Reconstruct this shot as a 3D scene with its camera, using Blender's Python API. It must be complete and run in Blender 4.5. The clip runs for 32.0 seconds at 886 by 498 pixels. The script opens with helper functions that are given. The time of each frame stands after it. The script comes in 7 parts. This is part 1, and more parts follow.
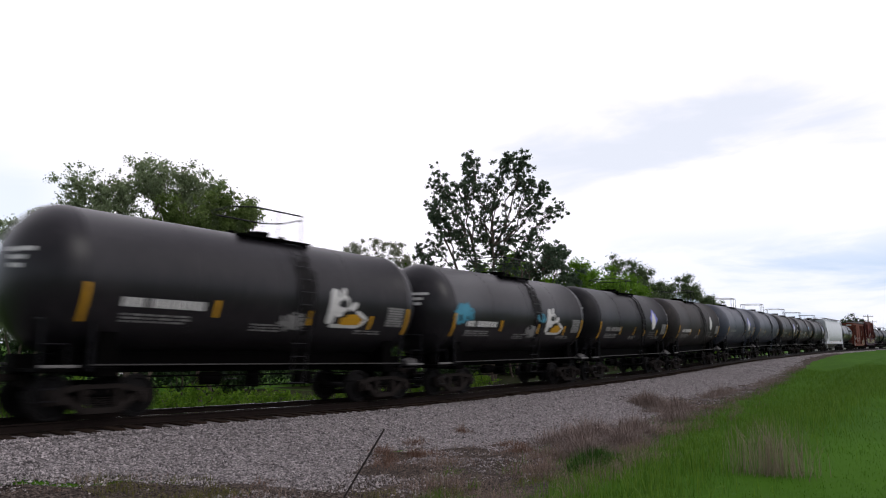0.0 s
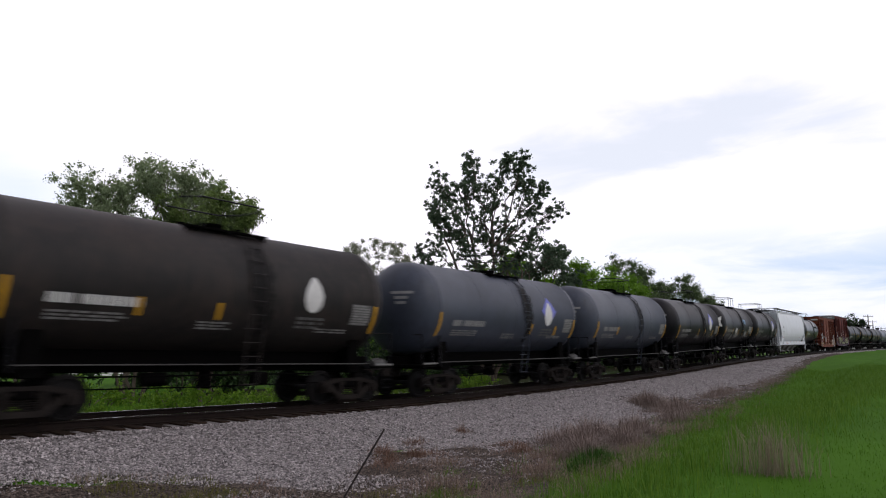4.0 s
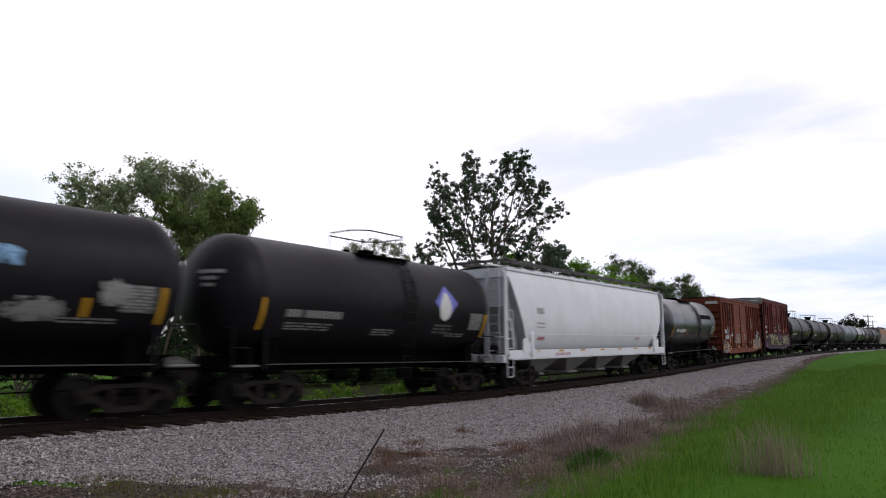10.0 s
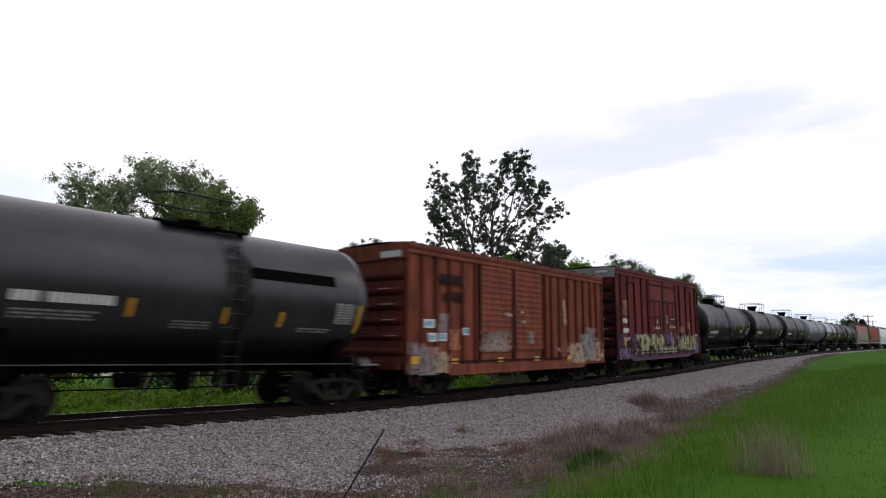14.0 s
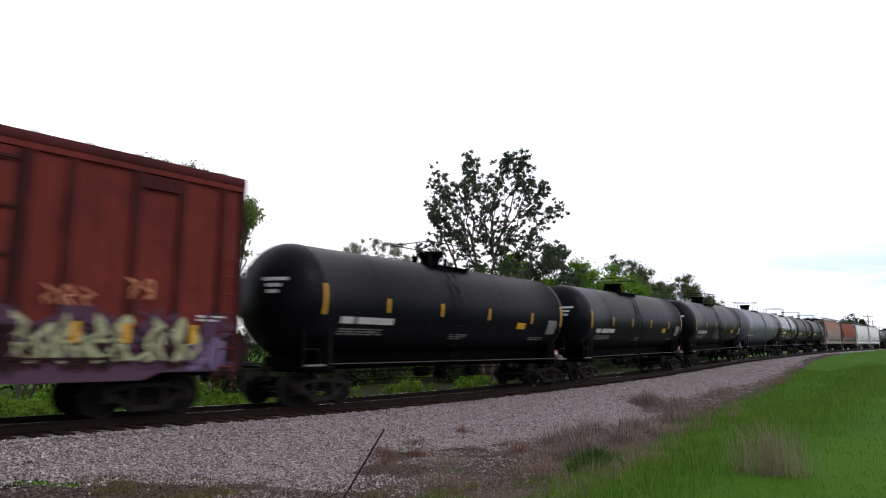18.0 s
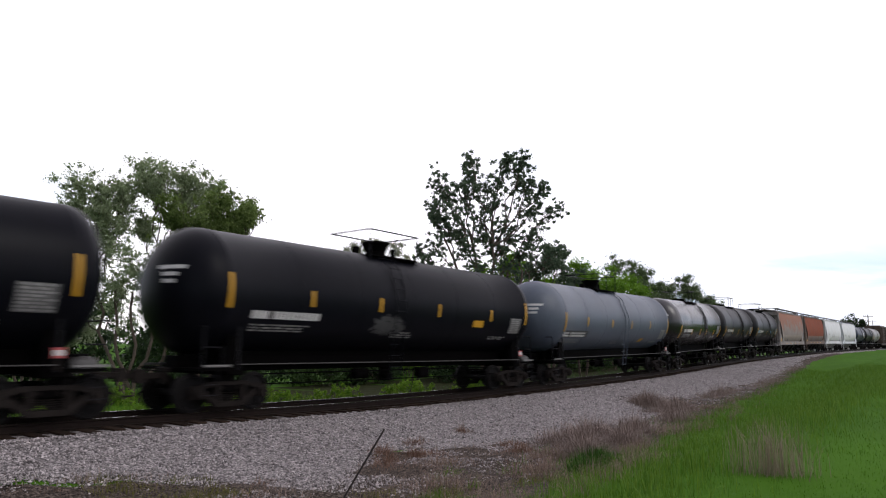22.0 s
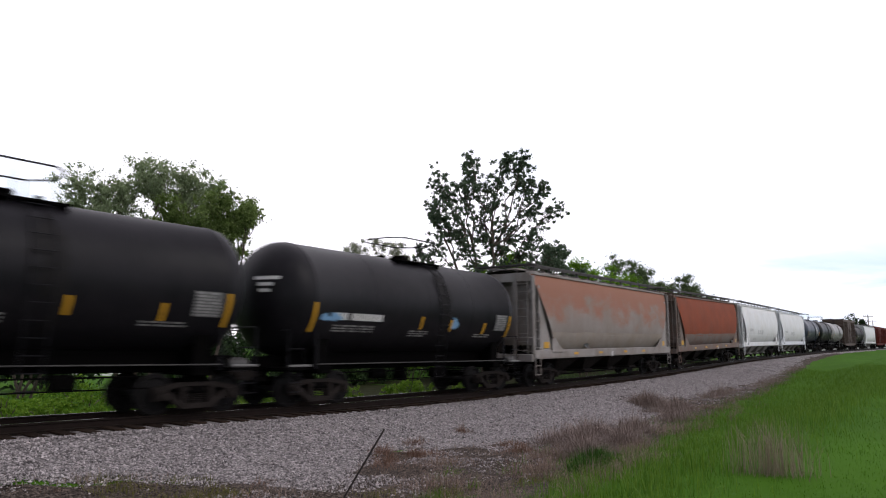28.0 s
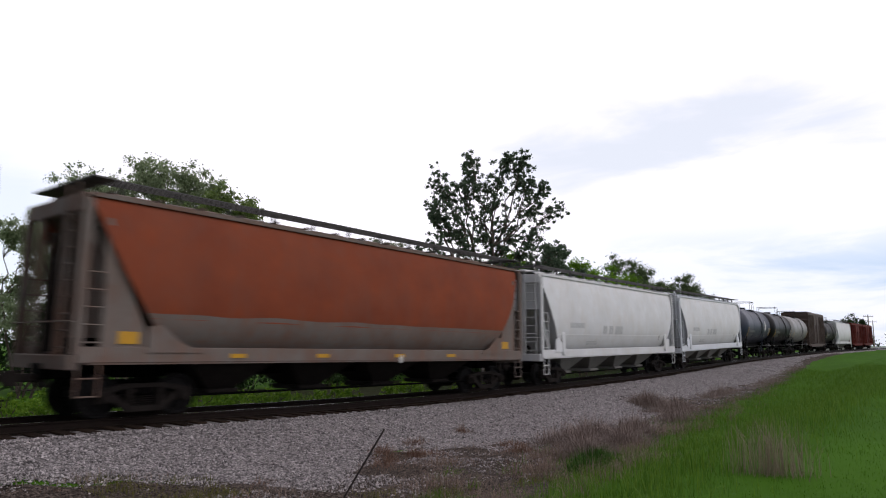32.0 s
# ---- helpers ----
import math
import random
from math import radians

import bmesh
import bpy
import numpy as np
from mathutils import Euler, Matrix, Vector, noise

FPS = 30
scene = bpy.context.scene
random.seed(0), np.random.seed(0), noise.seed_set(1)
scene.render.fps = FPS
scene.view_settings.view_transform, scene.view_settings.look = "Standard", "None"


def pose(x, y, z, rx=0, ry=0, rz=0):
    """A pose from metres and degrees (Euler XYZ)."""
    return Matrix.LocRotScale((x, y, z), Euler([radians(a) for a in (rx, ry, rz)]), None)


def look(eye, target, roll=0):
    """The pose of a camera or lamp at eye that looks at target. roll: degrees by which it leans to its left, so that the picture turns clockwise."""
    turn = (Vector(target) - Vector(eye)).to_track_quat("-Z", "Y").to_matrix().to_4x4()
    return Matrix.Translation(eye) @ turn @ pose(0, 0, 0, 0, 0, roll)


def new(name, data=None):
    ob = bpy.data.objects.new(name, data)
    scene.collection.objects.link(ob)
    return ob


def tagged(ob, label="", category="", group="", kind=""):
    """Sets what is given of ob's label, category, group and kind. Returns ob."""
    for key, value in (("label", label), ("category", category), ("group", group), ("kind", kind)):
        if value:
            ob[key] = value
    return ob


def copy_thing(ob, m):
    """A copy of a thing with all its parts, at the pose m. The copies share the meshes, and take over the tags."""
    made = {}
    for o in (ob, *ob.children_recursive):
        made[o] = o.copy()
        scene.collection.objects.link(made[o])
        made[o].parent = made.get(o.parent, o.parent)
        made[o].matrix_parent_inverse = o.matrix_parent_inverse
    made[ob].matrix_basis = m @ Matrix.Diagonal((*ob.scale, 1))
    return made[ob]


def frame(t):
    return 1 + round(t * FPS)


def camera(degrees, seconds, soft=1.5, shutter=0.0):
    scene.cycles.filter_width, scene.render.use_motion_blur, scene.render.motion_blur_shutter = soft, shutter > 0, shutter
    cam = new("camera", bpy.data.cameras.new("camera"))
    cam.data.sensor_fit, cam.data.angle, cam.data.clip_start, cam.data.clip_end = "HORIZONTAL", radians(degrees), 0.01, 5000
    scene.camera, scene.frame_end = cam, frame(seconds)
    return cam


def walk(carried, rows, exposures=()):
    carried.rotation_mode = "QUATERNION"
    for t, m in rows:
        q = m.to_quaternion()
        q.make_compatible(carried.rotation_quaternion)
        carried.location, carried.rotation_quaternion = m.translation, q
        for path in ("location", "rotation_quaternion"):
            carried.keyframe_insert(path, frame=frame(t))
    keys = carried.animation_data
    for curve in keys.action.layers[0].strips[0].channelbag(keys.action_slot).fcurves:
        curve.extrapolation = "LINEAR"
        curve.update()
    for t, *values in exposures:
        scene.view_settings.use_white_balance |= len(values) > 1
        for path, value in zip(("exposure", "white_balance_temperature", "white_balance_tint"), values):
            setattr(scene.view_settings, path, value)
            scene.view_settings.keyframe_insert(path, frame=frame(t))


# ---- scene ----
cam = camera(66.84, 32.0, soft=1.1, shutter=0.7)
EYE = Vector((0, 0, 1.66))
AIM = look(EYE, EYE + Vector((0, math.cos(radians(8.051)), math.sin(radians(8.051)))), 0.217)
walk(cam, [(0, AIM), (32.0, AIM)], exposures=((0, 0.0), (15.8, 0.05), (17.2, 0.24), (18.5, 0.32), (25.5, 0.32), (28.0, 0.3), (30.5, 0.24), (31.3, 0.14), (32.0, 0.0)))

# ---- light: a bright overcast sky and a soft, weak sun ----
SUN_EL, SUN_AZ = radians(45), radians(122)
world = bpy.data.worlds.new("overcast")
scene.world = world
world.use_nodes = True
wn, wl = world.node_tree.nodes, world.node_tree.links
wn.clear()


def wnode(kind, **values):
    n = wn.new(kind)
    for k, v in values.items():
        n.inputs[k].default_value = v
    return n


def wmath(op, a, b=None, c=None):
    n = wn.new("ShaderNodeMath")
    n.operation = op
    for i, v in enumerate((a, b, c)):
        if v is None:
            continue
        if isinstance(v, (int, float)):
            n.inputs[i].default_value = v
        else:
            wl.new(v, n.inputs[i])
    return n.outputs[0]


def wsmooth(v, a, b):
    n = wn.new("ShaderNodeMapRange")
    n.interpolation_type = "SMOOTHSTEP"
    wl.new(v, n.inputs["Value"])
    n.inputs["From Min"].default_value, n.inputs["From Max"].default_value = a, b
    return n.outputs[0]


def wmix(fac, a, b):
    n = wn.new("ShaderNodeMix")
    n.data_type = "RGBA"
    wl.new(fac, n.inputs[0])
    for v, i in ((a, 6), (b, 7)):
        if isinstance(v, tuple):
            n.inputs[i].default_value = (*v, 1)
        else:
            wl.new(v, n.inputs[i])
    return n.outputs[2]


sky = wn.new("ShaderNodeTexSky")
sky.sky_type, sky.sun_disc, sky.sun_elevation, sky.sun_rotation = "NISHITA", False, SUN_EL, SUN_AZ
coord = wn.new("ShaderNodeTexCoord")
axes = wn.new("ShaderNodeSeparateXYZ")
wl.new(coord.outputs["Generated"], axes.inputs[0])
az = wmath("ARCTAN2", axes.outputs[0], axes.outputs[1])
el = wmath("ARCSINE", axes.outputs[2])
flat = wn.new("ShaderNodeCombineXYZ")
wl.new(wmath("MULTIPLY", az, 2.2), flat.inputs[0])
wl.new(wmath("MULTIPLY", el, 9.0), flat.inputs[1])
wisps = wnode("ShaderNodeTexNoise", Scale=1.6, Detail=6.0, Roughness=0.55, Distortion=0.4)
wl.new(flat.outputs[0], wisps.inputs["Vector"])
broad = wnode("ShaderNodeTexNoise", Scale=0.75, Detail=3.0, Roughness=0.5)
wl.new(flat.outputs[0], broad.inputs["Vector"])
ragged = wmath("MULTIPLY_ADD", wisps.outputs["Fac"], 0.9, -0.45)
# a grey-blue cloud bank, and bluer bands low over the horizon
bank_x = wmath("MULTIPLY", wmath("SUBTRACT", az, radians(20)), 3.4)
bank_y = wmath("MULTIPLY", wmath("SUBTRACT", wmath("SUBTRACT", el, radians(16.6)), wmath("MULTIPLY", bank_x, 0.035)), 19.0)
bank_r = wmath("SQRT", wmath("ADD", wmath("MULTIPLY", bank_x, bank_x), wmath("MULTIPLY", bank_y, bank_y)))
bank = wsmooth(wmath("ADD", bank_r, wmath("MULTIPLY", ragged, 3.4)), 1.5, 0.3)
low = wmath("MULTIPLY", wsmooth(wmath("ADD", el, wmath("MULTIPLY", ragged, 0.12)), radians(12.5), radians(4)), wsmooth(az, radians(4), radians(18)))
left_low = wmath("MULTIPLY", wsmooth(wmath("ADD", el, wmath("MULTIPLY", ragged, 0.16)), radians(16.5), radians(11)), wsmooth(az, radians(-26), radians(-33)))
# overcast dimmed above the view to weaken the light from overhead
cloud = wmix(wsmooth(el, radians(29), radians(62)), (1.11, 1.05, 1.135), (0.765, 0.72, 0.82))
# unseen sky is dimmed towards the train's head to darken car ends, bright opposite
dark_side = wmath("ADD", wmath("MULTIPLY", axes.outputs[0], -0.62), wmath("MULTIPLY", axes.outputs[1], -0.79))
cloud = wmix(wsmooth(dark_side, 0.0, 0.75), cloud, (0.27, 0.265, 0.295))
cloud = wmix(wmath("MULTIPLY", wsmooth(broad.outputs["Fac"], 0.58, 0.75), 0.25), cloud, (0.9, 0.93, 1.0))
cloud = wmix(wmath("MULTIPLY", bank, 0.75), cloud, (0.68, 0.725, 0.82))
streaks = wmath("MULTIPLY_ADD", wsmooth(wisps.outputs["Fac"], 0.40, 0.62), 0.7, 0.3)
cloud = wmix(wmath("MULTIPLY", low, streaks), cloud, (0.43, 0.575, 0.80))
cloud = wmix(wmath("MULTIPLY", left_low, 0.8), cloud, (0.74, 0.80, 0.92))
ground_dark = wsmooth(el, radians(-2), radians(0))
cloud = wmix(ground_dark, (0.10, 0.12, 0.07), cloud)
blue = wn.new("ShaderNodeVectorMath")
blue.operation = "SCALE"
wl.new(sky.outputs[0], blue.inputs[0])
blue.inputs["Scale"].default_value = 0.02
both = wn.new("ShaderNodeVectorMath")
both.operation = "ADD"
wl.new(blue.outputs[0], both.inputs[0])
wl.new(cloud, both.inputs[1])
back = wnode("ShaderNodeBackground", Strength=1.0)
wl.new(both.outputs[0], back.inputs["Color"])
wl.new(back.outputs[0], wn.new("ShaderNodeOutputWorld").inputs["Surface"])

sun_data = bpy.data.lights.new("sun", "SUN")
sun_data.energy, sun_data.angle, sun_data.color = 0.7, radians(28), (1.0, 0.97, 0.93)
sun = new("sun", sun_data)
sun.matrix_basis = look((0, 0, 40), (-40 * math.sin(SUN_AZ) / math.tan(SUN_EL), -40 * math.cos(SUN_AZ) / math.tan(SUN_EL), 0))


# ---- materials ----
def shade(name, base, alt=None, rough=0.6, metal=0.0, scale=3.0, mix=0.5, bump=0.15, fine=60.0, streak=0.0, random_tint=0.0, spec=0.4, dust=None, dust_amount=0.0, island=False):
    """A painted or natural surface: two scales of noise between two colours, optional vertical streaks and dust patches, fine bump."""
    m = bpy.data.materials.new(name)
    m.use_nodes = True
    nt = m.node_tree
    n, l = nt.nodes, nt.links
    p = n["Principled BSDF"]
    p.inputs["Roughness"].default_value, p.inputs["Metallic"].default_value = rough, metal
    p.inputs["Specular IOR Level"].default_value = spec
    tc = n.new("ShaderNodeTexCoord")
    big = n.new("ShaderNodeTexNoise")
    big.inputs["Scale"].default_value, big.inputs["Detail"].default_value, big.inputs["Roughness"].default_value = scale, 5.0, 0.65
    l.new(tc.outputs["Object"], big.inputs["Vector"])
    small = n.new("ShaderNodeTexNoise")
    small.inputs["Scale"].default_value, small.inputs["Detail"].default_value = fine, 3.0
    l.new(tc.outputs["Object"], small.inputs["Vector"])

    def blend(fac, a, b, kind="MIX"):
        x = n.new("ShaderNodeMix")
        x.data_type, x.blend_type = "RGBA", kind
        if isinstance(fac, float):
            x.inputs[0].default_value = fac
        else:
            l.new(fac, x.inputs[0])
        for v, i in ((a, 6), (b, 7)):
            if isinstance(v, tuple):
                x.inputs[i].default_value = (*v, 1)
            else:
                l.new(v, x.inputs[i])
        return x.outputs[2]

    def ramp(v, a, b):
        r = n.new("ShaderNodeMapRange")
        r.inputs["From Min"].default_value, r.inputs["From Max"].default_value = a, b
        l.new(v, r.inputs["Value"])
        return r.outputs[0]

    alt = alt or tuple(c * 0.6 for c in base)
    col = blend(ramp(big.outputs["Fac"], 0.5 - mix * 0.4, 0.5 + (1 - mix) * 0.4), base, alt)
    if streak:
        mp = n.new("ShaderNodeMapping")
        mp.inputs["Scale"].default_value = (5.0, 5.0, 0.35)
        l.new(tc.outputs["Object"], mp.inputs["Vector"])
        st = n.new("ShaderNodeTexNoise")
        st.inputs["Scale"].default_value, st.inputs["Detail"].default_value = 1.6, 4.0
        l.new(mp.outputs[0], st.inputs["Vector"])
        amount = n.new("ShaderNodeMath")
        amount.operation = "MULTIPLY"
        l.new(ramp(st.outputs["Fac"], 0.5, 0.72), amount.inputs[0])
        amount.inputs[1].default_value = streak
        col = blend(amount.outputs[0], col, dust or alt)
    if dust and dust_amount:
        sp = n.new("ShaderNodeTexNoise")
        sp.inputs["Scale"].default_value, sp.inputs["Detail"].default_value, sp.inputs["Roughness"].default_value = 0.7, 6.0, 0.7
        l.new(tc.outputs["Object"], sp.inputs["Vector"])
        amount = n.new("ShaderNodeMath")
        amount.operation = "MULTIPLY"
        l.new(ramp(sp.outputs["Fac"], 0.45, 0.7), amount.inputs[0])
        amount.inputs[1].default_value = dust_amount
        col = blend(amount.outputs[0], col, dust)
    col = blend(0.35, col, blend(ramp(small.outputs["Fac"], 0.3, 0.7), tuple(c * 0.75 for c in base), tuple(min(1, c * 1.2) for c in base)), "MIX") if fine and not dust else col
    if random_tint:
        if island:
            src = n.new("ShaderNodeNewGeometry").outputs["Random Per Island"]
        else:
            src = n.new("ShaderNodeObjectInfo").outputs["Random"]
        hsv = n.new("ShaderNodeHueSaturation")
        v = n.new("ShaderNodeMapRange")
        l.new(src, v.inputs["Value"])
        v.inputs["To Min"].default_value, v.inputs["To Max"].default_value = 1 - random_tint, 1 + random_tint
        l.new(v.outputs[0], hsv.inputs["Value"])
        l.new(col, hsv.inputs["Color"])
        col = hsv.outputs["Color"]
    l.new(col, p.inputs["Base Color"])
    if bump:
        b = n.new("ShaderNodeBump")
        b.inputs["Strength"].default_value, b.inputs["Distance"].default_value = bump, 0.02
        l.new(small.outputs["Fac"], b.inputs["Height"])
        l.new(b.outputs[0], p.inputs["Normal"])
    return m


def leafy(name, a, b, through_light=0.35):
    """Leaves and blades: two greens by island, some light through them."""
    m = bpy.data.materials.new(name)
    m.use_nodes = True
    n, l = m.node_tree.nodes, m.node_tree.links
    p = n["Principled BSDF"]
    p.inputs["Roughness"].default_value = 0.6
    p.inputs["Specular IOR Level"].default_value = 0.15
    geo = n.new("ShaderNodeNewGeometry")
    mx = n.new("ShaderNodeMix")
    mx.data_type = "RGBA"
    mx.inputs[6].default_value, mx.inputs[7].default_value = (*a, 1), (*b, 1)
    l.new(geo.outputs["Random Per Island"], mx.inputs[0])
    l.new(mx.outputs[2], p.inputs["Base Color"])
    tr = n.new("ShaderNodeBsdfTranslucent")
    l.new(mx.outputs[2], tr.inputs["Color"])
    ms = n.new("ShaderNodeMixShader")
    ms.inputs[0].default_value = through_light
    l.new(p.outputs[0], ms.inputs[1])
    l.new(tr.outputs[0], ms.inputs[2])
    l.new(ms.outputs[0], n["Material Output"].inputs["Surface"])
    return m


M = {}
for key, args in dict(
    ballast=dict(base=(0.27, 0.245, 0.24), alt=(0.132, 0.116, 0.116), rough=0.9, scale=9.0, fine=38.0, bump=0.9, spec=0.2),
    stone=dict(base=(0.33, 0.298, 0.294), alt=(0.13, 0.115, 0.112), rough=0.9, scale=14.0, fine=90.0, bump=0.3, random_tint=0.75, island=True, spec=0.2),
    earth=dict(base=(0.052, 0.128, 0.009), alt=(0.026, 0.070, 0.007), rough=0.95, scale=0.16, fine=25.0, bump=0.6, spec=0.03),
    dirt=dict(base=(0.098, 0.078, 0.066), alt=(0.022, 0.018, 0.015), rough=0.95, scale=7.0, fine=55.0, bump=1.0, spec=0.05),
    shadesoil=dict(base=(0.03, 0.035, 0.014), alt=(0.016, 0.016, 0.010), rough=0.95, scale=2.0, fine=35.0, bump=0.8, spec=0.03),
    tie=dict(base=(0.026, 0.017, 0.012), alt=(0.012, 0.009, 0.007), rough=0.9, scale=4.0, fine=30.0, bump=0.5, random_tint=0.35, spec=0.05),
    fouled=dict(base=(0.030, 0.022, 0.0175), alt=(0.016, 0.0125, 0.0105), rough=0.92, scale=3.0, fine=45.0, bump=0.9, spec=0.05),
    rail=dict(base=(0.014, 0.009, 0.007), alt=(0.008, 0.0055, 0.005), rough=0.75, scale=6.0, fine=50.0, metal=0.1, spec=0.1),
    railtop=dict(base=(0.62, 0.61, 0.60), alt=(0.45, 0.43, 0.42), rough=0.14, metal=1.0, scale=5.0, bump=0.02),
    black=dict(base=(0.0095, 0.0085, 0.0105), alt=(0.005, 0.0048, 0.006), rough=0.45, scale=1.5, fine=30.0, bump=0.04, streak=0.35, dust=(0.016, 0.014, 0.0155), dust_amount=0.25, spec=0.12),
    sheen=dict(base=(0.014, 0.0125, 0.0145), alt=(0.008, 0.0075, 0.009), rough=0.36, scale=1.2, fine=30.0, bump=0.05, streak=0.5, dust=(0.026, 0.0225, 0.025), dust_amount=0.4, spec=0.28),
    gloss=dict(base=(0.0038, 0.004, 0.0065), alt=(0.0027, 0.003, 0.0046), rough=0.4, scale=1.5, fine=30.0, bump=0.03, streak=0.12, dust=(0.008, 0.0075, 0.009), dust_amount=0.15, spec=0.07),
    brownish=dict(base=(0.019, 0.016, 0.015), alt=(0.010, 0.009, 0.009), rough=0.6, scale=1.2, fine=30.0, bump=0.05, streak=0.45, dust=(0.038, 0.027, 0.022), dust_amount=0.45, spec=0.2),
    bluegrey=dict(base=(0.046, 0.053, 0.075), alt=(0.031, 0.036, 0.052), rough=0.5, scale=1.2, fine=30.0, bump=0.04, streak=0.3, dust=(0.022, 0.023, 0.026), dust_amount=0.3, spec=0.3),
    palegrey=dict(base=(0.075, 0.090, 0.118), alt=(0.056, 0.068, 0.092), rough=0.45, scale=1.0, fine=30.0, bump=0.03, streak=0.25, dust=(0.05, 0.056, 0.066), dust_amount=0.3, spec=0.35),
    shiny=dict(base=(0.013, 0.012, 0.012), alt=(0.007, 0.0065, 0.007), rough=0.27, scale=1.0, fine=30.0, bump=0.03, streak=0.5, dust=(0.026, 0.022, 0.021), dust_amount=0.4, spec=0.6),
    tan=dict(base=(0.018, 0.018, 0.021), alt=(0.010, 0.010, 0.012), rough=0.32, scale=1.0, fine=30.0, bump=0.04, streak=0.5, dust=(0.035, 0.033, 0.034), dust_amount=0.4, spec=0.42),
    silver=dict(base=(0.28, 0.27, 0.265), alt=(0.17, 0.16, 0.155), rough=0.5, scale=1.0, fine=30.0, bump=0.04, streak=0.5, dust=(0.12, 0.11, 0.10), dust_amount=0.4),
    navy=dict(base=(0.02, 0.027, 0.05), alt=(0.014, 0.018, 0.034), rough=0.5, scale=1.0, fine=30.0, bump=0.04, streak=0.3, dust=(0.06, 0.06, 0.07), dust_amount=0.3),
    white=dict(base=(0.62, 0.635, 0.67), alt=(0.55, 0.56, 0.585), rough=0.5, scale=1.0, fine=25.0, bump=0.03, streak=0.25, dust=(0.46, 0.45, 0.44), dust_amount=0.25),
    dirtywhite=dict(base=(0.62, 0.62, 0.63), alt=(0.52, 0.52, 0.52), rough=0.55, scale=0.8, fine=25.0, bump=0.03, streak=0.35, dust=(0.48, 0.42, 0.35), dust_amount=0.3),
    hopgrey=dict(base=(0.28, 0.26, 0.25), alt=(0.16, 0.145, 0.135), rough=0.7, scale=0.7, fine=25.0, bump=0.05, streak=0.3, dust=(0.20, 0.13, 0.09), dust_amount=0.3, spec=0.15),
    hopdark=dict(base=(0.17, 0.145, 0.13), alt=(0.11, 0.09, 0.08), rough=0.75, scale=0.7, fine=25.0, bump=0.05, streak=0.5, dust=(0.19, 0.085, 0.05), dust_amount=0.45, spec=0.12),
    rustgrey=dict(base=(0.25, 0.225, 0.21), alt=(0.19, 0.155, 0.135), rough=0.75, scale=0.55, mix=0.5, fine=25.0, bump=0.06, streak=0.25, dust=(0.20, 0.15, 0.12), dust_amount=0.4, spec=0.12),
    rust=dict(base=(0.22, 0.052, 0.022), alt=(0.16, 0.040, 0.020), rough=0.78, scale=0.8, fine=25.0, bump=0.06, streak=0.4, dust=(0.15, 0.06, 0.04), dust_amount=0.4, spec=0.12),
    boxred=dict(base=(0.205, 0.060, 0.032), alt=(0.125, 0.034, 0.02), rough=0.75, scale=0.9, fine=25.0, bump=0.06, streak=0.85, dust=(0.045, 0.014, 0.011), dust_amount=0.35, spec=0.12),
    boxdark=dict(base=(0.145, 0.026, 0.02), alt=(0.095, 0.018, 0.015), rough=0.75, scale=0.9, fine=25.0, bump=0.05, streak=0.5, dust=(0.03, 0.008, 0.009), dust_amount=0.4, spec=0.1),
    boxdoor=dict(base=(0.115, 0.026, 0.014), alt=(0.075, 0.018, 0.011), rough=0.75, scale=0.9, fine=25.0, bump=0.05, streak=0.7, dust=(0.035, 0.011, 0.009), dust_amount=0.35, spec=0.1),
    boxmaroon=dict(base=(0.07, 0.013, 0.012), alt=(0.035, 0.008, 0.008), rough=0.75, scale=0.9, fine=25.0, bump=0.05, streak=0.6, dust=(0.02, 0.007, 0.008), dust_amount=0.35, spec=0.1),
    boxgrime=dict(base=(0.024, 0.010, 0.011), alt=(0.012, 0.007, 0.008), rough=0.8, scale=1.5, fine=25.0, bump=0.05, spec=0.08),
    walkway=dict(base=(0.10, 0.095, 0.095), alt=(0.06, 0.057, 0.057), rough=0.7, metal=0.2, scale=2.0, fine=30.0, spec=0.2),
    palebelly=dict(base=(0.27, 0.24, 0.215), alt=(0.20, 0.165, 0.14), rough=0.7, scale=0.8, fine=25.0, bump=0.04, streak=0.4, dust=(0.22, 0.16, 0.10), dust_amount=0.4, spec=0.15),
    boxbrown=dict(base=(0.07, 0.042, 0.032), alt=(0.045, 0.03, 0.025), rough=0.7, scale=0.9, fine=25.0, bump=0.05, streak=0.35, dust=(0.11, 0.07, 0.05), dust_amount=0.4),
    galvanised=dict(base=(0.40, 0.38, 0.36), alt=(0.28, 0.25, 0.23), rough=0.6, metal=0.3, scale=1.5, fine=40.0),
    truck=dict(base=(0.020, 0.0165, 0.015), alt=(0.009, 0.0076, 0.007), rough=0.8, scale=4.0, fine=40.0, bump=0.3, random_tint=0.2, spec=0.04),
    wheel=dict(base=(0.010, 0.009, 0.009), alt=(0.005, 0.0045, 0.0045), rough=0.65, scale=5.0, fine=40.0, metal=0.2, spec=0.1),
    railgrey=dict(base=(0.06, 0.057, 0.055), alt=(0.02, 0.018, 0.017), rough=0.55, scale=1.2, fine=40.0, spec=0.3),
    baygrey=dict(base=(0.24, 0.23, 0.215), alt=(0.15, 0.135, 0.12), rough=0.75, scale=1.5, fine=30.0, spec=0.1),
    sillgrey=dict(base=(0.16, 0.155, 0.15), alt=(0.085, 0.08, 0.076), rough=0.55, scale=3.0, fine=40.0, spec=0.3),
    grime=dict(base=(0.0085, 0.0078, 0.008), alt=(0.015, 0.013, 0.013), rough=0.6, scale=3.0, fine=40.0, bump=0.05, spec=0.1),
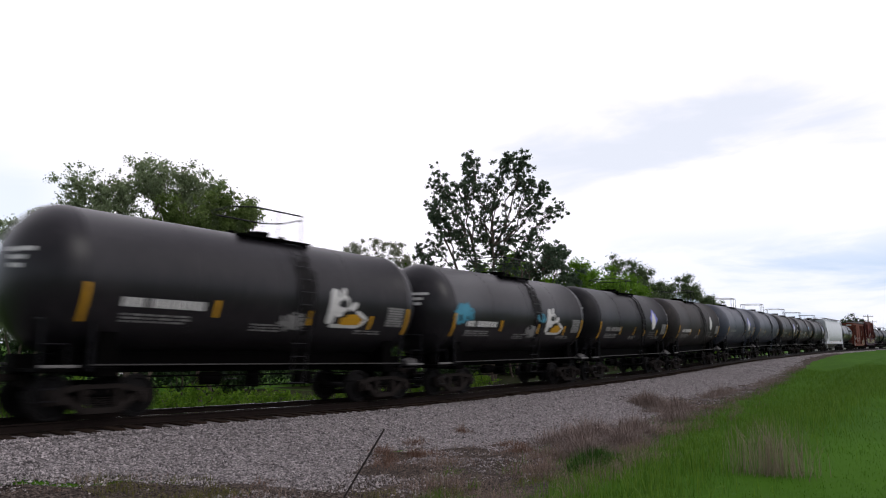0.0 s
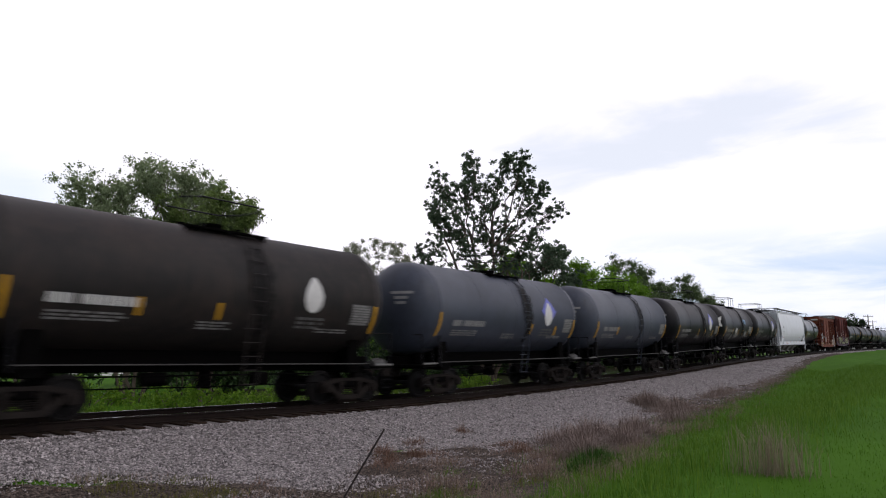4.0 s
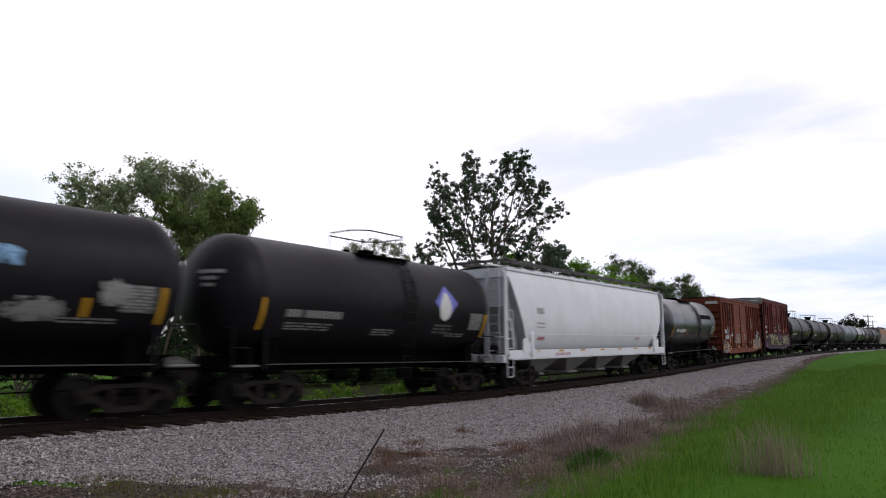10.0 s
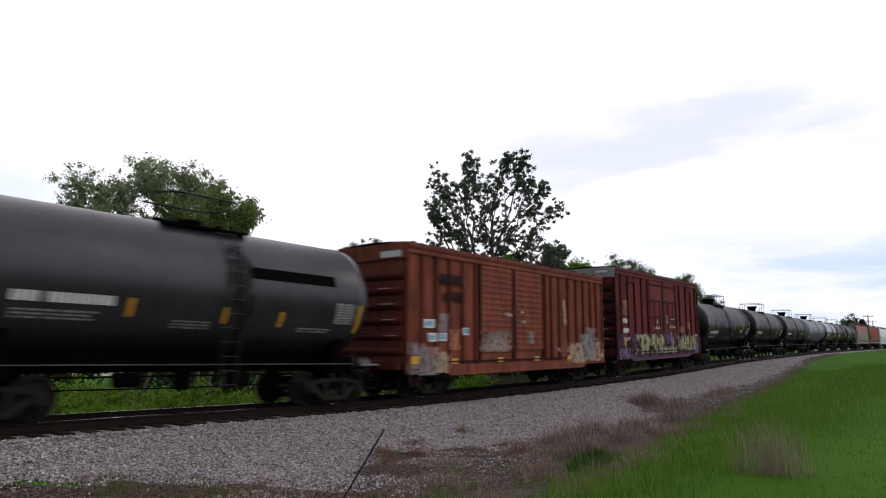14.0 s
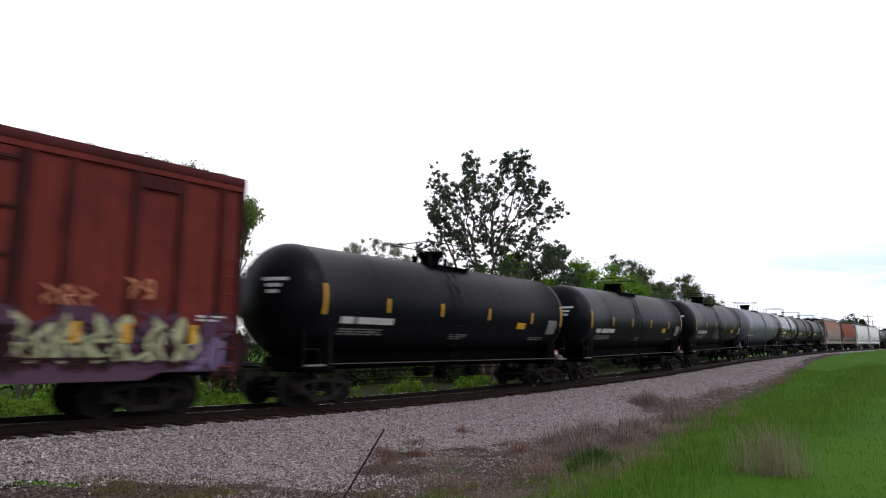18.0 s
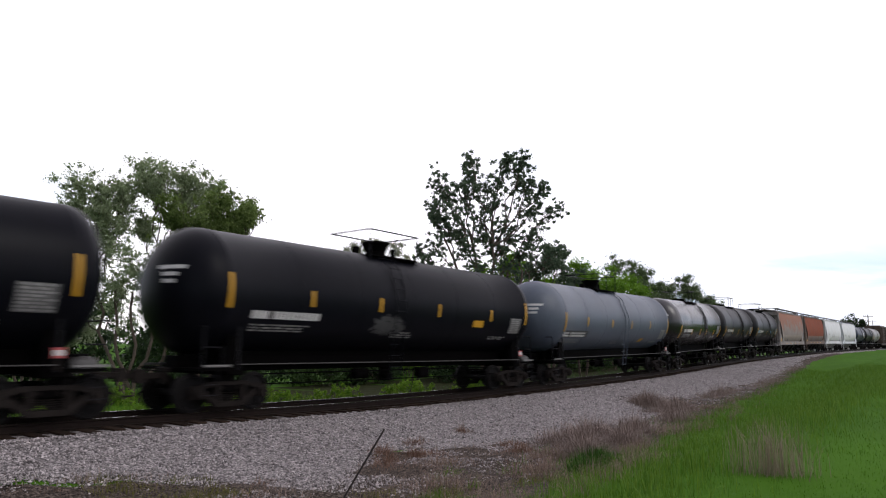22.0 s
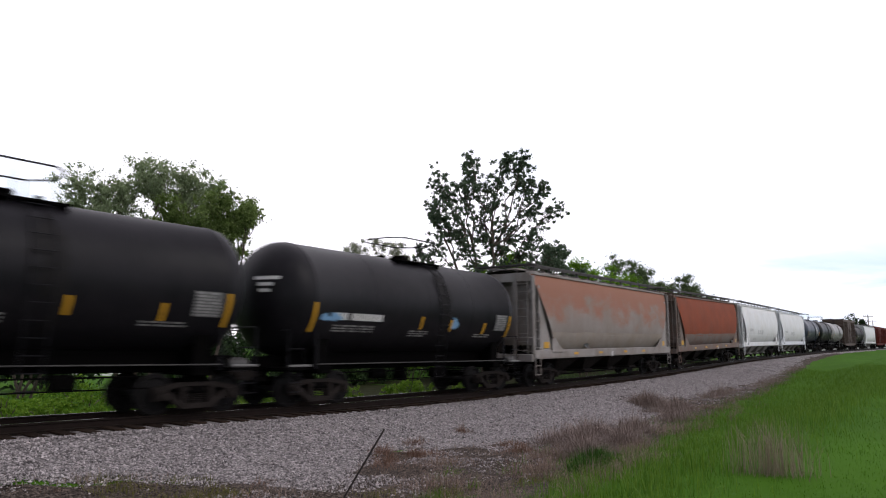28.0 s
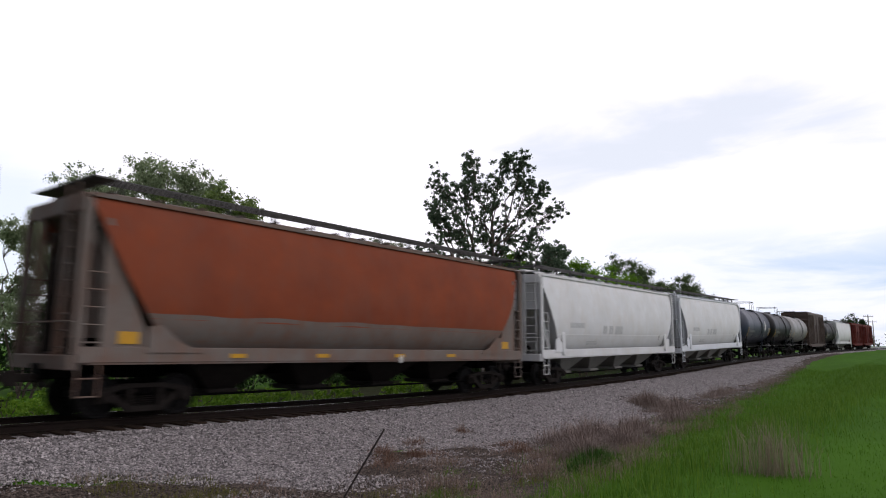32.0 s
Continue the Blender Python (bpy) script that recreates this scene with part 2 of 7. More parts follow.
    paintdull=dict(base=(0.10, 0.098, 0.096), alt=(0.06, 0.058, 0.056), rough=0.6, scale=6.0, fine=50.0, bump=0.02),
    # near-black: the shade beneath the cars is put into this colour
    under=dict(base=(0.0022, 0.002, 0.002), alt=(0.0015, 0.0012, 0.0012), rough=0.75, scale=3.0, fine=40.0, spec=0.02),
    yellow=dict(base=(0.5, 0.26, 0.008), alt=(0.36, 0.18, 0.008), rough=0.5, scale=4.0, fine=60.0, bump=0.02),
    paintwhite=dict(base=(0.58, 0.57, 0.55), alt=(0.38, 0.37, 0.36), rough=0.6, scale=6.0, fine=50.0, bump=0.02),
    paintgrey=dict(base=(0.24, 0.235, 0.23), alt=(0.14, 0.135, 0.13), rough=0.6, scale=6.0, fine=50.0, bump=0.02),
    fadedgrey=dict(base=(0.40, 0.40, 0.40), alt=(0.32, 0.32, 0.32), rough=0.6, scale=6.0, fine=50.0, bump=0.02),
    paintblack=dict(base=(0.03, 0.03, 0.03), alt=(0.07, 0.07, 0.07), rough=0.6, scale=6.0, fine=50.0, bump=0.02),
    paintblue=dict(base=(0.10, 0.11, 0.42), alt=(0.16, 0.17, 0.45), rough=0.55, scale=4.0, fine=50.0, bump=0.02),
    paintcyan=dict(base=(0.05, 0.26, 0.36), alt=(0.03, 0.15, 0.22), rough=0.55, scale=4.0, fine=50.0, bump=0.02),
    paintsky=dict(base=(0.18, 0.34, 0.52), alt=(0.10, 0.2, 0.34), rough=0.55, scale=4.0, fine=50.0, bump=0.02),
    paintlime=dict(base=(0.33, 0.345, 0.20), alt=(0.22, 0.23, 0.14), rough=0.7, scale=3.0, fine=50.0, bump=0.02, spec=0.15),
    paintmauve=dict(base=(0.075, 0.04, 0.065), alt=(0.05, 0.028, 0.05), rough=0.7, scale=3.0, fine=50.0, bump=0.02, spec=0.1),
    paintviolet=dict(base=(0.16, 0.12, 0.22), alt=(0.10, 0.075, 0.15), rough=0.7, scale=3.0, fine=50.0, bump=0.02, spec=0.15),
    paintcream=dict(base=(0.42, 0.33, 0.25), alt=(0.3, 0.2, 0.14), rough=0.7, scale=3.0, fine=50.0, bump=0.02, spec=0.15),
    painttan=dict(base=(0.26, 0.15, 0.11), alt=(0.2, 0.1, 0.07), rough=0.7, scale=3.0, fine=50.0, bump=0.02, spec=0.1),
    paintorange=dict(base=(0.42, 0.16, 0.07), alt=(0.3, 0.11, 0.05), rough=0.6, scale=3.0, fine=50.0, bump=0.02),
    placardred=dict(base=(0.36, 0.06, 0.06), alt=(0.28, 0.05, 0.05), rough=0.5, scale=6.0),
    bark=dict(base=(0.11, 0.085, 0.065), alt=(0.055, 0.045, 0.036), rough=0.9, scale=5.0, fine=40.0, bump=0.6),
    twig=dict(base=(0.22, 0.18, 0.14), alt=(0.14, 0.11, 0.085), rough=0.9, scale=5.0, fine=40.0, bump=0.3),
    iron=dict(base=(0.018, 0.016, 0.015), alt=(0.04, 0.026, 0.02), rough=0.7, scale=8.0),
    concrete=dict(base=(0.42, 0.41, 0.40), alt=(0.33, 0.32, 0.31), rough=0.85, scale=2.0, fine=30.0),
    polewood=dict(base=(0.30, 0.27, 0.25), alt=(0.22, 0.20, 0.18), rough=0.9, scale=3.0, fine=30.0),
    farwood=dict(base=(0.055, 0.08, 0.06), alt=(0.035, 0.055, 0.045), rough=0.95, scale=0.5, fine=3.0, bump=0.5),
).items():
    M[key] = shade(key, **args)


def add_cells(m, scale, low, high):
    """Crushed stone: every cell of a fine Voronoi gets a tone of its own, with dark joints and relief."""
    n, l = m.node_tree.nodes, m.node_tree.links
    p = n["Principled BSDF"]
    tc = n.new("ShaderNodeTexCoord")
    cell = n.new("ShaderNodeTexVoronoi")
    cell.inputs["Scale"].default_value = scale
    l.new(tc.outputs["Object"], cell.inputs["Vector"])
    bits = n.new("ShaderNodeSeparateColor")
    l.new(cell.outputs["Color"], bits.inputs[0])
    tone = n.new("ShaderNodeMapRange")
    tone.inputs["To Min"].default_value, tone.inputs["To Max"].default_value = low, high
    l.new(bits.outputs[0], tone.inputs["Value"])
    gap = n.new("ShaderNodeMapRange")
    gap.inputs["From Min"].default_value, gap.inputs["From Max"].default_value = 0.75, 0.35
    gap.inputs["To Min"].default_value = 0.35
    l.new(cell.outputs["Distance"], gap.inputs["Value"])
    both_tones = n.new("ShaderNodeMath")
    both_tones.operation = "MULTIPLY"
    l.new(tone.outputs[0], both_tones.inputs[0])
    l.new(gap.outputs[0], both_tones.inputs[1])
    old = p.inputs["Base Color"].links[0].from_socket
    hsv = n.new("ShaderNodeHueSaturation")
    l.new(both_tones.outputs[0], hsv.inputs["Value"])
    l.new(old, hsv.inputs["Color"])
    l.new(hsv.outputs[0], p.inputs["Base Color"])
    b = n.new("ShaderNodeBump")
    b.inputs["Strength"].default_value, b.inputs["Distance"].default_value = 0.8, 0.03
    b.invert = True
    l.new(cell.outputs["Distance"], b.inputs["Height"])
    l.new(b.outputs[0], p.inputs["Normal"])


add_cells(M["ballast"], 21.0, 0.45, 1.75)
add_cells(M["fouled"], 19.0, 0.5, 1.7)
add_cells(M["dirt"], 26.0, 0.4, 2.1)


def add_rust(m, colour, line, soft, amount):
    """Faded rust that lies over the upper sheets and breaks up into blots below them."""
    n, l = m.node_tree.nodes, m.node_tree.links
    p = n["Principled BSDF"]
    tc = n.new("ShaderNodeTexCoord")
    axes_of = n.new("ShaderNodeSeparateXYZ")
    l.new(tc.outputs["Object"], axes_of.inputs[0])
    mp = n.new("ShaderNodeMapping")
    mp.inputs["Scale"].default_value = (0.9, 1.0, 1.5)
    l.new(tc.outputs["Object"], mp.inputs["Vector"])
    blots = n.new("ShaderNodeTexNoise")
    blots.inputs["Scale"].default_value, blots.inputs["Detail"].default_value, blots.inputs["Roughness"].default_value = 0.8, 6.0, 0.6
    l.new(mp.outputs[0], blots.inputs["Vector"])
    level = n.new("ShaderNodeMath")
    level.operation = "MULTIPLY_ADD"
    l.new(blots.outputs["Fac"], level.inputs[0])
    level.inputs[1].default_value = 4.2
    l.new(axes_of.outputs[2], level.inputs[2])
    fac = n.new("ShaderNodeMapRange")
    fac.interpolation_type = "SMOOTHSTEP"
    fac.inputs["From Min"].default_value, fac.inputs["From Max"].default_value = line + 2.1 - soft, line + 2.1 + soft
    fac.inputs["To Max"].default_value = amount
    l.new(level.outputs[0], fac.inputs["Value"])
    old = p.inputs["Base Color"].links[0].from_socket
    mx = n.new("ShaderNodeMix")
    mx.data_type = "RGBA"
    mx.inputs[7].default_value = (*colour, 1)
    l.new(fac.outputs[0], mx.inputs[0])
    l.new(old, mx.inputs[6])
    l.new(mx.outputs[2], p.inputs["Base Color"])


add_rust(M["rustgrey"], (0.25, 0.105, 0.066), 3.25, 0.75, 0.85)
M["oakleaf"] = leafy("oak leaf", (0.058, 0.092, 0.058), (0.135, 0.18, 0.11), 0.42)
M["ashleaf"] = leafy("ash leaf", (0.21, 0.265, 0.145), (0.36, 0.42, 0.25), 0.6)
M["limeleaf"] = leafy("fresh leaf", (0.09, 0.19, 0.015), (0.16, 0.30, 0.03), 0.45)
M["paleleaf"] = leafy("pale leaf", (0.22, 0.24, 0.16), (0.33, 0.34, 0.25), 0.4)
M["midleaf"] = leafy("mid-green leaf", (0.065, 0.10, 0.045), (0.13, 0.175, 0.075), 0.4)
M["oliveleaf"] = leafy("olive-green leaf", (0.10, 0.15, 0.04), (0.20, 0.265, 0.085), 0.55)
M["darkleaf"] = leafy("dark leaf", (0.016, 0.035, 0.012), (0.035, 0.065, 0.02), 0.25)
# weed green made darker, with the undergrowth's shade in the colour
M["shadeleaf"] = leafy("shade leaf", (0.028, 0.06, 0.018), (0.07, 0.12, 0.035), 0.3)
M["deadbrush"] = leafy("dead brush", (0.12, 0.088, 0.077), (0.30, 0.235, 0.20), 0.2)
M["blade"] = leafy("grass blade", (0.042, 0.115, 0.009), (0.14, 0.235, 0.03), 0.45)
M["meadow"] = leafy("meadow blade", (0.045, 0.12, 0.009), (0.075, 0.17, 0.014), 0.4)
M["weed"] = leafy("weed leaf", (0.085, 0.18, 0.015), (0.20, 0.33, 0.035), 0.45)
M["darkweed"] = leafy("dark weed leaf", (0.02, 0.06, 0.008), (0.05, 0.12, 0.015), 0.3)
M["yellowweed"] = leafy("yellow-green weed", (0.075, 0.085, 0.02), (0.19, 0.17, 0.055), 0.4)
M["palestraw"] = leafy("pale dry stalk", (0.17, 0.135, 0.095), (0.32, 0.26, 0.19), 0.35)
M["straw"] = leafy("dead grass", (0.14, 0.098, 0.078), (0.30, 0.222, 0.175), 0.25)
M["seedhead"] = leafy("dry seed head", (0.13, 0.075, 0.055), (0.22, 0.14, 0.10), 0.2)


# ---- mesh helpers ----
def smooth(bm, angle=40):
    for f in bm.faces:
        f.smooth = True
    limit = radians(angle)
    for e in bm.edges:
        if len(e.link_faces) == 2 and e.calc_face_angle(0) > limit:
            e.smooth = False
    return bm


def mesh_of(name, bm, material):
    data = bpy.data.meshes.new(name)
    smooth(bm)
    bm.to_mesh(data)
    bm.free()
    data.materials.append(M[material])
    return data


def thing(name, m=None, **tags):
    ob = new(name)
    ob.matrix_basis = m or Matrix()
    return tagged(ob, **tags)


def put(name, data, parent, m=None, label=""):
    ob = new(name, data)
    ob.parent = parent
    ob.matrix_basis = m or Matrix()
    return tagged(ob, label=label)


def part(name, bm, material, parent, label="", m=None):
    """Links a bmesh as one mesh object under a thing or under a part."""
    return put(name, mesh_of(name, bm, material), parent, m, label)


def raw_mesh(name, verts, faces, material, flat=True):
    data = bpy.data.meshes.new(name)
    data.from_pydata(verts, [], faces)
    data.materials.append(M[material])
    if not flat:
        data.polygons.foreach_set("use_smooth", [True] * len(data.polygons))
    return data


def box(bm, cx, cy, cz, sx, sy, sz, bevel=0.0, rot=None):
    m = Matrix.Translation((cx, cy, cz)) @ (rot or Matrix()) @ Matrix.Diagonal((sx, sy, sz, 1))
    made = bmesh.ops.create_cube(bm, size=1, matrix=m)["verts"]
    if bevel:
        edges = {e for v in made for e in v.link_edges}
        bmesh.ops.bevel(bm, geom=list(edges), offset=bevel, segments=1, affect="EDGES")
    return bm


def rod(bm, a, b, r, r2=None, seg=8, caps=True):
    a, b = Vector(a), Vector(b)
    d = b - a
    q = d.to_track_quat("Z", "Y").to_matrix().to_4x4()
    bmesh.ops.create_cone(bm, cap_ends=caps, segments=seg, radius1=r, radius2=r if r2 is None else r2, depth=d.length, matrix=Matrix.Translation((a + b) / 2) @ q)
    return bm


def bent(bm, points, r, seg=6):
    for a, b in zip(points, points[1:]):
        rod(bm, a, b, r, seg=seg)
    return bm


def lathe(bm, profile, seg=32, axis="X", centre=(0, 0, 0)):
    """Turns (along, radius) pairs round an axis through centre."""
    rings = []
    for along, r in profile:
        ring = []
        for i in range(seg):
            a = 2 * math.pi * i / seg
            c, s = r * math.cos(a), r * math.sin(a)
            p = (along, c, s) if axis == "X" else ((s, along, c) if axis == "Y" else (c, s, along))
            ring.append(bm.verts.new(Vector(p) + Vector(centre)))
        rings.append(ring)
    for r0, r1 in zip(rings, rings[1:]):
        for i in range(seg):
            j = (i + 1) % seg
            bm.faces.new((r0[i], r0[j], r1[j], r1[i]))
    for ring in (rings[0], rings[-1]):
        bm.faces.new(ring)
    bmesh.ops.recalc_face_normals(bm, faces=bm.faces)
    return bm


def plate(bm, outline, y0, y1):
    """Extrudes an outline of (x, z) pairs from y0 to y1."""
    a = [bm.verts.new((x, y0, z)) for x, z in outline]
    b = [bm.verts.new((x, y1, z)) for x, z in outline]
    bm.faces.new(a)
    bm.faces.new(b[::-1])
    for i in range(len(a)):
        j = (i + 1) % len(a)
        bm.faces.new((a[i], b[i], b[j], a[j]))
    bmesh.ops.recalc_face_normals(bm, faces=bm.faces)
    return bm


def sheet(bm, rows):
    """A skin over rows of points."""
    grid = [[bm.verts.new(p) for p in row] for row in rows]
    for r0, r1 in zip(grid, grid[1:]):
        for i in range(len(r0) - 1):
            bm.faces.new((r0[i], r0[i + 1], r1[i + 1], r1[i]))
    return bm


B = bmesh.new

# ---- the line of the track: curvature along its length ----
S_LO, S_HI, S_STEP = -500.0, 620.0, 1.0
_s = np.arange(S_LO, S_HI, S_STEP)
_c = np.clip(_s, -45, 152)
_k = np.where((_s > -45) & (_s < 152), 0.00128435 - 4.737e-05 * _c + 2.7e-07 * _c * _c, 0.0)
_h = np.cumsum(_k) * S_STEP
_h = _h - np.interp(0, _s, _h) + 0.93318748
_x = np.cumsum(np.cos(_h)) * S_STEP
_y = np.cumsum(np.sin(_h)) * S_STEP
_x, _y = _x - np.interp(0, _s, _x) + 8.09435, _y - np.interp(0, _s, _y) + 35.78358


def on_track(s, aside=0.0, z=0.0):
    """A point s metres along the track, aside metres towards the viewer's side."""
    h = np.interp(s, _s, _h)
    return Vector((np.interp(s, _s, _x) + aside * math.sin(h), np.interp(s, _s, _y) - aside * math.cos(h), z))


# the line dips a little before the viewer and climbs gently beyond
_g = np.interp(_s, (-60, -34, -28, -24, -20, -16, -10, -4, 4, 12, 24, 36, 52, 75, 105, 150), (0.14, 0.14, 0.10, 0.025, -0.055, -0.09, -0.085, -0.055, 0.0, 0.12, 0.34, 0.48, 0.57, 0.72, 0.84, 1.0))
_g = np.convolve(np.pad(_g, 3, mode="edge"), np.ones(7) / 7, "valid")


def grade(s):
    """Height of the rails along the line."""
    return float(np.interp(s, _s, _g))


def heading(s):
    return float(np.interp(s, _s, _h))


def travelled(t):
    return 9.23482 * (t - 16) - 0.01517 * (t - 16) ** 2 / 2


def ease(a, b, v):
    v = min(1, max(0, (v - a) / (b - a)))
    return v * v * (3 - 2 * v)


def lumps(x, y, size, seed=0.0):
    return noise.noise(Vector((x / size, y / size, seed)))


def ground_z(s, a):
    """Height of the ground beside the track; a is towards the viewer's side."""
    far = ease(5, 55, s)
    if a >= 0:
        toe, foot, bank = 5.2 - 1.4 * far, 8.6 - 3.8 * far, 13.2 - 6.5 * far
        deep = -0.86 + 0.5 * far
        if a < 1.9:
            z = -0.26
        elif a < toe:
            z = -0.26 + (deep - -0.26) * (a - 1.9) / (toe - 1.9)
        elif a < foot:
            z = deep
        else:
            z = deep + (0.04 - deep) * ease(foot, bank, a)
    else:
        a = -a
        if a < 1.9:
            z = -0.26
        else:
            z = -0.26 - 0.5 * ease(1.9, 5, a)
    return z + grade(s) * (1 - ease(3, 9, a))


def bed_edge(s):
    """How far the ballast reaches towards the viewer."""
    reach = np.interp(s, (-40, -28, -26, -25, -23.5, -21.5, -19, -15, -13, -9, -6.3, -3.5, -1, 6, 12, 20, 33, 50, 70, 100), (4.0, 3.8, 4.7, 6.6, 6.0, 4.6, 5.7, 6.1, 7.2, 6.8, 4.6, 3.8, 5.0, 5.2, 5.4, 5.1, 4.5, 3.6, 2.9, 2.7))
    return float(reach) + 0.35 * noise.noise(Vector((s / 1.4, 1.7, 0))) + 0.35 * noise.noise(Vector((s / 0.6, 4.7, 0)))


# ---- ground: one sheet out to the horizon, with the railway's bed and ditch in it ----
def build_ground():
    sides = [-2600, -900, -300, -120, -60, -35, -22, -15, -11, -8, -6.5, -5, -4, -3, -2.2, -1.9, 0, 1.9, 2.4, 3, 3.6, 4.2, 4.8, 5.4, 6, 6.6, 7.2, 7.8, 8.4, 9, 9.6, 10.2, 10.8, 11.4, 12, 12.6, 13.2, 14, 15, 16.5, 19, 25, 40, 80, 200, 700, 2600]
    along = [-2600, -900, -300, -150, -90, -60, -48] + [-42 + 0.75 * i for i in range(80)] + [18 + 2.0 * i for i in range(30)] + [80 + 6 * i for i in range(14)] + [180, 220, 280, 360, 480, 700, 1200, 2600]
    verts, faces = [], []
    straight = 0.914
    for s in along:
        for a in sides:
            sc = min(max(s, -480), 600)
            near = on_track(sc, max(-60, min(60, a)))
            rest = a - max(-60, min(60, a))
            p = near + Vector((math.cos(straight), math.sin(straight), 0)) * (s - sc) + Vector((math.sin(straight), -math.cos(straight), 0)) * rest
            z = ground_z(s, a)
            if abs(a) > 2.2 and abs(a) < 60:
                z += 0.05 * lumps(p.x, p.y, 1.6, 3.1) + 0.03 * lumps(p.x, p.y, 0.6, 7.7)
            if -4.0 < a < bed_edge(s) - 0.15 and -160 < s < 500:
                z -= 0.16
            verts.append((p.x, p.y, z))
    w = len(sides)
    for i in range(len(along) - 1):
        for j in range(w - 1):
            k = i * w + j
            faces.append((k, k + w, k + w + 1, k + 1))
    return raw_mesh("ground", verts, faces, "earth", flat=False)


tagged(new("ground", build_ground()), label="mown green grass field and weedy railway ditch", category="ground", kind="structure")


def build_bed():
    verts, faces = [], []
    along = [-160, -100, -60, -48] + [-42 + 0.4 * i for i in range(150)] + [18 + 1.5 * i for i in range(60)] + [110 + 10 * i for i in range(40)]
    w = 22
    for s in along:
        edge = bed_edge(s)
        for j in range(w):
            if j < 6:
                a = -4.2 + j * (4.2 - 1.6) / 5
            else:
                a = 1.0 + (edge - 1.0) * (j - 6) / (w - 7)
            p = on_track(s, a)
            z = ground_z(s, a) + 0.035 + 0.03 * lumps(p.x, p.y, 0.5, 2.2) + 0.05 * lumps(p.x, p.y, 1.7, 5.0)
            if j in (0, w - 1):
                z = ground_z(s, a) - 0.12
            if abs(a) < 2.0:
                z = grade(s) - 0.215 + 0.012 * lumps(p.x, p.y, 0.3, 9.0)
            verts.append((p.x, p.y, z))
    for i in range(len(along) - 1):
        for j in range(w - 1):
            k = i * w + j
            faces.append((k, k + w, k + w + 1, k + 1))
    return raw_mesh("ballast_bed", verts, faces, "ballast", flat=False)


tagged(new("ballast_bed", build_bed()), label="grey crushed-stone ballast under the railway track", category="ballast", kind="structure")



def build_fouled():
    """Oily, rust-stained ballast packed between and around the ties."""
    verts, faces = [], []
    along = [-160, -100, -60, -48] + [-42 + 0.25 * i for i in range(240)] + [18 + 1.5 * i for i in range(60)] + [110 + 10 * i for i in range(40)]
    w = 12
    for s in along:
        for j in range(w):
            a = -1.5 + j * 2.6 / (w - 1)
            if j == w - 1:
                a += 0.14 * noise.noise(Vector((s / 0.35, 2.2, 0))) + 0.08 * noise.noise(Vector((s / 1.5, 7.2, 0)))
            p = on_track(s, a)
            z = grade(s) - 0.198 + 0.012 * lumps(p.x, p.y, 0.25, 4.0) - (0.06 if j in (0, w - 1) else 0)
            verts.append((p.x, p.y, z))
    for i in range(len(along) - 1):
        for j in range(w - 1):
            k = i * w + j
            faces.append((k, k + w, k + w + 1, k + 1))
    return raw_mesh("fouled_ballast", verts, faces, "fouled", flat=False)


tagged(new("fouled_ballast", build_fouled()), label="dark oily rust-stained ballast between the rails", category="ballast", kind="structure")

# ---- the track ----
track = thing("railway_track", label="railway track with rusty rails on dark wooden ties", category="railway track", kind="structure")


def rail_mesh(aside, profile, material):
    along = [-160, -110, -70] + [-50 + 1.0 * i for i in range(90)] + [40 + 3.0 * i for i in range(50)] + [200, 240, 300, 400, 560]
    verts, faces = [], []
    w = len(profile)
    for s in along:
        for dx, z in profile:
            verts.append(on_track(s, aside + dx, z + grade(s)))
    for i in range(len(along) - 1):
        for j in range(w):
            k, n = i * w + j, i * w + (j + 1) % w
            faces.append((k, n, n + w, k + w))
    return raw_mesh("rail", verts, faces, material)


RAIL = [(-0.036, -0.003), (-0.036, -0.035), (-0.009, -0.05), (-0.009, -0.15), (-0.07, -0.165), (-0.07, -0.18), (0.07, -0.18), (0.07, -0.165), (0.009, -0.15), (0.009, -0.05), (0.036, -0.035), (0.036, -0.003)]
for aside in (0.753, -0.753):
    r = put("rail", rail_mesh(aside, RAIL, "rail"), track, label="rust-brown steel rail")
    put("running_surface", rail_mesh(aside, [(-0.034, -0.0025), (-0.03, 0.0), (0.03, 0.0), (0.034, -0.0025)], "railtop"), r, label="polished bright rail head")
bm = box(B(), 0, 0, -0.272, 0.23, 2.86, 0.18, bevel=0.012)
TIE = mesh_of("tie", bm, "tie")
rng = random.Random(4)
tie_far = []
s = -46.0
while s < 230:
    length = Matrix.Diagonal((1, rng.uniform(1.0, 1.09), 1, 1))
    at = Matrix.Translation(on_track(s, rng.uniform(-0.11, 0.11), grade(s) + rng.uniform(-0.012, 0.012))) @ Matrix.Rotation(heading(s) + rng.uniform(-0.02, 0.02), 4, "Z")
    if s < 100:
        put("tie", TIE, track, at @ length)
    else:
        tie_far.append(at)
    s += 0.50 if s < 100 else 0.56
bm = B()
for at in tie_far:
    bmesh.ops.create_cube(bm, size=1, matrix=at @ Matrix.Translation((0, 0, -0.272)) @ Matrix.Diagonal((0.23, 2.6, 0.18, 1)))
tagged(part("distant_ties", bm, "tie", track), kind="stuff")

# ---- running gear shared by all cars ----
SPAN = 1.778  # wheelbase of a truck
WHEEL_R = 0.4572


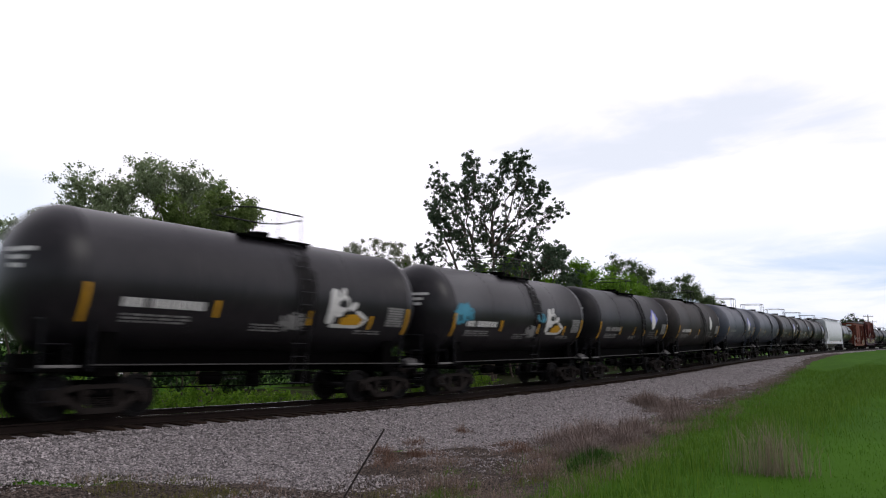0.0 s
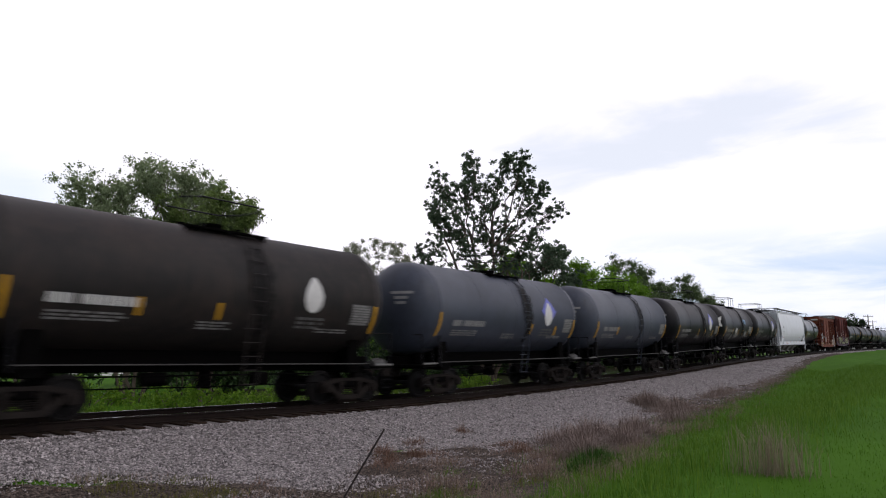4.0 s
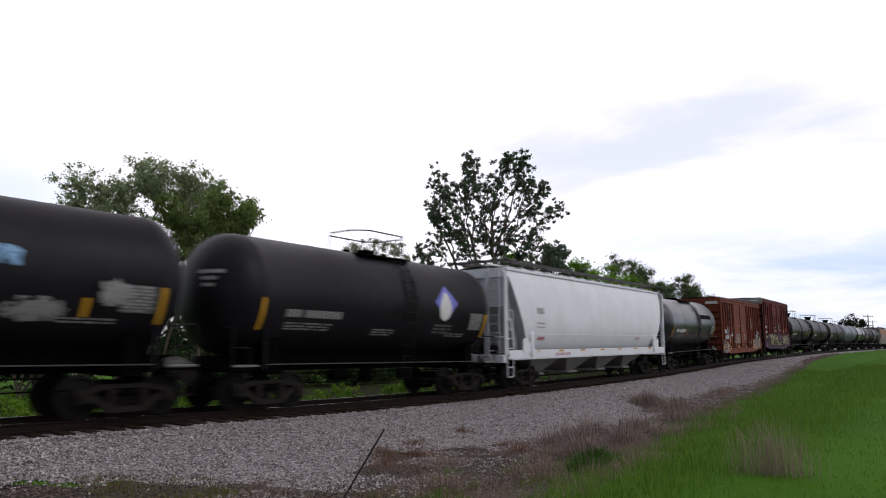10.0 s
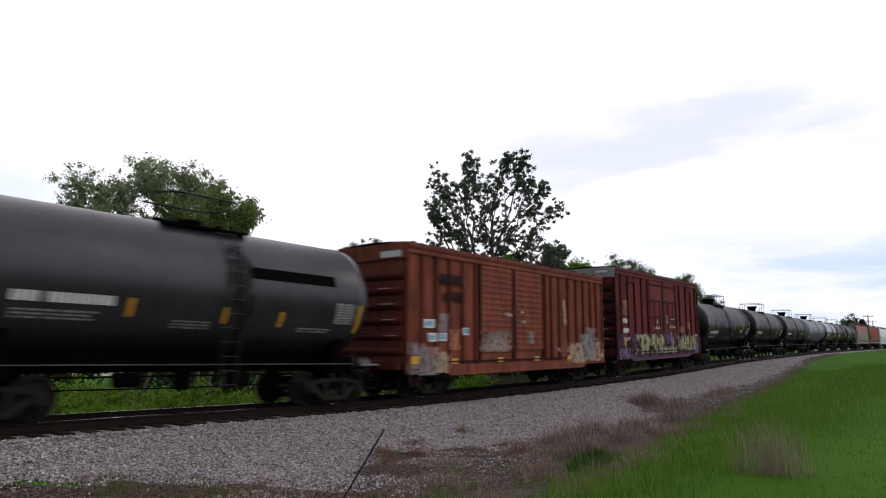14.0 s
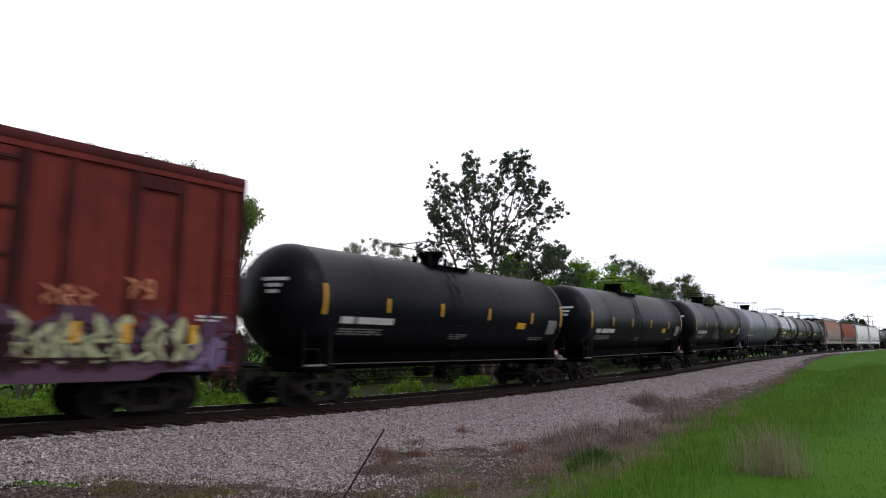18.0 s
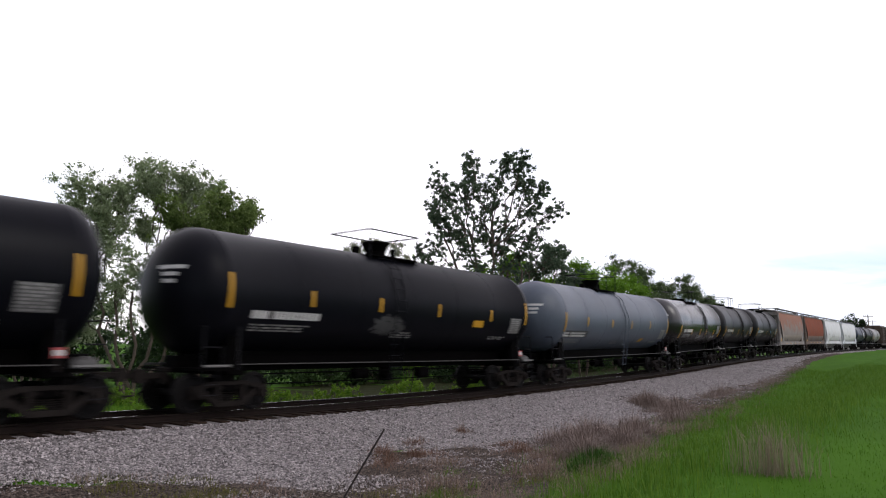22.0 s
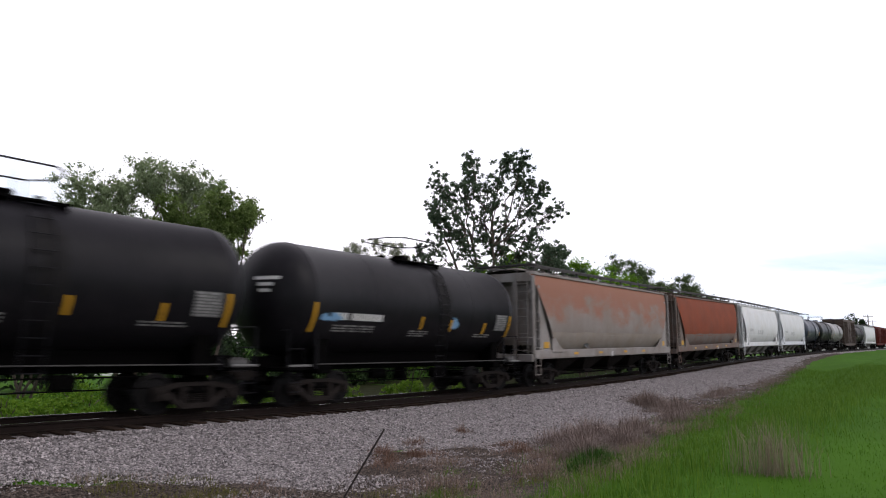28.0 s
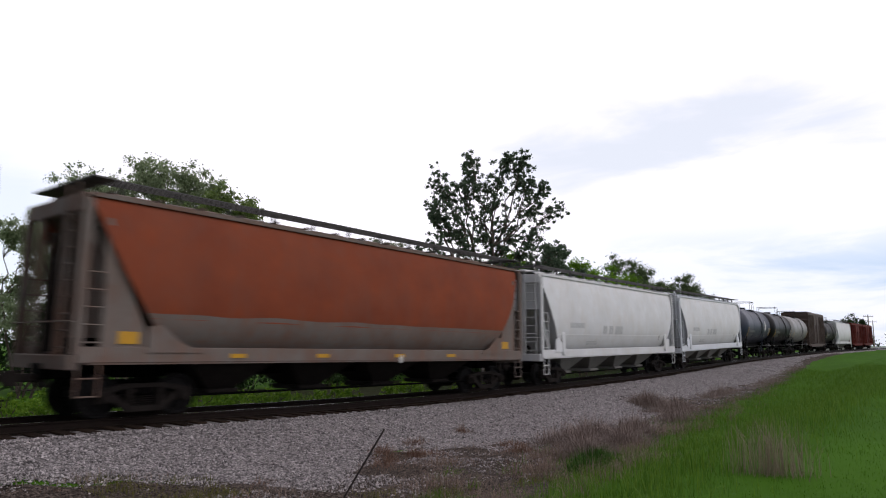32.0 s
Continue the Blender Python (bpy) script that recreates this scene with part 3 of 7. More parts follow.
def wheel_profile(side):
    o = side * 0.755
    d = side
    return [(o - d * 0.085, 0.06), (o - d * 0.085, 0.13), (o - d * 0.03, 0.16), (o - d * 0.025, 0.36), (o - d * 0.085, 0.395), (o - d * 0.085, WHEEL_R + 0.025), (o - d * 0.055, WHEEL_R + 0.025), (o - d * 0.04, WHEEL_R), (o + d * 0.045, WHEEL_R - 0.006), (o + d * 0.055, WHEEL_R - 0.015), (o + d * 0.055, 0.39), (o + d * 0.0, 0.365), (o + d * 0.012, 0.17), (o + d * 0.06, 0.13), (o + d * 0.06, 0.06)]


bm = B()
for side in (-1, 1):
    lathe(bm, wheel_profile(side), 36, "Y")
    # uneven plate with a few bosses
    for i in range(5):
        a = i * 2 * math.pi / 5
        box(bm, 0.27 * math.cos(a), side * 0.75, 0.27 * math.sin(a), 0.05, 0.05, 0.05)
rod(bm, (0, -0.98, 0), (0, 0.98, 0), 0.075, seg=14)
WHEELSET = mesh_of("wheelset", bm, "wheel")

# cast side frame: a truss with two open windows, a spring nest and round bearing ends
bm = B()
h = SPAN / 2
plate(bm, [(-h - 0.2, 0.50), (-h - 0.18, 0.62), (-h + 0.12, 0.67), (-0.45, 0.73), (0.45, 0.73), (h - 0.12, 0.67), (h + 0.18, 0.62), (h + 0.2, 0.50), (h + 0.02, 0.53), (h - 0.2, 0.57), (0.40, 0.64), (-0.40, 0.64), (-h + 0.2, 0.57), (-h - 0.02, 0.53)], -0.08, 0.08)
plate(bm, [(-h + 0.14, 0.42), (-h + 0.22, 0.53), (-0.36, 0.25), (0.36, 0.25), (h - 0.22, 0.53), (h - 0.14, 0.42), (0.42, 0.13), (-0.42, 0.13)], -0.085, 0.085)
for d in (-1, 1):
    plate(bm, [(d * 0.31, 0.66), (d * 0.42, 0.66), (d * 0.40, 0.18), (d * 0.30, 0.18)][::d], -0.10, 0.10)
    plate(bm, [(d * (h - 0.17), 0.38), (d * (h - 0.15), 0.60), (d * (h + 0.17), 0.59), (d * (h + 0.18), 0.32), (d * (h + 0.12), 0.32), (d * (h + 0.11), 0.47), (d * (h - 0.11), 0.47), (d * (h - 0.12), 0.34), (d * (h - 0.17), 0.34)][::d], -0.09, 0.09)
    rod(bm, (d * h, -0.17, 0.4572), (d * h, 0.06, 0.4572), 0.125, seg=20)
    rod(bm, (d * h, -0.205, 0.4572), (d * h, -0.17, 0.4572), 0.075, seg=14)
    for k in range(3):
        a = k * 2 * math.pi / 3 + 0.5
        rod(bm, (d * h + 0.10 * math.cos(a), -0.19, 0.4572 + 0.10 * math.sin(a)), (d * h + 0.10 * math.cos(a), -0.16, 0.4572 + 0.10 * math.sin(a)), 0.022, seg=6)
box(bm, 0, 0.0, 0.57, 0.5, 0.12, 0.10, bevel=0.03)
for dx in (-0.17, 0, 0.17):
    for k in range(5):
        rod(bm, (dx, 0.0, 0.26 + k * 0.045), (dx, 0.0, 0.28 + k * 0.045), 0.07, seg=12)
SIDEFRAME = mesh_of("side_frame", bm, "truck")
bm = box(B(), 0, 0, 0.57, 0.42, 2.1, 0.22, bevel=0.04)
rod(bm, (0, 0, 0.66), (0, 0, 0.78), 0.2, seg=16)
for d in (-1, 1):
    box(bm, d * 0.36, 0, 0.42, 0.1, 1.5, 0.12)
    for sy in (-1, 1):
        box(bm, d * 0.44, sy * 0.75, 0.44, 0.06, 0.12, 0.36, bevel=0.02)
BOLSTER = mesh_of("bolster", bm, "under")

bm = B()
box(bm, 0.28, 0, 0, 0.56, 0.14, 0.16, bevel=0.03)
plate(bm, [(0.50, -0.15), (0.78, -0.15), (0.86, -0.02), (0.80, 0.15), (0.52, 0.15)], -0.02, 0.15)
plate(bm, [(0.50, -0.15), (0.66, -0.15), (0.62, 0.15), (0.52, 0.15)], -0.15, -0.02)
box(bm, 0.02, 0, 0, 0.1, 0.42, 0.4, bevel=0.02)
bent(bm, [(0.05, -0.35, -0.1), (0.25, -0.4, -0.32), (0.55, -0.36, -0.48), (0.75, -0.3, -0.46)], 0.022)
bent(bm, [(0.08, 0.3, 0.12), (0.08, -1.2, 0.12), (0.1, -1.32, -0.1)], 0.013)
COUPLER = mesh_of("coupler", bm, "truck")

moving_wheels = []  # (wheelset, its place in the truck, its car)
cars = []  # (car, centre along the train, half the distance of its trucks)


def stuff(ob):
    return tagged(ob, kind="stuff")


def running_gear(car, half, end):
    """Two trucks with their wheelsets, and a coupler at each end."""
    for sgn in (-1, 1):
        tr = put("truck", BOLSTER, car, Matrix.Translation((sgn * half, 0, 0)), "dark grimy four-wheel freight truck")
        for y in (-0.98, 0.98):
            put("side_frame", SIDEFRAME, tr, Matrix.Translation((0, y, 0)) @ Matrix.Rotation(0 if y < 0 else math.pi, 4, "Z"))
        for dx in (-SPAN / 2, SPAN / 2):
            w = put("wheelset", WHEELSET, tr, Matrix.Translation((dx, 0, WHEEL_R)))
            moving_wheels.append((w, dx, car))
        put("coupler", COUPLER, car, Matrix.Translation((sgn * end, 0, 0.86)) @ Matrix.Rotation(0 if sgn > 0 else math.pi, 4, "Z"))


# ---- paint on curved and flat sides ----
class Side:
    """A car's side towards the viewer, or a tank's front head: (x along or across, v up) to a point just proud of the surface."""

    def __init__(self, kind, r=0, zc=0, profile=()):
        self.kind, self.r, self.zc, self.profile = kind, r, zc, profile

    def at(self, x, v, lift=0.006):
        if self.kind == "round":
            a = (v - self.zc) / self.r
            return (x, -(self.r + lift) * math.cos(a), self.zc + (self.r + lift) * math.sin(a))
        if self.kind == "head":
            rho = min(0.995, math.hypot(x, v - self.zc) / self.r)
            return (self.profile[0] - self.profile[1] * math.sqrt(1 - rho ** 2) - lift - 0.004, x, v)
        z, y = [p[1] for p in self.profile], [p[0] for p in self.profile]
        return (x, -(float(np.interp(v, z, y)) + lift), v)


def paint(bm, side, x0, x1, v0, v1, lift=0.006, slant=0.0):
    """A painted bar, bent to the surface."""
    n = max(1, int(abs(v1 - v0) / 0.12))
    sheet(bm, [[side.at(x0 + slant * i / n, v0 + (v1 - v0) * i / n, lift) for i in range(n + 1)], [side.at(x1 + slant * i / n, v0 + (v1 - v0) * i / n, lift) for i in range(n + 1)]])


def stroke(bm, side, points, width, lift=0.008):
    """A painted stroke through (x, v) points."""
    dense = []
    for (xa, va), (xb, vb) in zip(points, points[1:]):
        n = max(1, int(math.hypot(xb - xa, vb - va) / 0.1))
        dense += [(xa + (xb - xa) * i / n, va + (vb - va) * i / n) for i in range(n)]
    dense.append(points[-1])
    left, right = [], []
    for i, (x, v) in enumerate(dense):
        a, b = dense[max(0, i - 1)], dense[min(len(dense) - 1, i + 1)]
        d = Vector((b[0] - a[0], b[1] - a[1]))
        d = d.normalized() if d.length else Vector((1, 0))
        w = width * (0.5 if 0 < i < len(dense) - 1 else 0.3)
        left.append(side.at(x - d.y * w, v + d.x * w, lift))
        right.append(side.at(x + d.y * w, v - d.x * w, lift))
    sheet(bm, [left, right])


def lettering(bm, side, x0, x1, v, height, gaps=(), rnd=None, step=None):
    """A line of characters as plain bars."""
    rnd = rnd or random.Random(int((x0 + 50) * 10))
    step = step or height * 0.62
    x, i = x0, 0
    while x + step * 0.8 <= x1:
        if i not in gaps:
            paint(bm, side, x, x + step * 0.78, v, v + height)
        x += step
        i += 1


def small_print(bm, side, x0, x1, v_top, lines, height=0.05, seed=1):
    rnd = random.Random(seed)
    for i in range(lines):
        x = x0
        while x < x1 - 0.1:
            w = rnd.uniform(0.08, 0.3)
            e = min(x1, x + w)
            paint(bm, side, x, e, v_top - i * height * 1.7, v_top - i * height * 1.7 + height)
            x = e + rnd.uniform(0.04, 0.13)


def bubble_letters(side, x0, x1, v0, v1, seed, width=0.09, count=None):
    """Sprayed, overlapping curly letter strokes, none of them readable."""
    bm = B()
    rnd = random.Random(seed)
    n = count or max(2, int((x1 - x0) / ((v1 - v0) * 0.6)))
    for i in range(n):
        cx = x0 + (x1 - x0) * (i + 0.5) / n
        w = (x1 - x0) / n * 0.55
        pts = [(cx + w * rnd.uniform(-0.9, 0.9), v0 + (v1 - v0) * f) for f in (0.05, 0.35, 0.6, 0.95)]
        pts += [(cx + w * rnd.uniform(0.2, 1), v0 + (v1 - v0) * rnd.uniform(0.5, 0.9)), (cx + w * rnd.uniform(-0.5, 0.5), v0 + (v1 - v0) * 0.45), (cx + w * rnd.uniform(0.2, 1), v0 + (v1 - v0) * 0.08)]
        stroke(bm, side, pts, width * rnd.uniform(0.8, 1.3), 0.006 + 0.0015 * (i % 3))
    return bm


def blotch(side, cx, cv, w, hgt, seed, lift=0.007, drip=1.0):
    """A ragged patch of paint or grime: overlapping uneven dabs, thinner towards its rim."""
    bm = B()
    rnd = random.Random(seed)
    for i in range(int(14 + 85 * w * hgt)):
        a, r = rnd.uniform(0, 6.28), rnd.random() ** 0.62
        x, v = cx + math.cos(a) * r * w / 2, cv + math.sin(a) * r * hgt / 2
        size = rnd.uniform(0.045, 0.13) * (1.25 - 0.75 * r)
        tall, turn = rnd.uniform(0.6, 1.7) * drip, rnd.uniform(0, 6.28)
        size /= drip ** 0.6
        rim = []
        for k in range(9):
            b = turn + k * 2 * math.pi / 9
            q = size * rnd.uniform(0.6, 1.25)
            rim.append(bm.verts.new(side.at(x + q * math.cos(b), v + q * tall * math.sin(b), lift + 0.0007 * (i % 7))))
        mid = bm.verts.new(side.at(x, v, lift + 0.0007 * (i % 7)))
        for k in range(9):
            bm.faces.new((mid, rim[k], rim[(k + 1) % 9]))
    return bm


def worn_paint(side, cx, cv, w, hgt, seed, lift=0.005):
    """What is left of old paint: upright slivers of uneven length, closer together in the middle."""
    bm = B()
    rnd = random.Random(seed)
    for i in range(int(18 + 95 * w * hgt)):
        x = cx + max(-0.55, min(0.55, rnd.gauss(0, 0.28))) * w
        reach = hgt * rnd.uniform(0.08, 0.42)
        v = cv + rnd.uniform(-0.5, 0.5) * hgt
        wide = rnd.uniform(0.012, 0.045)
        paint(bm, side, x, x + wide, max(cv - hgt / 2, v - reach / 2), min(cv + hgt / 2, v + reach / 2), lift + 0.0006 * (i % 6), rnd.uniform(-0.02, 0.02))
    return bm


# ---- tank cars ----
def tank_car(label, centre, length, half, r, zc, paint_key, group, hatch, ladder=0.0, short=True, head=1.05, ends=None):
    """A tank on saddles and a sill with platforms, ladders, railings and fittings. length: of the round shell."""
    car = thing("tank_car", label=label, category="tank car", group=group)
    # the shell is shorter than its frame, and its rear head flatter than the front one
    L, R, rear = ends or (length / 2 - 0.05, length / 2 - 0.4, 0.8)
    bm = B()
    prof = [(-L - head * math.sin(a), r * math.cos(a)) for a in [radians(d) for d in (89, 82, 74, 65, 56, 46, 36, 27, 18, 9)]]
    prof += [(-L, r), (-L + 0.04, r), (-L + 0.06, r + 0.012), (-L + 0.1, r + 0.012), (-L + 0.12, r)]
    k = 4 if short else 6
    for i in range(1, k):
        x = -L + (L + R) * i / k
        prof += [(x - 0.02, r), (x - 0.015, r + 0.005), (x + 0.015, r + 0.005), (x + 0.02, r)]
    prof += [(R - 0.12, r), (R - 0.1, r + 0.012), (R - 0.06, r + 0.012), (R - 0.04, r), (R, r)]
    prof += [(R + rear * math.sin(a), r * math.cos(a)) for a in [radians(d) for d in (9, 18, 27, 36, 46, 56, 65, 74, 82, 89)]]
    lathe(bm, prof, 48, "X", (0, 0, zc))
    part("tank_shell", bm, paint_key, car)
    L = length / 2
    end = L + 0.62
    pitch = length + (2.06 if short else 2.95)
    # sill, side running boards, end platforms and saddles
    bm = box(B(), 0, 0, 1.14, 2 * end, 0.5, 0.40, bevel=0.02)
    # dark filler box, added where the belly's shade closes the gap
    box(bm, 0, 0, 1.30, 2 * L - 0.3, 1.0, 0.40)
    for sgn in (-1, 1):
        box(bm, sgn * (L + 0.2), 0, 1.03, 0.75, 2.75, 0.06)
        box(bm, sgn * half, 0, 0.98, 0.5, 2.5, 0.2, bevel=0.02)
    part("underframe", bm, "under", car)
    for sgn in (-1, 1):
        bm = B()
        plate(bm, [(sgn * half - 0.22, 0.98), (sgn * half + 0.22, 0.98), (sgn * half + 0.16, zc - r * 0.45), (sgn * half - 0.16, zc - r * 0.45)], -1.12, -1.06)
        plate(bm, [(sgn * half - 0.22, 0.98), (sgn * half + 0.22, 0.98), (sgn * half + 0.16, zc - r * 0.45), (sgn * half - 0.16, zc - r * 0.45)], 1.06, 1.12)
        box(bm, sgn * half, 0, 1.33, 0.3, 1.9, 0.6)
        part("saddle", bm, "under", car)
        for y in (-1.3, 1.3):
            bm = B()
            rod(bm, (sgn * (L - 0.45), y, 1.0), (sgn * (L - 0.45), y * 0.98, zc - r * 0.42), 0.035)
            part("shell_brace", bm, "black", car)
        # end platform railing and grab irons
        bm = B()
        x = sgn * (L + 0.52)
        bent(bm, [(x, -1.3, 1.0), (x, -1.3, 2.05), (x, 1.3, 2.05), (x, 1.3, 1.0)], 0.02)
        bent(bm, [(x, -1.3, 1.55), (x - sgn * 0.5, -1.33, 1.55), (x - sgn * 0.5, -1.33, 1.0)], 0.014)
        part("end_railing", bm, "black", car)
        for y in (-1.38, 1.38):
            bm = B()
            for dx in (0.0, 0.34):
                rod(bm, (sgn * (L + 0.5 - dx), y, 0.42), (sgn * (L + 0.5 - dx), y, 1.0), 0.013, seg=6)
            for z in (0.44, 0.68):
                rod(bm, (sgn * (L + 0.5), y, z), (sgn * (L + 0.16), y, z), 0.013, seg=6)
            part("sill_step", bm, "black", car)
    # rail and platform edges in paler greys, their highlight put into the colour
    for y in (-1.36, 1.36):
        bm = box(B(), 0, y, 1.14, 2 * L - 0.9, 0.05, 0.03, bevel=0.008)
        part("side_rail", bm, "railgrey", car, "thin grimy side rail, paled for its lit edge")
        for sgn in (-1, 1):
            part("platform_edge", box(B(), sgn * (L + 0.18), y * 1.02, 1.11, 0.72, 0.04, 0.06, bevel=0.012), "sillgrey", car)
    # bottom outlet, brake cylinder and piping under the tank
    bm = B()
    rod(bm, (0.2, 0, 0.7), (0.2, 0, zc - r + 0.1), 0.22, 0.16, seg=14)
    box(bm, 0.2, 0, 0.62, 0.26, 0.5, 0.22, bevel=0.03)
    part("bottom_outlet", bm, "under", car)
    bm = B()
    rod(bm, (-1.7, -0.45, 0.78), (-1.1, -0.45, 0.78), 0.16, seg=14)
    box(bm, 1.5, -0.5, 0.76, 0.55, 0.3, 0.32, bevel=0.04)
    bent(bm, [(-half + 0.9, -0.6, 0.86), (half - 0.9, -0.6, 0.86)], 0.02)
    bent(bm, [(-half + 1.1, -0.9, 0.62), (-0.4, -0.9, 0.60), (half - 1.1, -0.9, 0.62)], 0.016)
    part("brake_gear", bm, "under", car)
    # ladder over the side to the top platform
    top = zc + r
    for y in (-1, 1):
        bm = B()
        for dx in (-0.22, 0.22):
            bent(bm, [(ladder + dx, y * 1.42, 0.62), (ladder + dx, y * (r + 0.09), zc - 0.3), (ladder + dx, y * (r + 0.07), zc + 0.15), (ladder + dx, y * (r * 0.84), zc + r * 0.66), (ladder + dx, y * r * 0.5, top - 0.1)], 0.018)
        for i in range(12):
            f = i / 11
            z = 0.66 + (top - 0.2 - 0.66) * f
            a = max(-1.0, min(1.0, (z - zc) / (r + 0.08)))
            yy = 1.42 if z < zc - 0.8 else (r + 0.08) * math.sqrt(max(0.05, 1 - a * a)) if z > zc else r + 0.09
            rod(bm, (ladder - 0.22, y * yy, z), (ladder + 0.22, y * yy, z), 0.012, seg=6)
        part("ladder", bm, paint_key, car)
    # top platform, railing and fittings
    bm = B()
    px0, px1 = hatch - 1.15, hatch + 1.15
    for y in (-0.72, 0.72):
        box(bm, hatch, y, top - 0.12, 2.3, 0.4, 0.04)
        for x in (px0 + 0.1, px1 - 0.1):
            box(bm, x, y, top - 0.25, 0.06, 0.3, 0.24)
    part("top_platform", bm, "under", car)
    hz = top + (0.64 if short else 0.69)
    for y in (-0.9, 0.9):
        for x in (px0 + 0.36, hatch, px1 - 0.36) if short else (px0, hatch, px1):
            part("railing_post", rod(B(), (x, y, top - 0.35), (x, y, hz), 0.016, seg=6), "black", car)
    bm = B()
    cut = 0.45 if short else 0.0
    bent(bm, [(px0, -0.9 + cut, hz), (px0 + cut * 0.8, -0.9, hz), (px1 - cut * 0.8, -0.9, hz), (px1, -0.9 + cut, hz), (px1, 0.9 - cut, hz), (px1 - cut * 0.8, 0.9, hz), (px0 + cut * 0.8, 0.9, hz), (px0, 0.9 - cut, hz), (px0, -0.9 + cut, hz)], 0.022)
    part("top_railing", bm, "black", car)
    bm = B()
    if short:
        rod(bm, (hatch, 0, top - 0.05), (hatch, 0, top + 0.10), 0.28, seg=20)
        rod(bm, (hatch, 0, top + 0.10), (hatch, 0, top + 0.14), 0.32, seg=20)
        for i in range(6):
            a = i * math.pi / 3
            rod(bm, (hatch + 0.3 * math.cos(a), 0.3 * math.sin(a), top + 0.04), (hatch + 0.3 * math.cos(a), 0.3 * math.sin(a), top + 0.17), 0.025, seg=6)
    else:
        rod(bm, (hatch, 0, top - 0.05), (hatch, 0, top + 0.14), 0.34, seg=24)
        rod(bm, (hatch, 0, top + 0.14), (hatch, 0, top + 0.40), 0.34, 0.47, seg=24)
        rod(bm, (hatch, 0, top + 0.40), (hatch, 0, top + 0.46), 0.49, seg=24)
    part("dome", bm, "under", car)
    bm = B()
    rod(bm, (hatch - 0.8, 0.1, top - 0.05), (hatch - 0.8, 0.1, top + (0.1 if short else 0.24)), 0.14, seg=14)
    part("valve", bm, "under", car)
    part("vent_pipe", rod(B(), (hatch + 0.75, -0.1, top - 0.05), (hatch + 0.75, -0.1, top + (0.12 if short else 0.3)), 0.09, seg=12), "under", car)
    # pale hood over the brake rigging on the rear platform
    bm = B()
    lathe(bm, [(-0.27, 0.02), (-0.26, 0.10), (-0.18, 0.16), (0.0, 0.19), (0.18, 0.16), (0.26, 0.10), (0.27, 0.02)], 16, "X", (L + 0.1, -1.2, 1.13))
    part("brake_hood", bm, "railgrey", car, "rounded grey brake hood")
    running_gear(car, half, pitch / 2 - 0.74)
    cars.append((car, centre, half))
    return car, Side("round", r, zc)


def yellow_marks(car, side, L, marks, tall=2.38, front=0.3, back=0.3):
    """Reflective bars; the two at the shell's ends are tall."""
    for x, v, hgt in [(-L + front, tall, 0.85), (L - back, tall, 0.85)] + [(x, v, 0.42) for x, v in marks]:
        bm = B()
        paint(bm, side, x - 0.055, x + 0.055, v - hgt / 2, v + hgt / 2, lift=0.018)
        part("reflector", bm, "yellow", car, "yellow reflective bar")


def tank_marks(car, side, L, seed, tint="paintwhite", number=(0.9, 2.85), v=2.35, head=1.05, inset=0.2):
    rnd = random.Random(seed)
    bm = B()
    lettering(bm, side, -L + number[0], -L + number[1], v, 0.21, gaps=(4,), rnd=rnd)
    stuff(part("number", bm, tint, car, "car number as plain bars"))
    bm = B()
    small_print(bm, side, -L + number[0] + 0.05, -L + number[1] - 0.3, v - 0.2, 3, 0.05, seed)
    small_print(bm, side, L - 2.5, L - 1.4, v - 0.35, 2, 0.05, seed + 5)
    small_print(bm, side, -0.9, 0.0, v - 0.3, 3, 0.05, seed + 6)
    stuff(part("small_print", bm, "paintgrey", car))
    bm = B()
    paint(bm, side, L - 1.35, L - 0.62, v - 0.14, v + 0.47, 0.004)
    board = part("data_panel", bm, "paintdull", car, "faded grey data panel")
    bm = B()
    small_print(bm, side, L - 1.32, L - 0.65, v + 0.41, 8, 0.044, seed + 9)
    stuff(part("data_stencil", bm, "paintgrey", board))
    # stencil on the front head
    bm = B()
    for i, (y0, y1) in enumerate(((-1.05, -0.3), (-0.9, -0.45), (-0.85, -0.5))):
        z0 = side.zc + 0.42 - i * 0.17
        rows = []
        for z in (z0, z0 + 0.09):
            row = []
            for k in range(6):
                y = y0 + (y1 - y0) * k / 5
                rho = min(0.99, math.hypot(y, z - side.zc) / side.r)
                row.append((-L + inset - head * math.sqrt(1 - rho ** 2) - 0.012, y, z))
            rows.append(row)
        sheet(bm, rows)
    stuff(part("head_stencil", bm, tint, car))


def logo(car, side, x, v, size, colour="paintblue"):
    """A diamond badge with a pale teardrop in it."""
    if colour:
        bm = B()
        n = 10
        rows = []
        for i in range(n + 1):
            f = i / n
            hw = size * (1 - abs(2 * f - 1)) * 0.5
            rows.append([side.at(x - hw, v - size / 2 + size * f, 0.010), side.at(x + hw, v - size / 2 + size * f, 0.010)])
        sheet(bm, rows)
        part("badge", bm, colour, car, "faded blue diamond badge")
    bm = B()
    rows = []
    for i in range(13):
        f = i / 12
        hw = size * 0.25 * math.sin(math.pi * f ** 0.75) ** 0.8 if 0 < f < 1 else 0.0
        cx = x - 0.06
        rows.append([side.at(cx - hw, v - size * 0.52 + size * 0.82 * f, 0.014), side.at(cx + hw + size * 0.05 * f, v - size * 0.52 + size * 0.82 * f, 0.014)])
    sheet(bm, rows)
    part("teardrop", bm, "paintwhite", car, "off-white painted teardrop")
    bm = B()
    small_print(bm, side, x - 0.5, x + 0.4, v - size * 0.68, 3, 0.075, int(size * 10) + 3)
    stuff(part("small_print", bm, "paintdull", car))


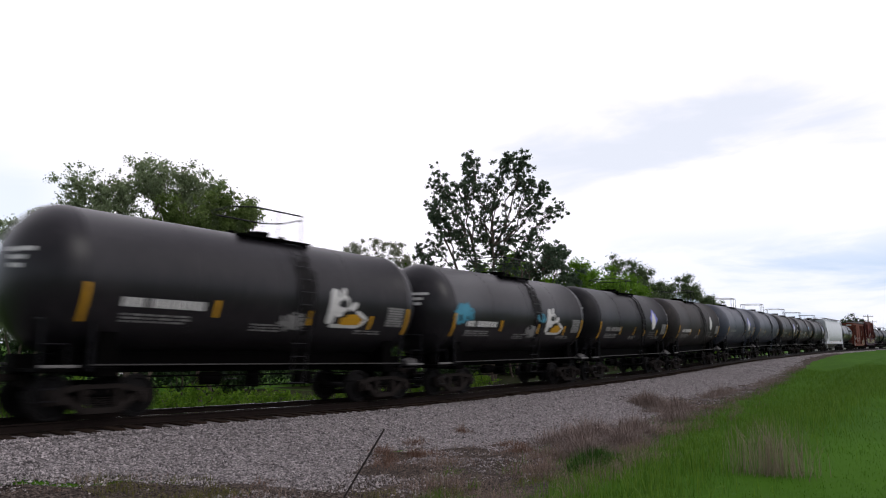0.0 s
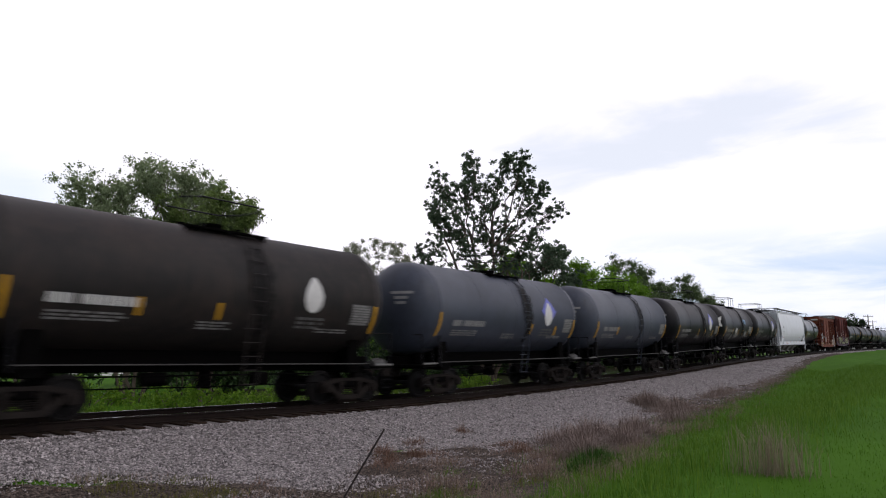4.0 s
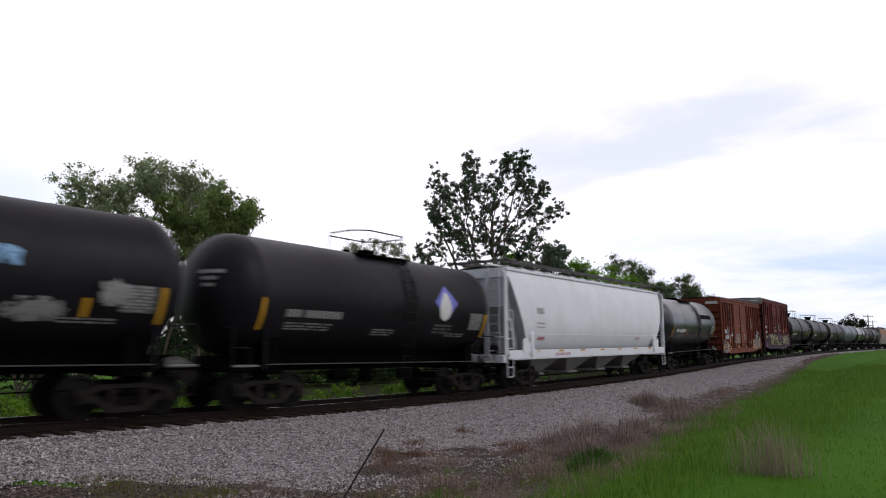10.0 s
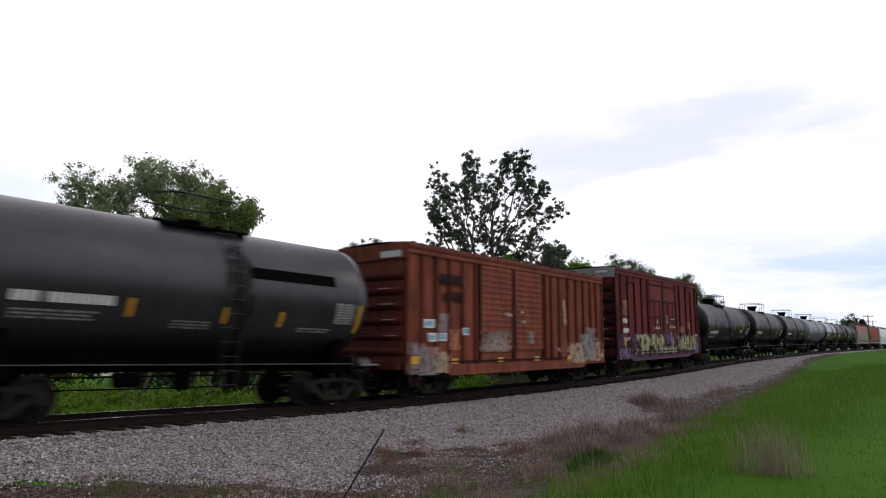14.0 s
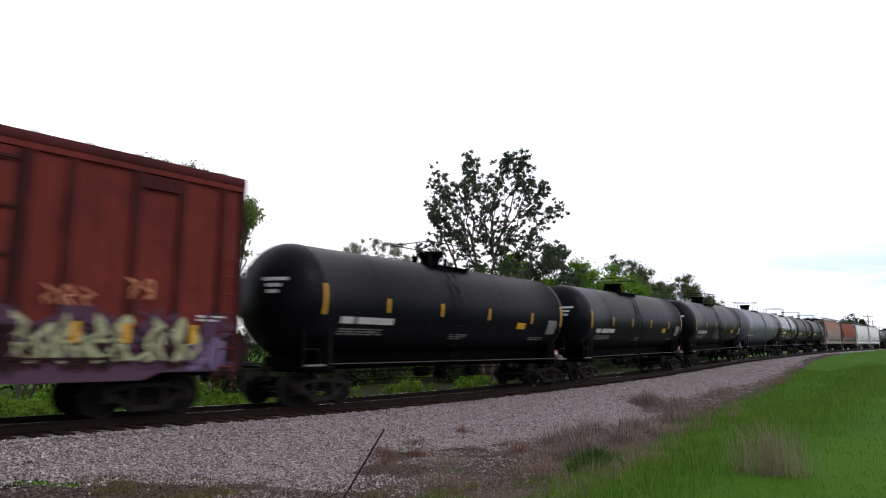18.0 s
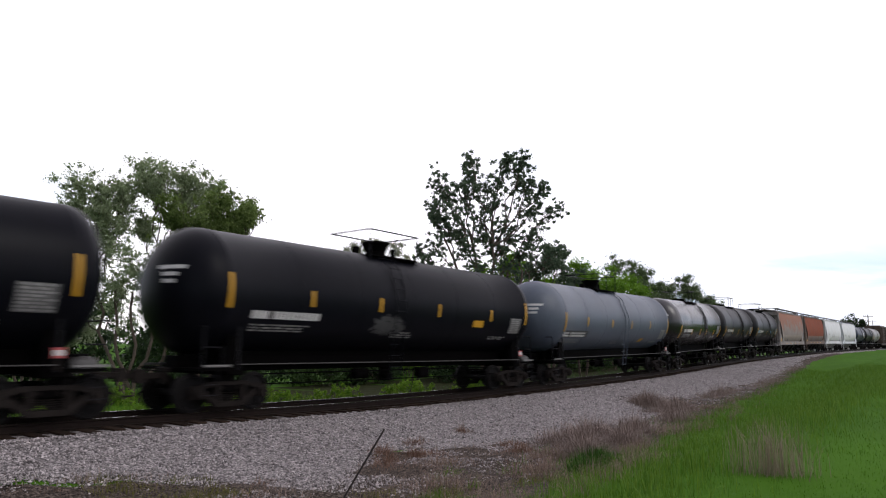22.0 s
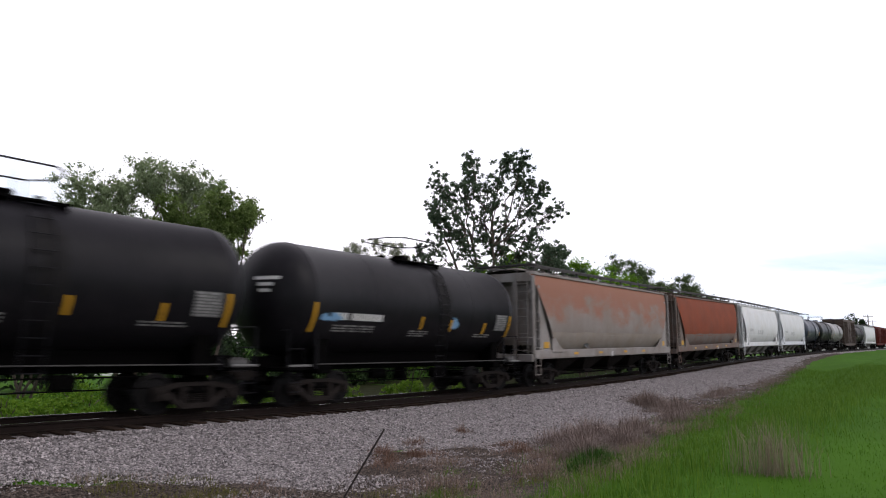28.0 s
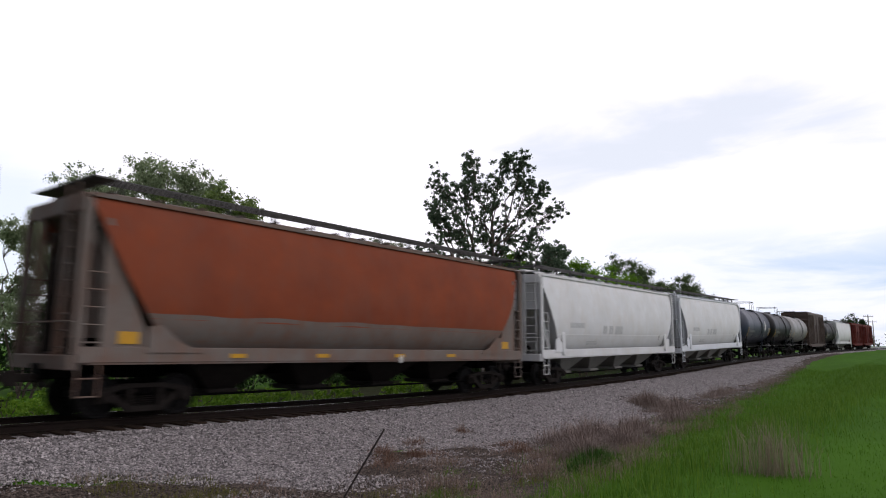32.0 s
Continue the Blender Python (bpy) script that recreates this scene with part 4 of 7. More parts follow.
# ---- covered hoppers ----
HOP = [(1.10, 1.40), (1.33, 1.66), (1.51, 2.02), (1.595, 2.5), (1.59, 3.05), (1.545, 3.55), (1.46, 4.08), (1.36, 4.46), (1.27, 4.66)]


def hopper_car(label, centre, top_half, half, paint_key, frame_key, group, bays=4, low_key=None, solid=False, slope=1.6, post_out=0.05):
    """A curved-side covered hopper: bulging sheets, sloped ends, open end frames, roof hatches and running boards, discharge bays."""
    car = thing("hopper_car", label=label, category="hopper car", group=group)
    low = top_half - slope

    def end_x(z):
        f = min(1, max(0, (z - 1.40) / (4.53 - 1.40)))
        return low + slope * (f + 0.10 * math.sin(math.pi * f))

    for y in (-1, 1):
        bm = B()
        rows = []
        zs = [p[1] for p in HOP]
        split = 4
        for p in HOP:
            e = end_x(p[1])
            rows.append([(-e + 2 * e * i / 16, y * p[0], p[1]) for i in range(17)])
        sheet(bm, rows)
        if y > 0:
            bmesh.ops.reverse_faces(bm, faces=bm.faces)
        part("side_sheet", bm, paint_key, car)
        if low_key:
            bm = B()
            rows = []
            for z in [1.41, 1.6, 1.8, 2.0, 2.15, 2.25]:
                e = end_x(z) - 0.01
                yy = float(np.interp(z, zs, [p[0] for p in HOP])) + 0.016
                rows.append([(-e + 2 * e * i / 40, y * yy, z + (0.05 * lumps(i * 0.5, 0, 2.0, y) if z > 2.1 else 0)) for i in range(41)])
            sheet(bm, rows)
            if y > 0:
                bmesh.ops.reverse_faces(bm, faces=bm.faces)
            part("lower_sheet", bm, low_key, car, "bare grey-brown lower sheet")
        # lap seam along the sheet and the top chord
        bm = box(B(), 0, y * 1.30, 4.68, 2 * top_half, 0.10, 0.09)
        part("top_chord", bm, frame_key, car)
        bm = B()
        yy = float(np.interp(2.15, zs, [p[0] for p in HOP]))
        box(bm, 0, y * (yy + 0.004), 2.15, 2 * end_x(2.15) - 0.05, 0.02, 0.035)
        part("seam", bm, paint_key, car)
        # side sill
        bm = box(B(), 0, y * 1.46, 1.35, 2 * (top_half + 0.15), 0.12, 0.33, bevel=0.015)
        box(bm, 0, y * 1.40, 1.17, 2 * (top_half - 0.1), 0.2, 0.04)
        part("side_sill", bm, frame_key, car, "painted steel side sill")
    # roof
    bm = B()
    rows = []
    for yy, z in [(-1.27, 4.66), (-1.0, 4.77), (-0.6, 4.84), (0, 4.87), (0.6, 4.84), (1.0, 4.77), (1.27, 4.66)]:
        rows.append([(-top_half + 2 * top_half * i / 16, yy, z) for i in range(17)])
    sheet(bm, rows)
    for i in range(15):
        box(bm, -top_half + top_half * 2 * (i + 0.5) / 15, 0, 4.85, 0.05, 2.2, 0.06)
    part("roof", bm, frame_key, car)
    for sgn in (-1, 1):
        # sloped end sheet between the sides
        bm = B()
        rows = []
        for z in (4.66, 4.2, 3.2, 2.2, 1.4):
            w = float(np.interp(z, [p[1] for p in HOP], [p[0] for p in HOP])) - 0.01
            rows.append([(sgn * (end_x(z) - (0.3 if 1.5 < z < 4.3 else 0.02)), -w + 2 * w * i / 4, z) for i in range(5)])
        sheet(bm, rows)
        if sgn > 0:
            bmesh.ops.reverse_faces(bm, faces=bm.faces)
        part("slope_sheet", bm, frame_key, car)
        # side end plate: triangular gusset beside the slope
        for y in (-1.45, 1.45):
            bm = B()
            xo = sgn * (top_half + 0.1)
            plate(bm, [(sgn * (low - 0.75), 1.4), (sgn * (low + 0.6), 1.4), (sgn * (low + 0.6), 1.95), (sgn * (low + 0.3), 2.0), (sgn * (low - 0.2), 1.62)][::sgn], y * 1.055 - 0.02, y * 1.055 + 0.02)
            part("gusset", bm, frame_key, car)
            xp = top_half + post_out
            bm = box(B(), sgn * xp, y, 2.95, 0.2, 0.10, 3.2, bevel=0.01)
            part("corner_post", bm, frame_key, car)
            bm = box(B(), sgn * (low - 0.12), y * 1.05, 1.75, 0.27, 0.14, 1.0, bevel=0.05)
            if not solid:
                part("jacking_post", bm, frame_key, car)
            # ladder beside the corner post
            bm = B()
            lx = sgn * (xp - 0.45)
            rod(bm, (lx, y * 1.04, 0.5), (lx, y * 1.04, 3.0), 0.02, seg=6)
            rod(bm, (sgn * (xp - 0.02), y * 1.04, 0.5), (sgn * (xp - 0.02), y * 1.04, 4.68), 0.02, seg=6)
            for i in range(8):
                z = 0.52 + i * 0.36
                rod(bm, (lx, y * 1.04, z), (sgn * (xp - 0.02), y * 1.04, z), 0.016, seg=6)
            part("side_ladder", bm, frame_key, car)
            if not solid and y < 0:
                bm = box(B(), sgn * (xp - 0.1), 0, 3.85, 0.03, 2.7, 1.3)
                part("end_sheet", bm, frame_key, car, "flat painted end sheet")
            if solid and y < 0:
                # flat sheet across the end, behind its posts
                bm = box(B(), sgn * (xp - 0.5), 0, 2.95, 0.03, 2.7, 2.5)
                part("end_sheet", bm, frame_key, car, "flat grey end sheet")
            if solid:
                bm = B()
                plate(bm, [(sgn * (low + 0.42), 1.4), (sgn * (xp - 0.42), 1.4), (sgn * (xp - 0.42), 4.2), (sgn * (xp - 0.52), 4.2), (sgn * (low + 0.9), 2.5)][::sgn], y - 0.015, y + 0.015)
                part("end_side_plate", bm, frame_key, car, "flat grey end plate")
        # end frame with posts and a cross beam
        bm = B()
        xe = sgn * (top_half + post_out + 0.05)
        for y in (-0.62, 0.62):
            box(bm, xe, y, 2.85, 0.1, 0.16, 3.4, bevel=0.01)
        box(bm, xe, 0, 4.50, 0.1, 2.8, 0.36, bevel=0.01)
        box(bm, xe, 0, 1.2, 0.2, 2.9, 0.3, bevel=0.02)
        part("end_frame", bm, frame_key, car)
        bm = B()
        for i in range(9):
            rod(bm, (xe + sgn * 0.08, -1.25, 1.5 + i * 0.34), (xe + sgn * 0.08, -0.75, 1.5 + i * 0.34), 0.014, seg=6)
        for y in (-1.25, -0.75):
            rod(bm, (xe + sgn * 0.08, y, 1.3), (xe + sgn * 0.08, y, 4.9), 0.02, seg=6)
        bent(bm, [(xe, -1.4, 2.0), (xe + sgn * 0.15, -1.4, 2.02), (xe + sgn * 0.15, 1.4, 2.02), (xe, 1.4, 2.0)], 0.016)
        part("end_ladder", bm, frame_key, car)
        bm = B()
        rod(bm, (sgn * (top_half - 0.7), -0.3, 1.55), (sgn * (top_half - 0.25), -0.3, 1.55), 0.17, seg=14)
        box(bm, sgn * (top_half - 0.6), 0.35, 1.5, 0.5, 0.4, 0.4, bevel=0.04)
        box(bm, sgn * (top_half - 0.4), 0, 1.0, 1.4, 0.5, 0.34, bevel=0.03)
        part("brake_reservoir", bm, "under", car)
        bm = B()
        for y in (-1.1, 1.1):
            plate(bm, [(sgn * (low + 0.2), 1.4), (sgn * (low + 0.5), 1.4), (sgn * (top_half - 0.1), 3.9), (sgn * (top_half - 0.3), 4.1)][::sgn], y - 0.015, y + 0.015)
        part("end_web", bm, frame_key, car)
        # dark plate added to block the view through the end's shaded recess
        bm = B()
        plate(bm, [(sgn * (low - 0.1), 1.4), (sgn * (top_half + 0.1), 1.4), (sgn * (top_half + 0.1), 2.4), (sgn * (top_half - 0.1), 4.4), (sgn * (top_half - 0.3), 4.4)][::sgn], 0.28, 0.32)
        part("centre_web", bm, "truck", car, "added dark filler plate under the slope")
        # running board across the end
        bm = box(B(), sgn * (top_half - 0.15), 0, 5.04, 0.55, 2.9, 0.035)
        part("end_board", bm, "walkway", car)
    for y in (-0.62, 0.62):
        bm = B()
        for k in (-0.27, -0.16, -0.05, 0.05, 0.16, 0.27):
            box(bm, 0, y * 1.75 + k, 5.04, 2 * top_half, 0.035, 0.03)
        for i in range(12):
            box(bm, -top_half + 2 * top_half * (i + 0.5) / 12, y * 1.75, 4.92, 0.05, 0.07, 0.2)
        part("running_board", bm, "walkway", car, "perforated steel roof walkway")
    n = 10
    for i in range(n):
        bm = B()
        box(bm, (-0.92 + 1.84 * (i + 0.5) / n) * top_half, 0, 4.94, 2 * top_half / n * 0.86, 0.58, 0.12, bevel=0.03)
        part("roof_hatch", bm, frame_key, car)
    # discharge bays: pyramids between the trucks
    for i in range(bays):
        bm = B()
        w = 2 * (low - 0.5) / bays
        cx = -low + 0.5 + w * (i + 0.5)
        t = [(cx - w / 2, -1.25, 1.35), (cx + w / 2, -1.25, 1.35), (cx + w / 2, 1.25, 1.35), (cx - w / 2, 1.25, 1.35)]
        g = [(cx - 0.35, -0.5, 0.5), (cx + 0.35, -0.5, 0.5), (cx + 0.35, 0.5, 0.5), (cx - 0.35, 0.5, 0.5)]
        tv, gv = [bm.verts.new(p) for p in t], [bm.verts.new(p) for p in g]
        for k in range(4):
            j = (k + 1) % 4
            bm.faces.new((tv[k], tv[j], gv[j], gv[k]))
        bm.faces.new(gv)
        box(bm, cx, 0, 0.45, 0.95, 1.35, 0.12, bevel=0.02)
        bmesh.ops.recalc_face_normals(bm, faces=bm.faces)
        # grey hoppers' bays take the dark truck colour for the shade below them
        part("discharge_bay", bm, "truck" if frame_key in ("hopgrey", "hopdark") else "baygrey", car)
    bm = box(B(), 0, 0, 0.98, 2 * (top_half + 0.1), 0.36, 0.3)
    bent(bm, [(-half + 1.2, -1.0, 0.42), (half - 1.2, -1.0, 0.42)], 0.03)
    part("centre_sill", bm, "under", car)
    running_gear(car, half, top_half + 0.12)
    cars.append((car, centre, half))
    return car, Side("flat", profile=[(1.52, 1.05), (1.53, 1.52), *HOP[1:]])


# ---- boxcars ----
def box_car(label, centre, body_half, half, low, eave, paint_key, door, group, ribs=6, louvred=False, door_key=None, posts=None, end_key=None, end_top=None, sill_key=None):
    """Posted sides, corrugated ends, sliding or plug doors, a low ribbed roof. door: (from, to) along the side; posts: their places along it."""
    car = thing("box_car", label=label, category="boxcar", group=group)
    wide = 1.52
    door_key = door_key or paint_key
    end_key = end_key or paint_key
    bm = B()
    box(bm, 0, 0, (low + 0.2 + eave) / 2, 2 * body_half - 0.1, 2 * wide, eave - low - 0.2)
    part("body", bm, paint_key, car)
    bm = B()
    rows = []
    for y, z in [(-wide - 0.07, eave), (-wide - 0.09, eave + 0.04), (-wide - 0.06, eave + 0.22), (-0.8, eave + 0.27), (0, eave + 0.30), (0.8, eave + 0.27), (wide + 0.06, eave + 0.22), (wide + 0.09, eave + 0.04), (wide + 0.07, eave)]:
        rows.append([(-body_half - 0.02, y, z), (body_half + 0.02, y, z)])
    sheet(bm, rows)
    ribs_at = []
    for i in range(14):
        x = -body_half + 2 * body_half * (i + 0.5) / 14
        ribs_at.append(x)
    roof = part("roof", bm, door_key, car, "weathered dark red ribbed steel roof")
    for x in ribs_at:
        part("roof_rib", box(B(), x, 0, eave + 0.27, 0.07, 2.9, 0.07), door_key, roof)
    if posts is None:
        posts = [a + 0.05 + (b - a - 0.1) * i / ribs for a, b in ((-body_half, door[0]), (door[1], body_half)) for i in range(ribs + 1)]
    for y in (-1, 1):
        yy = y * wide
        # bottom sill and its fish belly
        bm = B()
        plate(bm, [(-body_half, low + 0.22), (body_half, low + 0.22), (body_half, low), (body_half - 1.9, low), (body_half - 2.3, low - 0.16), (-body_half + 2.3, low - 0.16), (-body_half + 1.9, low), (-body_half, low)], yy - 0.03 + y * 0.03, yy + 0.03 + y * 0.03)
        part("side_sill", bm, sill_key or paint_key, car)
        bm = box(B(), 0, yy + y * 0.035, eave - 0.06, 2 * body_half, 0.07, 0.12)
        part("top_rail", bm, paint_key, car)
        # a darker door_key stands in for the posts' shading lines
        for x in posts:
            bm = B()
            plate(bm, [(x - 0.075, low + 0.2), (x + 0.075, low + 0.2), (x + 0.075, eave - 0.12), (x - 0.075, eave - 0.12)], yy - y * 0.01, yy + y * 0.085)
            part("side_post", bm, door_key, car)
        # doors
        n = 2
        w = (door[1] - door[0]) / n
        for k in range(n):
            cx = door[0] + w * (k + 0.5)
            zt, zb = eave - 0.14, low + 0.62
            d = part("door", box(B(), cx, yy + y * 0.02, (zb + zt) / 2, w - 0.2, 0.06, zt - zb, bevel=0.01), paint_key, car)
            bm = B()
            rows_n = 15 if louvred else 4
            for i in range(rows_n):
                z = zb + (zt - zb) * (i + 0.5) / rows_n
                if louvred:
                    sheet(bm, [[(cx - w / 2 + 0.16, yy + y * 0.053, z - 0.07), (cx + w / 2 - 0.16, yy + y * 0.053, z - 0.07)], [(cx - w / 2 + 0.16, yy + y * 0.095, z + 0.02), (cx + w / 2 - 0.16, yy + y * 0.095, z + 0.02)], [(cx - w / 2 + 0.16, yy + y * 0.053, z + 0.045), (cx + w / 2 - 0.16, yy + y * 0.053, z + 0.045)]])
                else:
                    box(bm, cx, yy + y * 0.07, z + 0.25, w - 0.2, 0.05, 0.06)
                    box(bm, cx, yy + y * 0.06, z + 0.19, w - 0.3, 0.04, 0.03)
            part("door_rib", bm, paint_key if louvred else door_key, d)
            bm = B()
            for dx in (-w * 0.17, w * 0.2) if not louvred else (w * 0.44,):
                rod(bm, (cx + dx, yy + y * 0.10, low + 0.35), (cx + dx, yy + y * 0.10, eave - (1.4 if not louvred else 0.2)), 0.024, seg=6)
            part("locking_bar", bm, door_key, d)
            for dx in (-w / 2 + 0.05, w / 2 - 0.05):
                part("door_jamb", box(B(), cx + dx, yy + y * 0.04, (low + 0.3 + zt) / 2, 0.09, 0.09, zt - low - 0.3), "boxgrime", d)
        bm = box(B(), (door[0] + door[1]) / 2, yy + y * 0.09, low + 0.30, (door[1] - door[0]) * 1.75, 0.07, 0.05)
        part("door_track", bm, "boxgrime", car)
        for sgn in (-1, 1):
            bm = B()
            x0 = sgn * (body_half - 0.12)
            for i in range(7):
                rod(bm, (x0, yy + y * 0.12, low + 0.1 + i * 0.42), (x0 - sgn * 0.42, yy + y * 0.12, low + 0.1 + i * 0.42), 0.014, seg=6)
            for dx in (0, 0.42):
                rod(bm, (x0 - sgn * dx, yy + y * 0.12, low - 0.4), (x0 - sgn * dx, yy + y * 0.12, low + 2.65), 0.014, seg=6)
            part("side_ladder", bm, paint_key, car)
    for sgn in (-1, 1):
        # corrugated end: horizontal ribs that taper towards the corners
        n = 6
        pitch = (eave - low - 1.0) / n
        for i in range(n):
            z = low + 0.42 + pitch * (i + 0.5)
            bm = B()
            x = sgn * (body_half - 0.05)
            hh = pitch * 0.34
            rows = []
            for f in (-1, -0.6, -0.2, 0.2, 0.6, 1):
                bulge = 0.16 * (1 - f * f)
                rows.append([(x + sgn * bulge * c, yv, z + f * hh) for yv, c in ((-1.47, 0.05), (-1.3, 0.8), (-1.1, 1), (1.1, 1), (1.3, 0.8), (1.47, 0.05))])
            sheet(bm, rows)
            if sgn < 0:
                bmesh.ops.reverse_faces(bm, faces=bm.faces)
            part("end_rib", bm, end_key, car)
        bm = B()
        box(bm, sgn * (body_half - 0.04), -wide, (low + eave) / 2, 0.12, 0.12, eave - low)
        box(bm, sgn * (body_half - 0.04), wide, (low + eave) / 2, 0.12, 0.12, eave - low)
        box(bm, sgn * (body_half + 0.05), 0, low + 0.2, 0.3, 2.7, 0.22)
        part("end_frame", bm, end_key, car)
        bm = box(B(), sgn * (body_half - 0.01), 0, eave - 0.06, 0.12, 2 * wide + 0.1, 0.52, bevel=0.02)
        part("end_header", bm, end_top or end_key, car)
        for i in range(4):
            part("grab_iron", box(B(), sgn * (body_half + 0.14), -1.0 + 0.1 * i, 2.0 + i * 0.5, 0.03, 0.5, 0.03), "galvanised", car)
    bm = box(B(), 0, 0, low + 0.02, 2 * body_half + 0.3, 0.4, 0.34)
    box(bm, 0, 0, low + 0.12, 2 * body_half - 0.4, 2.6, 0.12)
    rod(bm, (-1.0, -0.6, low - 0.12), (-0.4, -0.6, low - 0.12), 0.16, seg=12)
    box(bm, 0.9, -0.6, low - 0.1, 0.6, 0.35, 0.3, bevel=0.03)
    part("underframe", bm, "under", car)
    running_gear(car, half, body_half + 0.12)
    cars.append((car, centre, half))
    return car, Side("flat", profile=[(wide + 0.088, 0), (wide + 0.088, 9)])

# ---- the train, from its first car in view to its last ----
SHORT, LONG = 10.3, 13.8
SR, SZ, LR, LZ = 1.60, 2.97, 1.60, 2.97


def short_tank(right, key, label, seed, tint="paintwhite", marks=(), badge=None, ladder=0.55):
    car, side = tank_car(label, right - SHORT / 2, SHORT, 4.3, SR, SZ, key, "tank cars of the train", 0.1, ladder)
    yellow_marks(car, side, SHORT / 2, marks, front=0.14, back=0.46)
    tank_marks(car, side, SHORT / 2, seed, tint, inset=0.05)
    stuff(part("spill_stain", blotch(side, ladder + 0.1, 3.35, 0.75, 2.0, seed + 400, 0.008, 1.8), "grime", car, "dark spill stain below the hatch"))
    stuff(part("spill_stain", blotch(side, ladder + 0.35, 2.4, 0.35, 1.5, seed + 430, 0.008, 1.8), "grime", car, "dark spill stain below the hatch"))
    if badge is not None:
        logo(car, side, 2.4, 3.1, 1.2, badge)
    return car, side


def hazard_placard(car, x, z):
    """A red placard with a white middle, on a holder beside the underframe."""
    board = part("hazard_placard", box(B(), x, -1.43, z, 0.21, 0.02, 0.21, bevel=0.004), "placardred", car, "red and white hazard placard")
    part("placard_middle", box(B(), x, -1.443, z, 0.16, 0.006, 0.11), "paintwhite", board)
    part("placard_holder", box(B(), x, -1.41, z - 0.14, 0.06, 0.02, 0.42), "truck", board)



MARKS = [(-2.4, 2.38), (-0.45, 2.37), (1.1, 2.32), (3.1, 2.28)]
# two with sprayed white and gold figures
for right, seed, cyan in ((-166.50, 1, False), (-154.30, 2, True)):
    car, side = short_tank(right, "sheen", "dirty black tank car sprayed with white and gold graffiti", seed, marks=[(-2.0, 2.42), (0.85, 2.34), (3.15, 2.3)])
    bm = B()
    for pts, w in (([(1.55, 2.2), (1.65, 3.2)], 0.3), ([(1.75, 2.75), (2.2, 2.85)], 0.45), ([(1.9, 2.95), (2.0, 3.25)], 0.18), ([(2.25, 2.65), (2.5, 2.85)], 0.2), ([(1.7, 2.6), (2.0, 2.55)], 0.3), ([(1.6, 2.15), (2.7, 2.16)], 0.12), ([(2.7, 2.16), (2.95, 2.4), (2.5, 2.62)], 0.12)):
        stroke(bm, side, pts, w)
    stuff(part("white_graffiti", bm, "paintwhite", car, "sprayed white figure"))
    bm = B()
    stroke(bm, side, [(1.95, 2.3), (2.75, 2.34)], 0.24, 0.012)
    stroke(bm, side, [(2.15, 2.45), (2.6, 2.48)], 0.12, 0.013)
    stuff(part("gold_graffiti", bm, "yellow", car, "sprayed gold letters"))
    stuff(part("grey_graffiti", blotch(side, 0.35, 2.2, 0.9, 0.55, 11 + seed), "paintgrey", car))
    if cyan:
        stuff(part("blue_graffiti", blotch(side, -4.5, 2.8, 1.2, 0.8, 5), "paintcyan", car, "sprayed turquoise blot"))
        stuff(part("blue_graffiti", blotch(side, 1.0, 2.8, 0.7, 0.3, 9), "paintcyan", car))
short_tank(-142.43, "black", "black tank car with a faded blue diamond badge", 3, "paintgrey", MARKS, "paintblue")
short_tank(-130.18, "brownish", "rust-stained dark brown tank car with a pale teardrop", 4, "paintwhite", MARKS[:2], "")
short_tank(-117.31, "bluegrey", "blue-grey tank car with a faded diamond badge", 5, "paintgrey", MARKS[2:], "paintblue")
short_tank(-104.95, "bluegrey", "plain blue-grey tank car with dirty flanks", 6, "paintgrey", MARKS[:1])
short_tank(-92.45, "black", "black tank car with a blue and white diamond badge", 7, "paintgrey", MARKS[1:], "paintblue")
car, side = short_tank(-80.50, "black", "black tank car with white and blue sprayed graffiti", 8, "paintgrey", MARKS)
head_side = Side("head", SR, SZ, (-SHORT / 2 + 0.05, 1.05))
stuff(part("white_graffiti", bubble_letters(head_side, -1.45, -0.6, 2.75, 3.55, 21, 0.17, 3), "paintwhite", car, "sprayed white tag on the tank's head"))
stuff(part("white_graffiti", blotch(head_side, -1.0, 2.9, 0.7, 0.3, 24), "paintwhite", car))
for x, v, w, hgt, k in ((-1.0, 2.1, 1.4, 0.6, 31), (2.15, 2.2, 1.2, 0.5, 32), (-2.4, 1.9, 0.5, 0.4, 33), (3.65, 2.6, 0.7, 0.5, 34), (-4.7, 2.55, 0.4, 0.4, 35)):
    stuff(part("grey_graffiti", blotch(side, x, v, w, hgt, k), "paintgrey", car))
stuff(part("white_blot", blotch(side, -1.3, 2.5, 0.75, 0.3, 36, 0.012), "paintwhite", car))
stuff(part("blue_graffiti", bubble_letters(side, 0.9, 1.8, 3.0, 3.4, 22, 0.10, 3), "paintsky", car, "sprayed pale blue letters"))
short_tank(-68.20, "black", "black tank car with a grey band and diamond badge", 9, "paintgrey", (), "paintblue")

car, side = hopper_car("clean white covered hopper with curved sides", -58.2, 8.6, 6.75, "white", "white", "hopper cars of the train", slope=1.45, post_out=0.3)
bm = B()
lettering(bm, side, -6.66, -6.04, 2.97, 0.25)
lettering(bm, side, -6.69, -5.95, 2.40, 0.22)
stuff(part("number", bm, "paintgrey", car, "grey car number as plain bars"))
bm = B()
lettering(bm, side, -6.5, -5.9, 1.9, 0.14)
small_print(bm, side, -5.0, -3.6, 1.33, 2, 0.04, 3)
small_print(bm, side, 4.2, 5.0, 2.0, 2, 0.05, 4)
stuff(part("small_print", bm, "placardred", car))
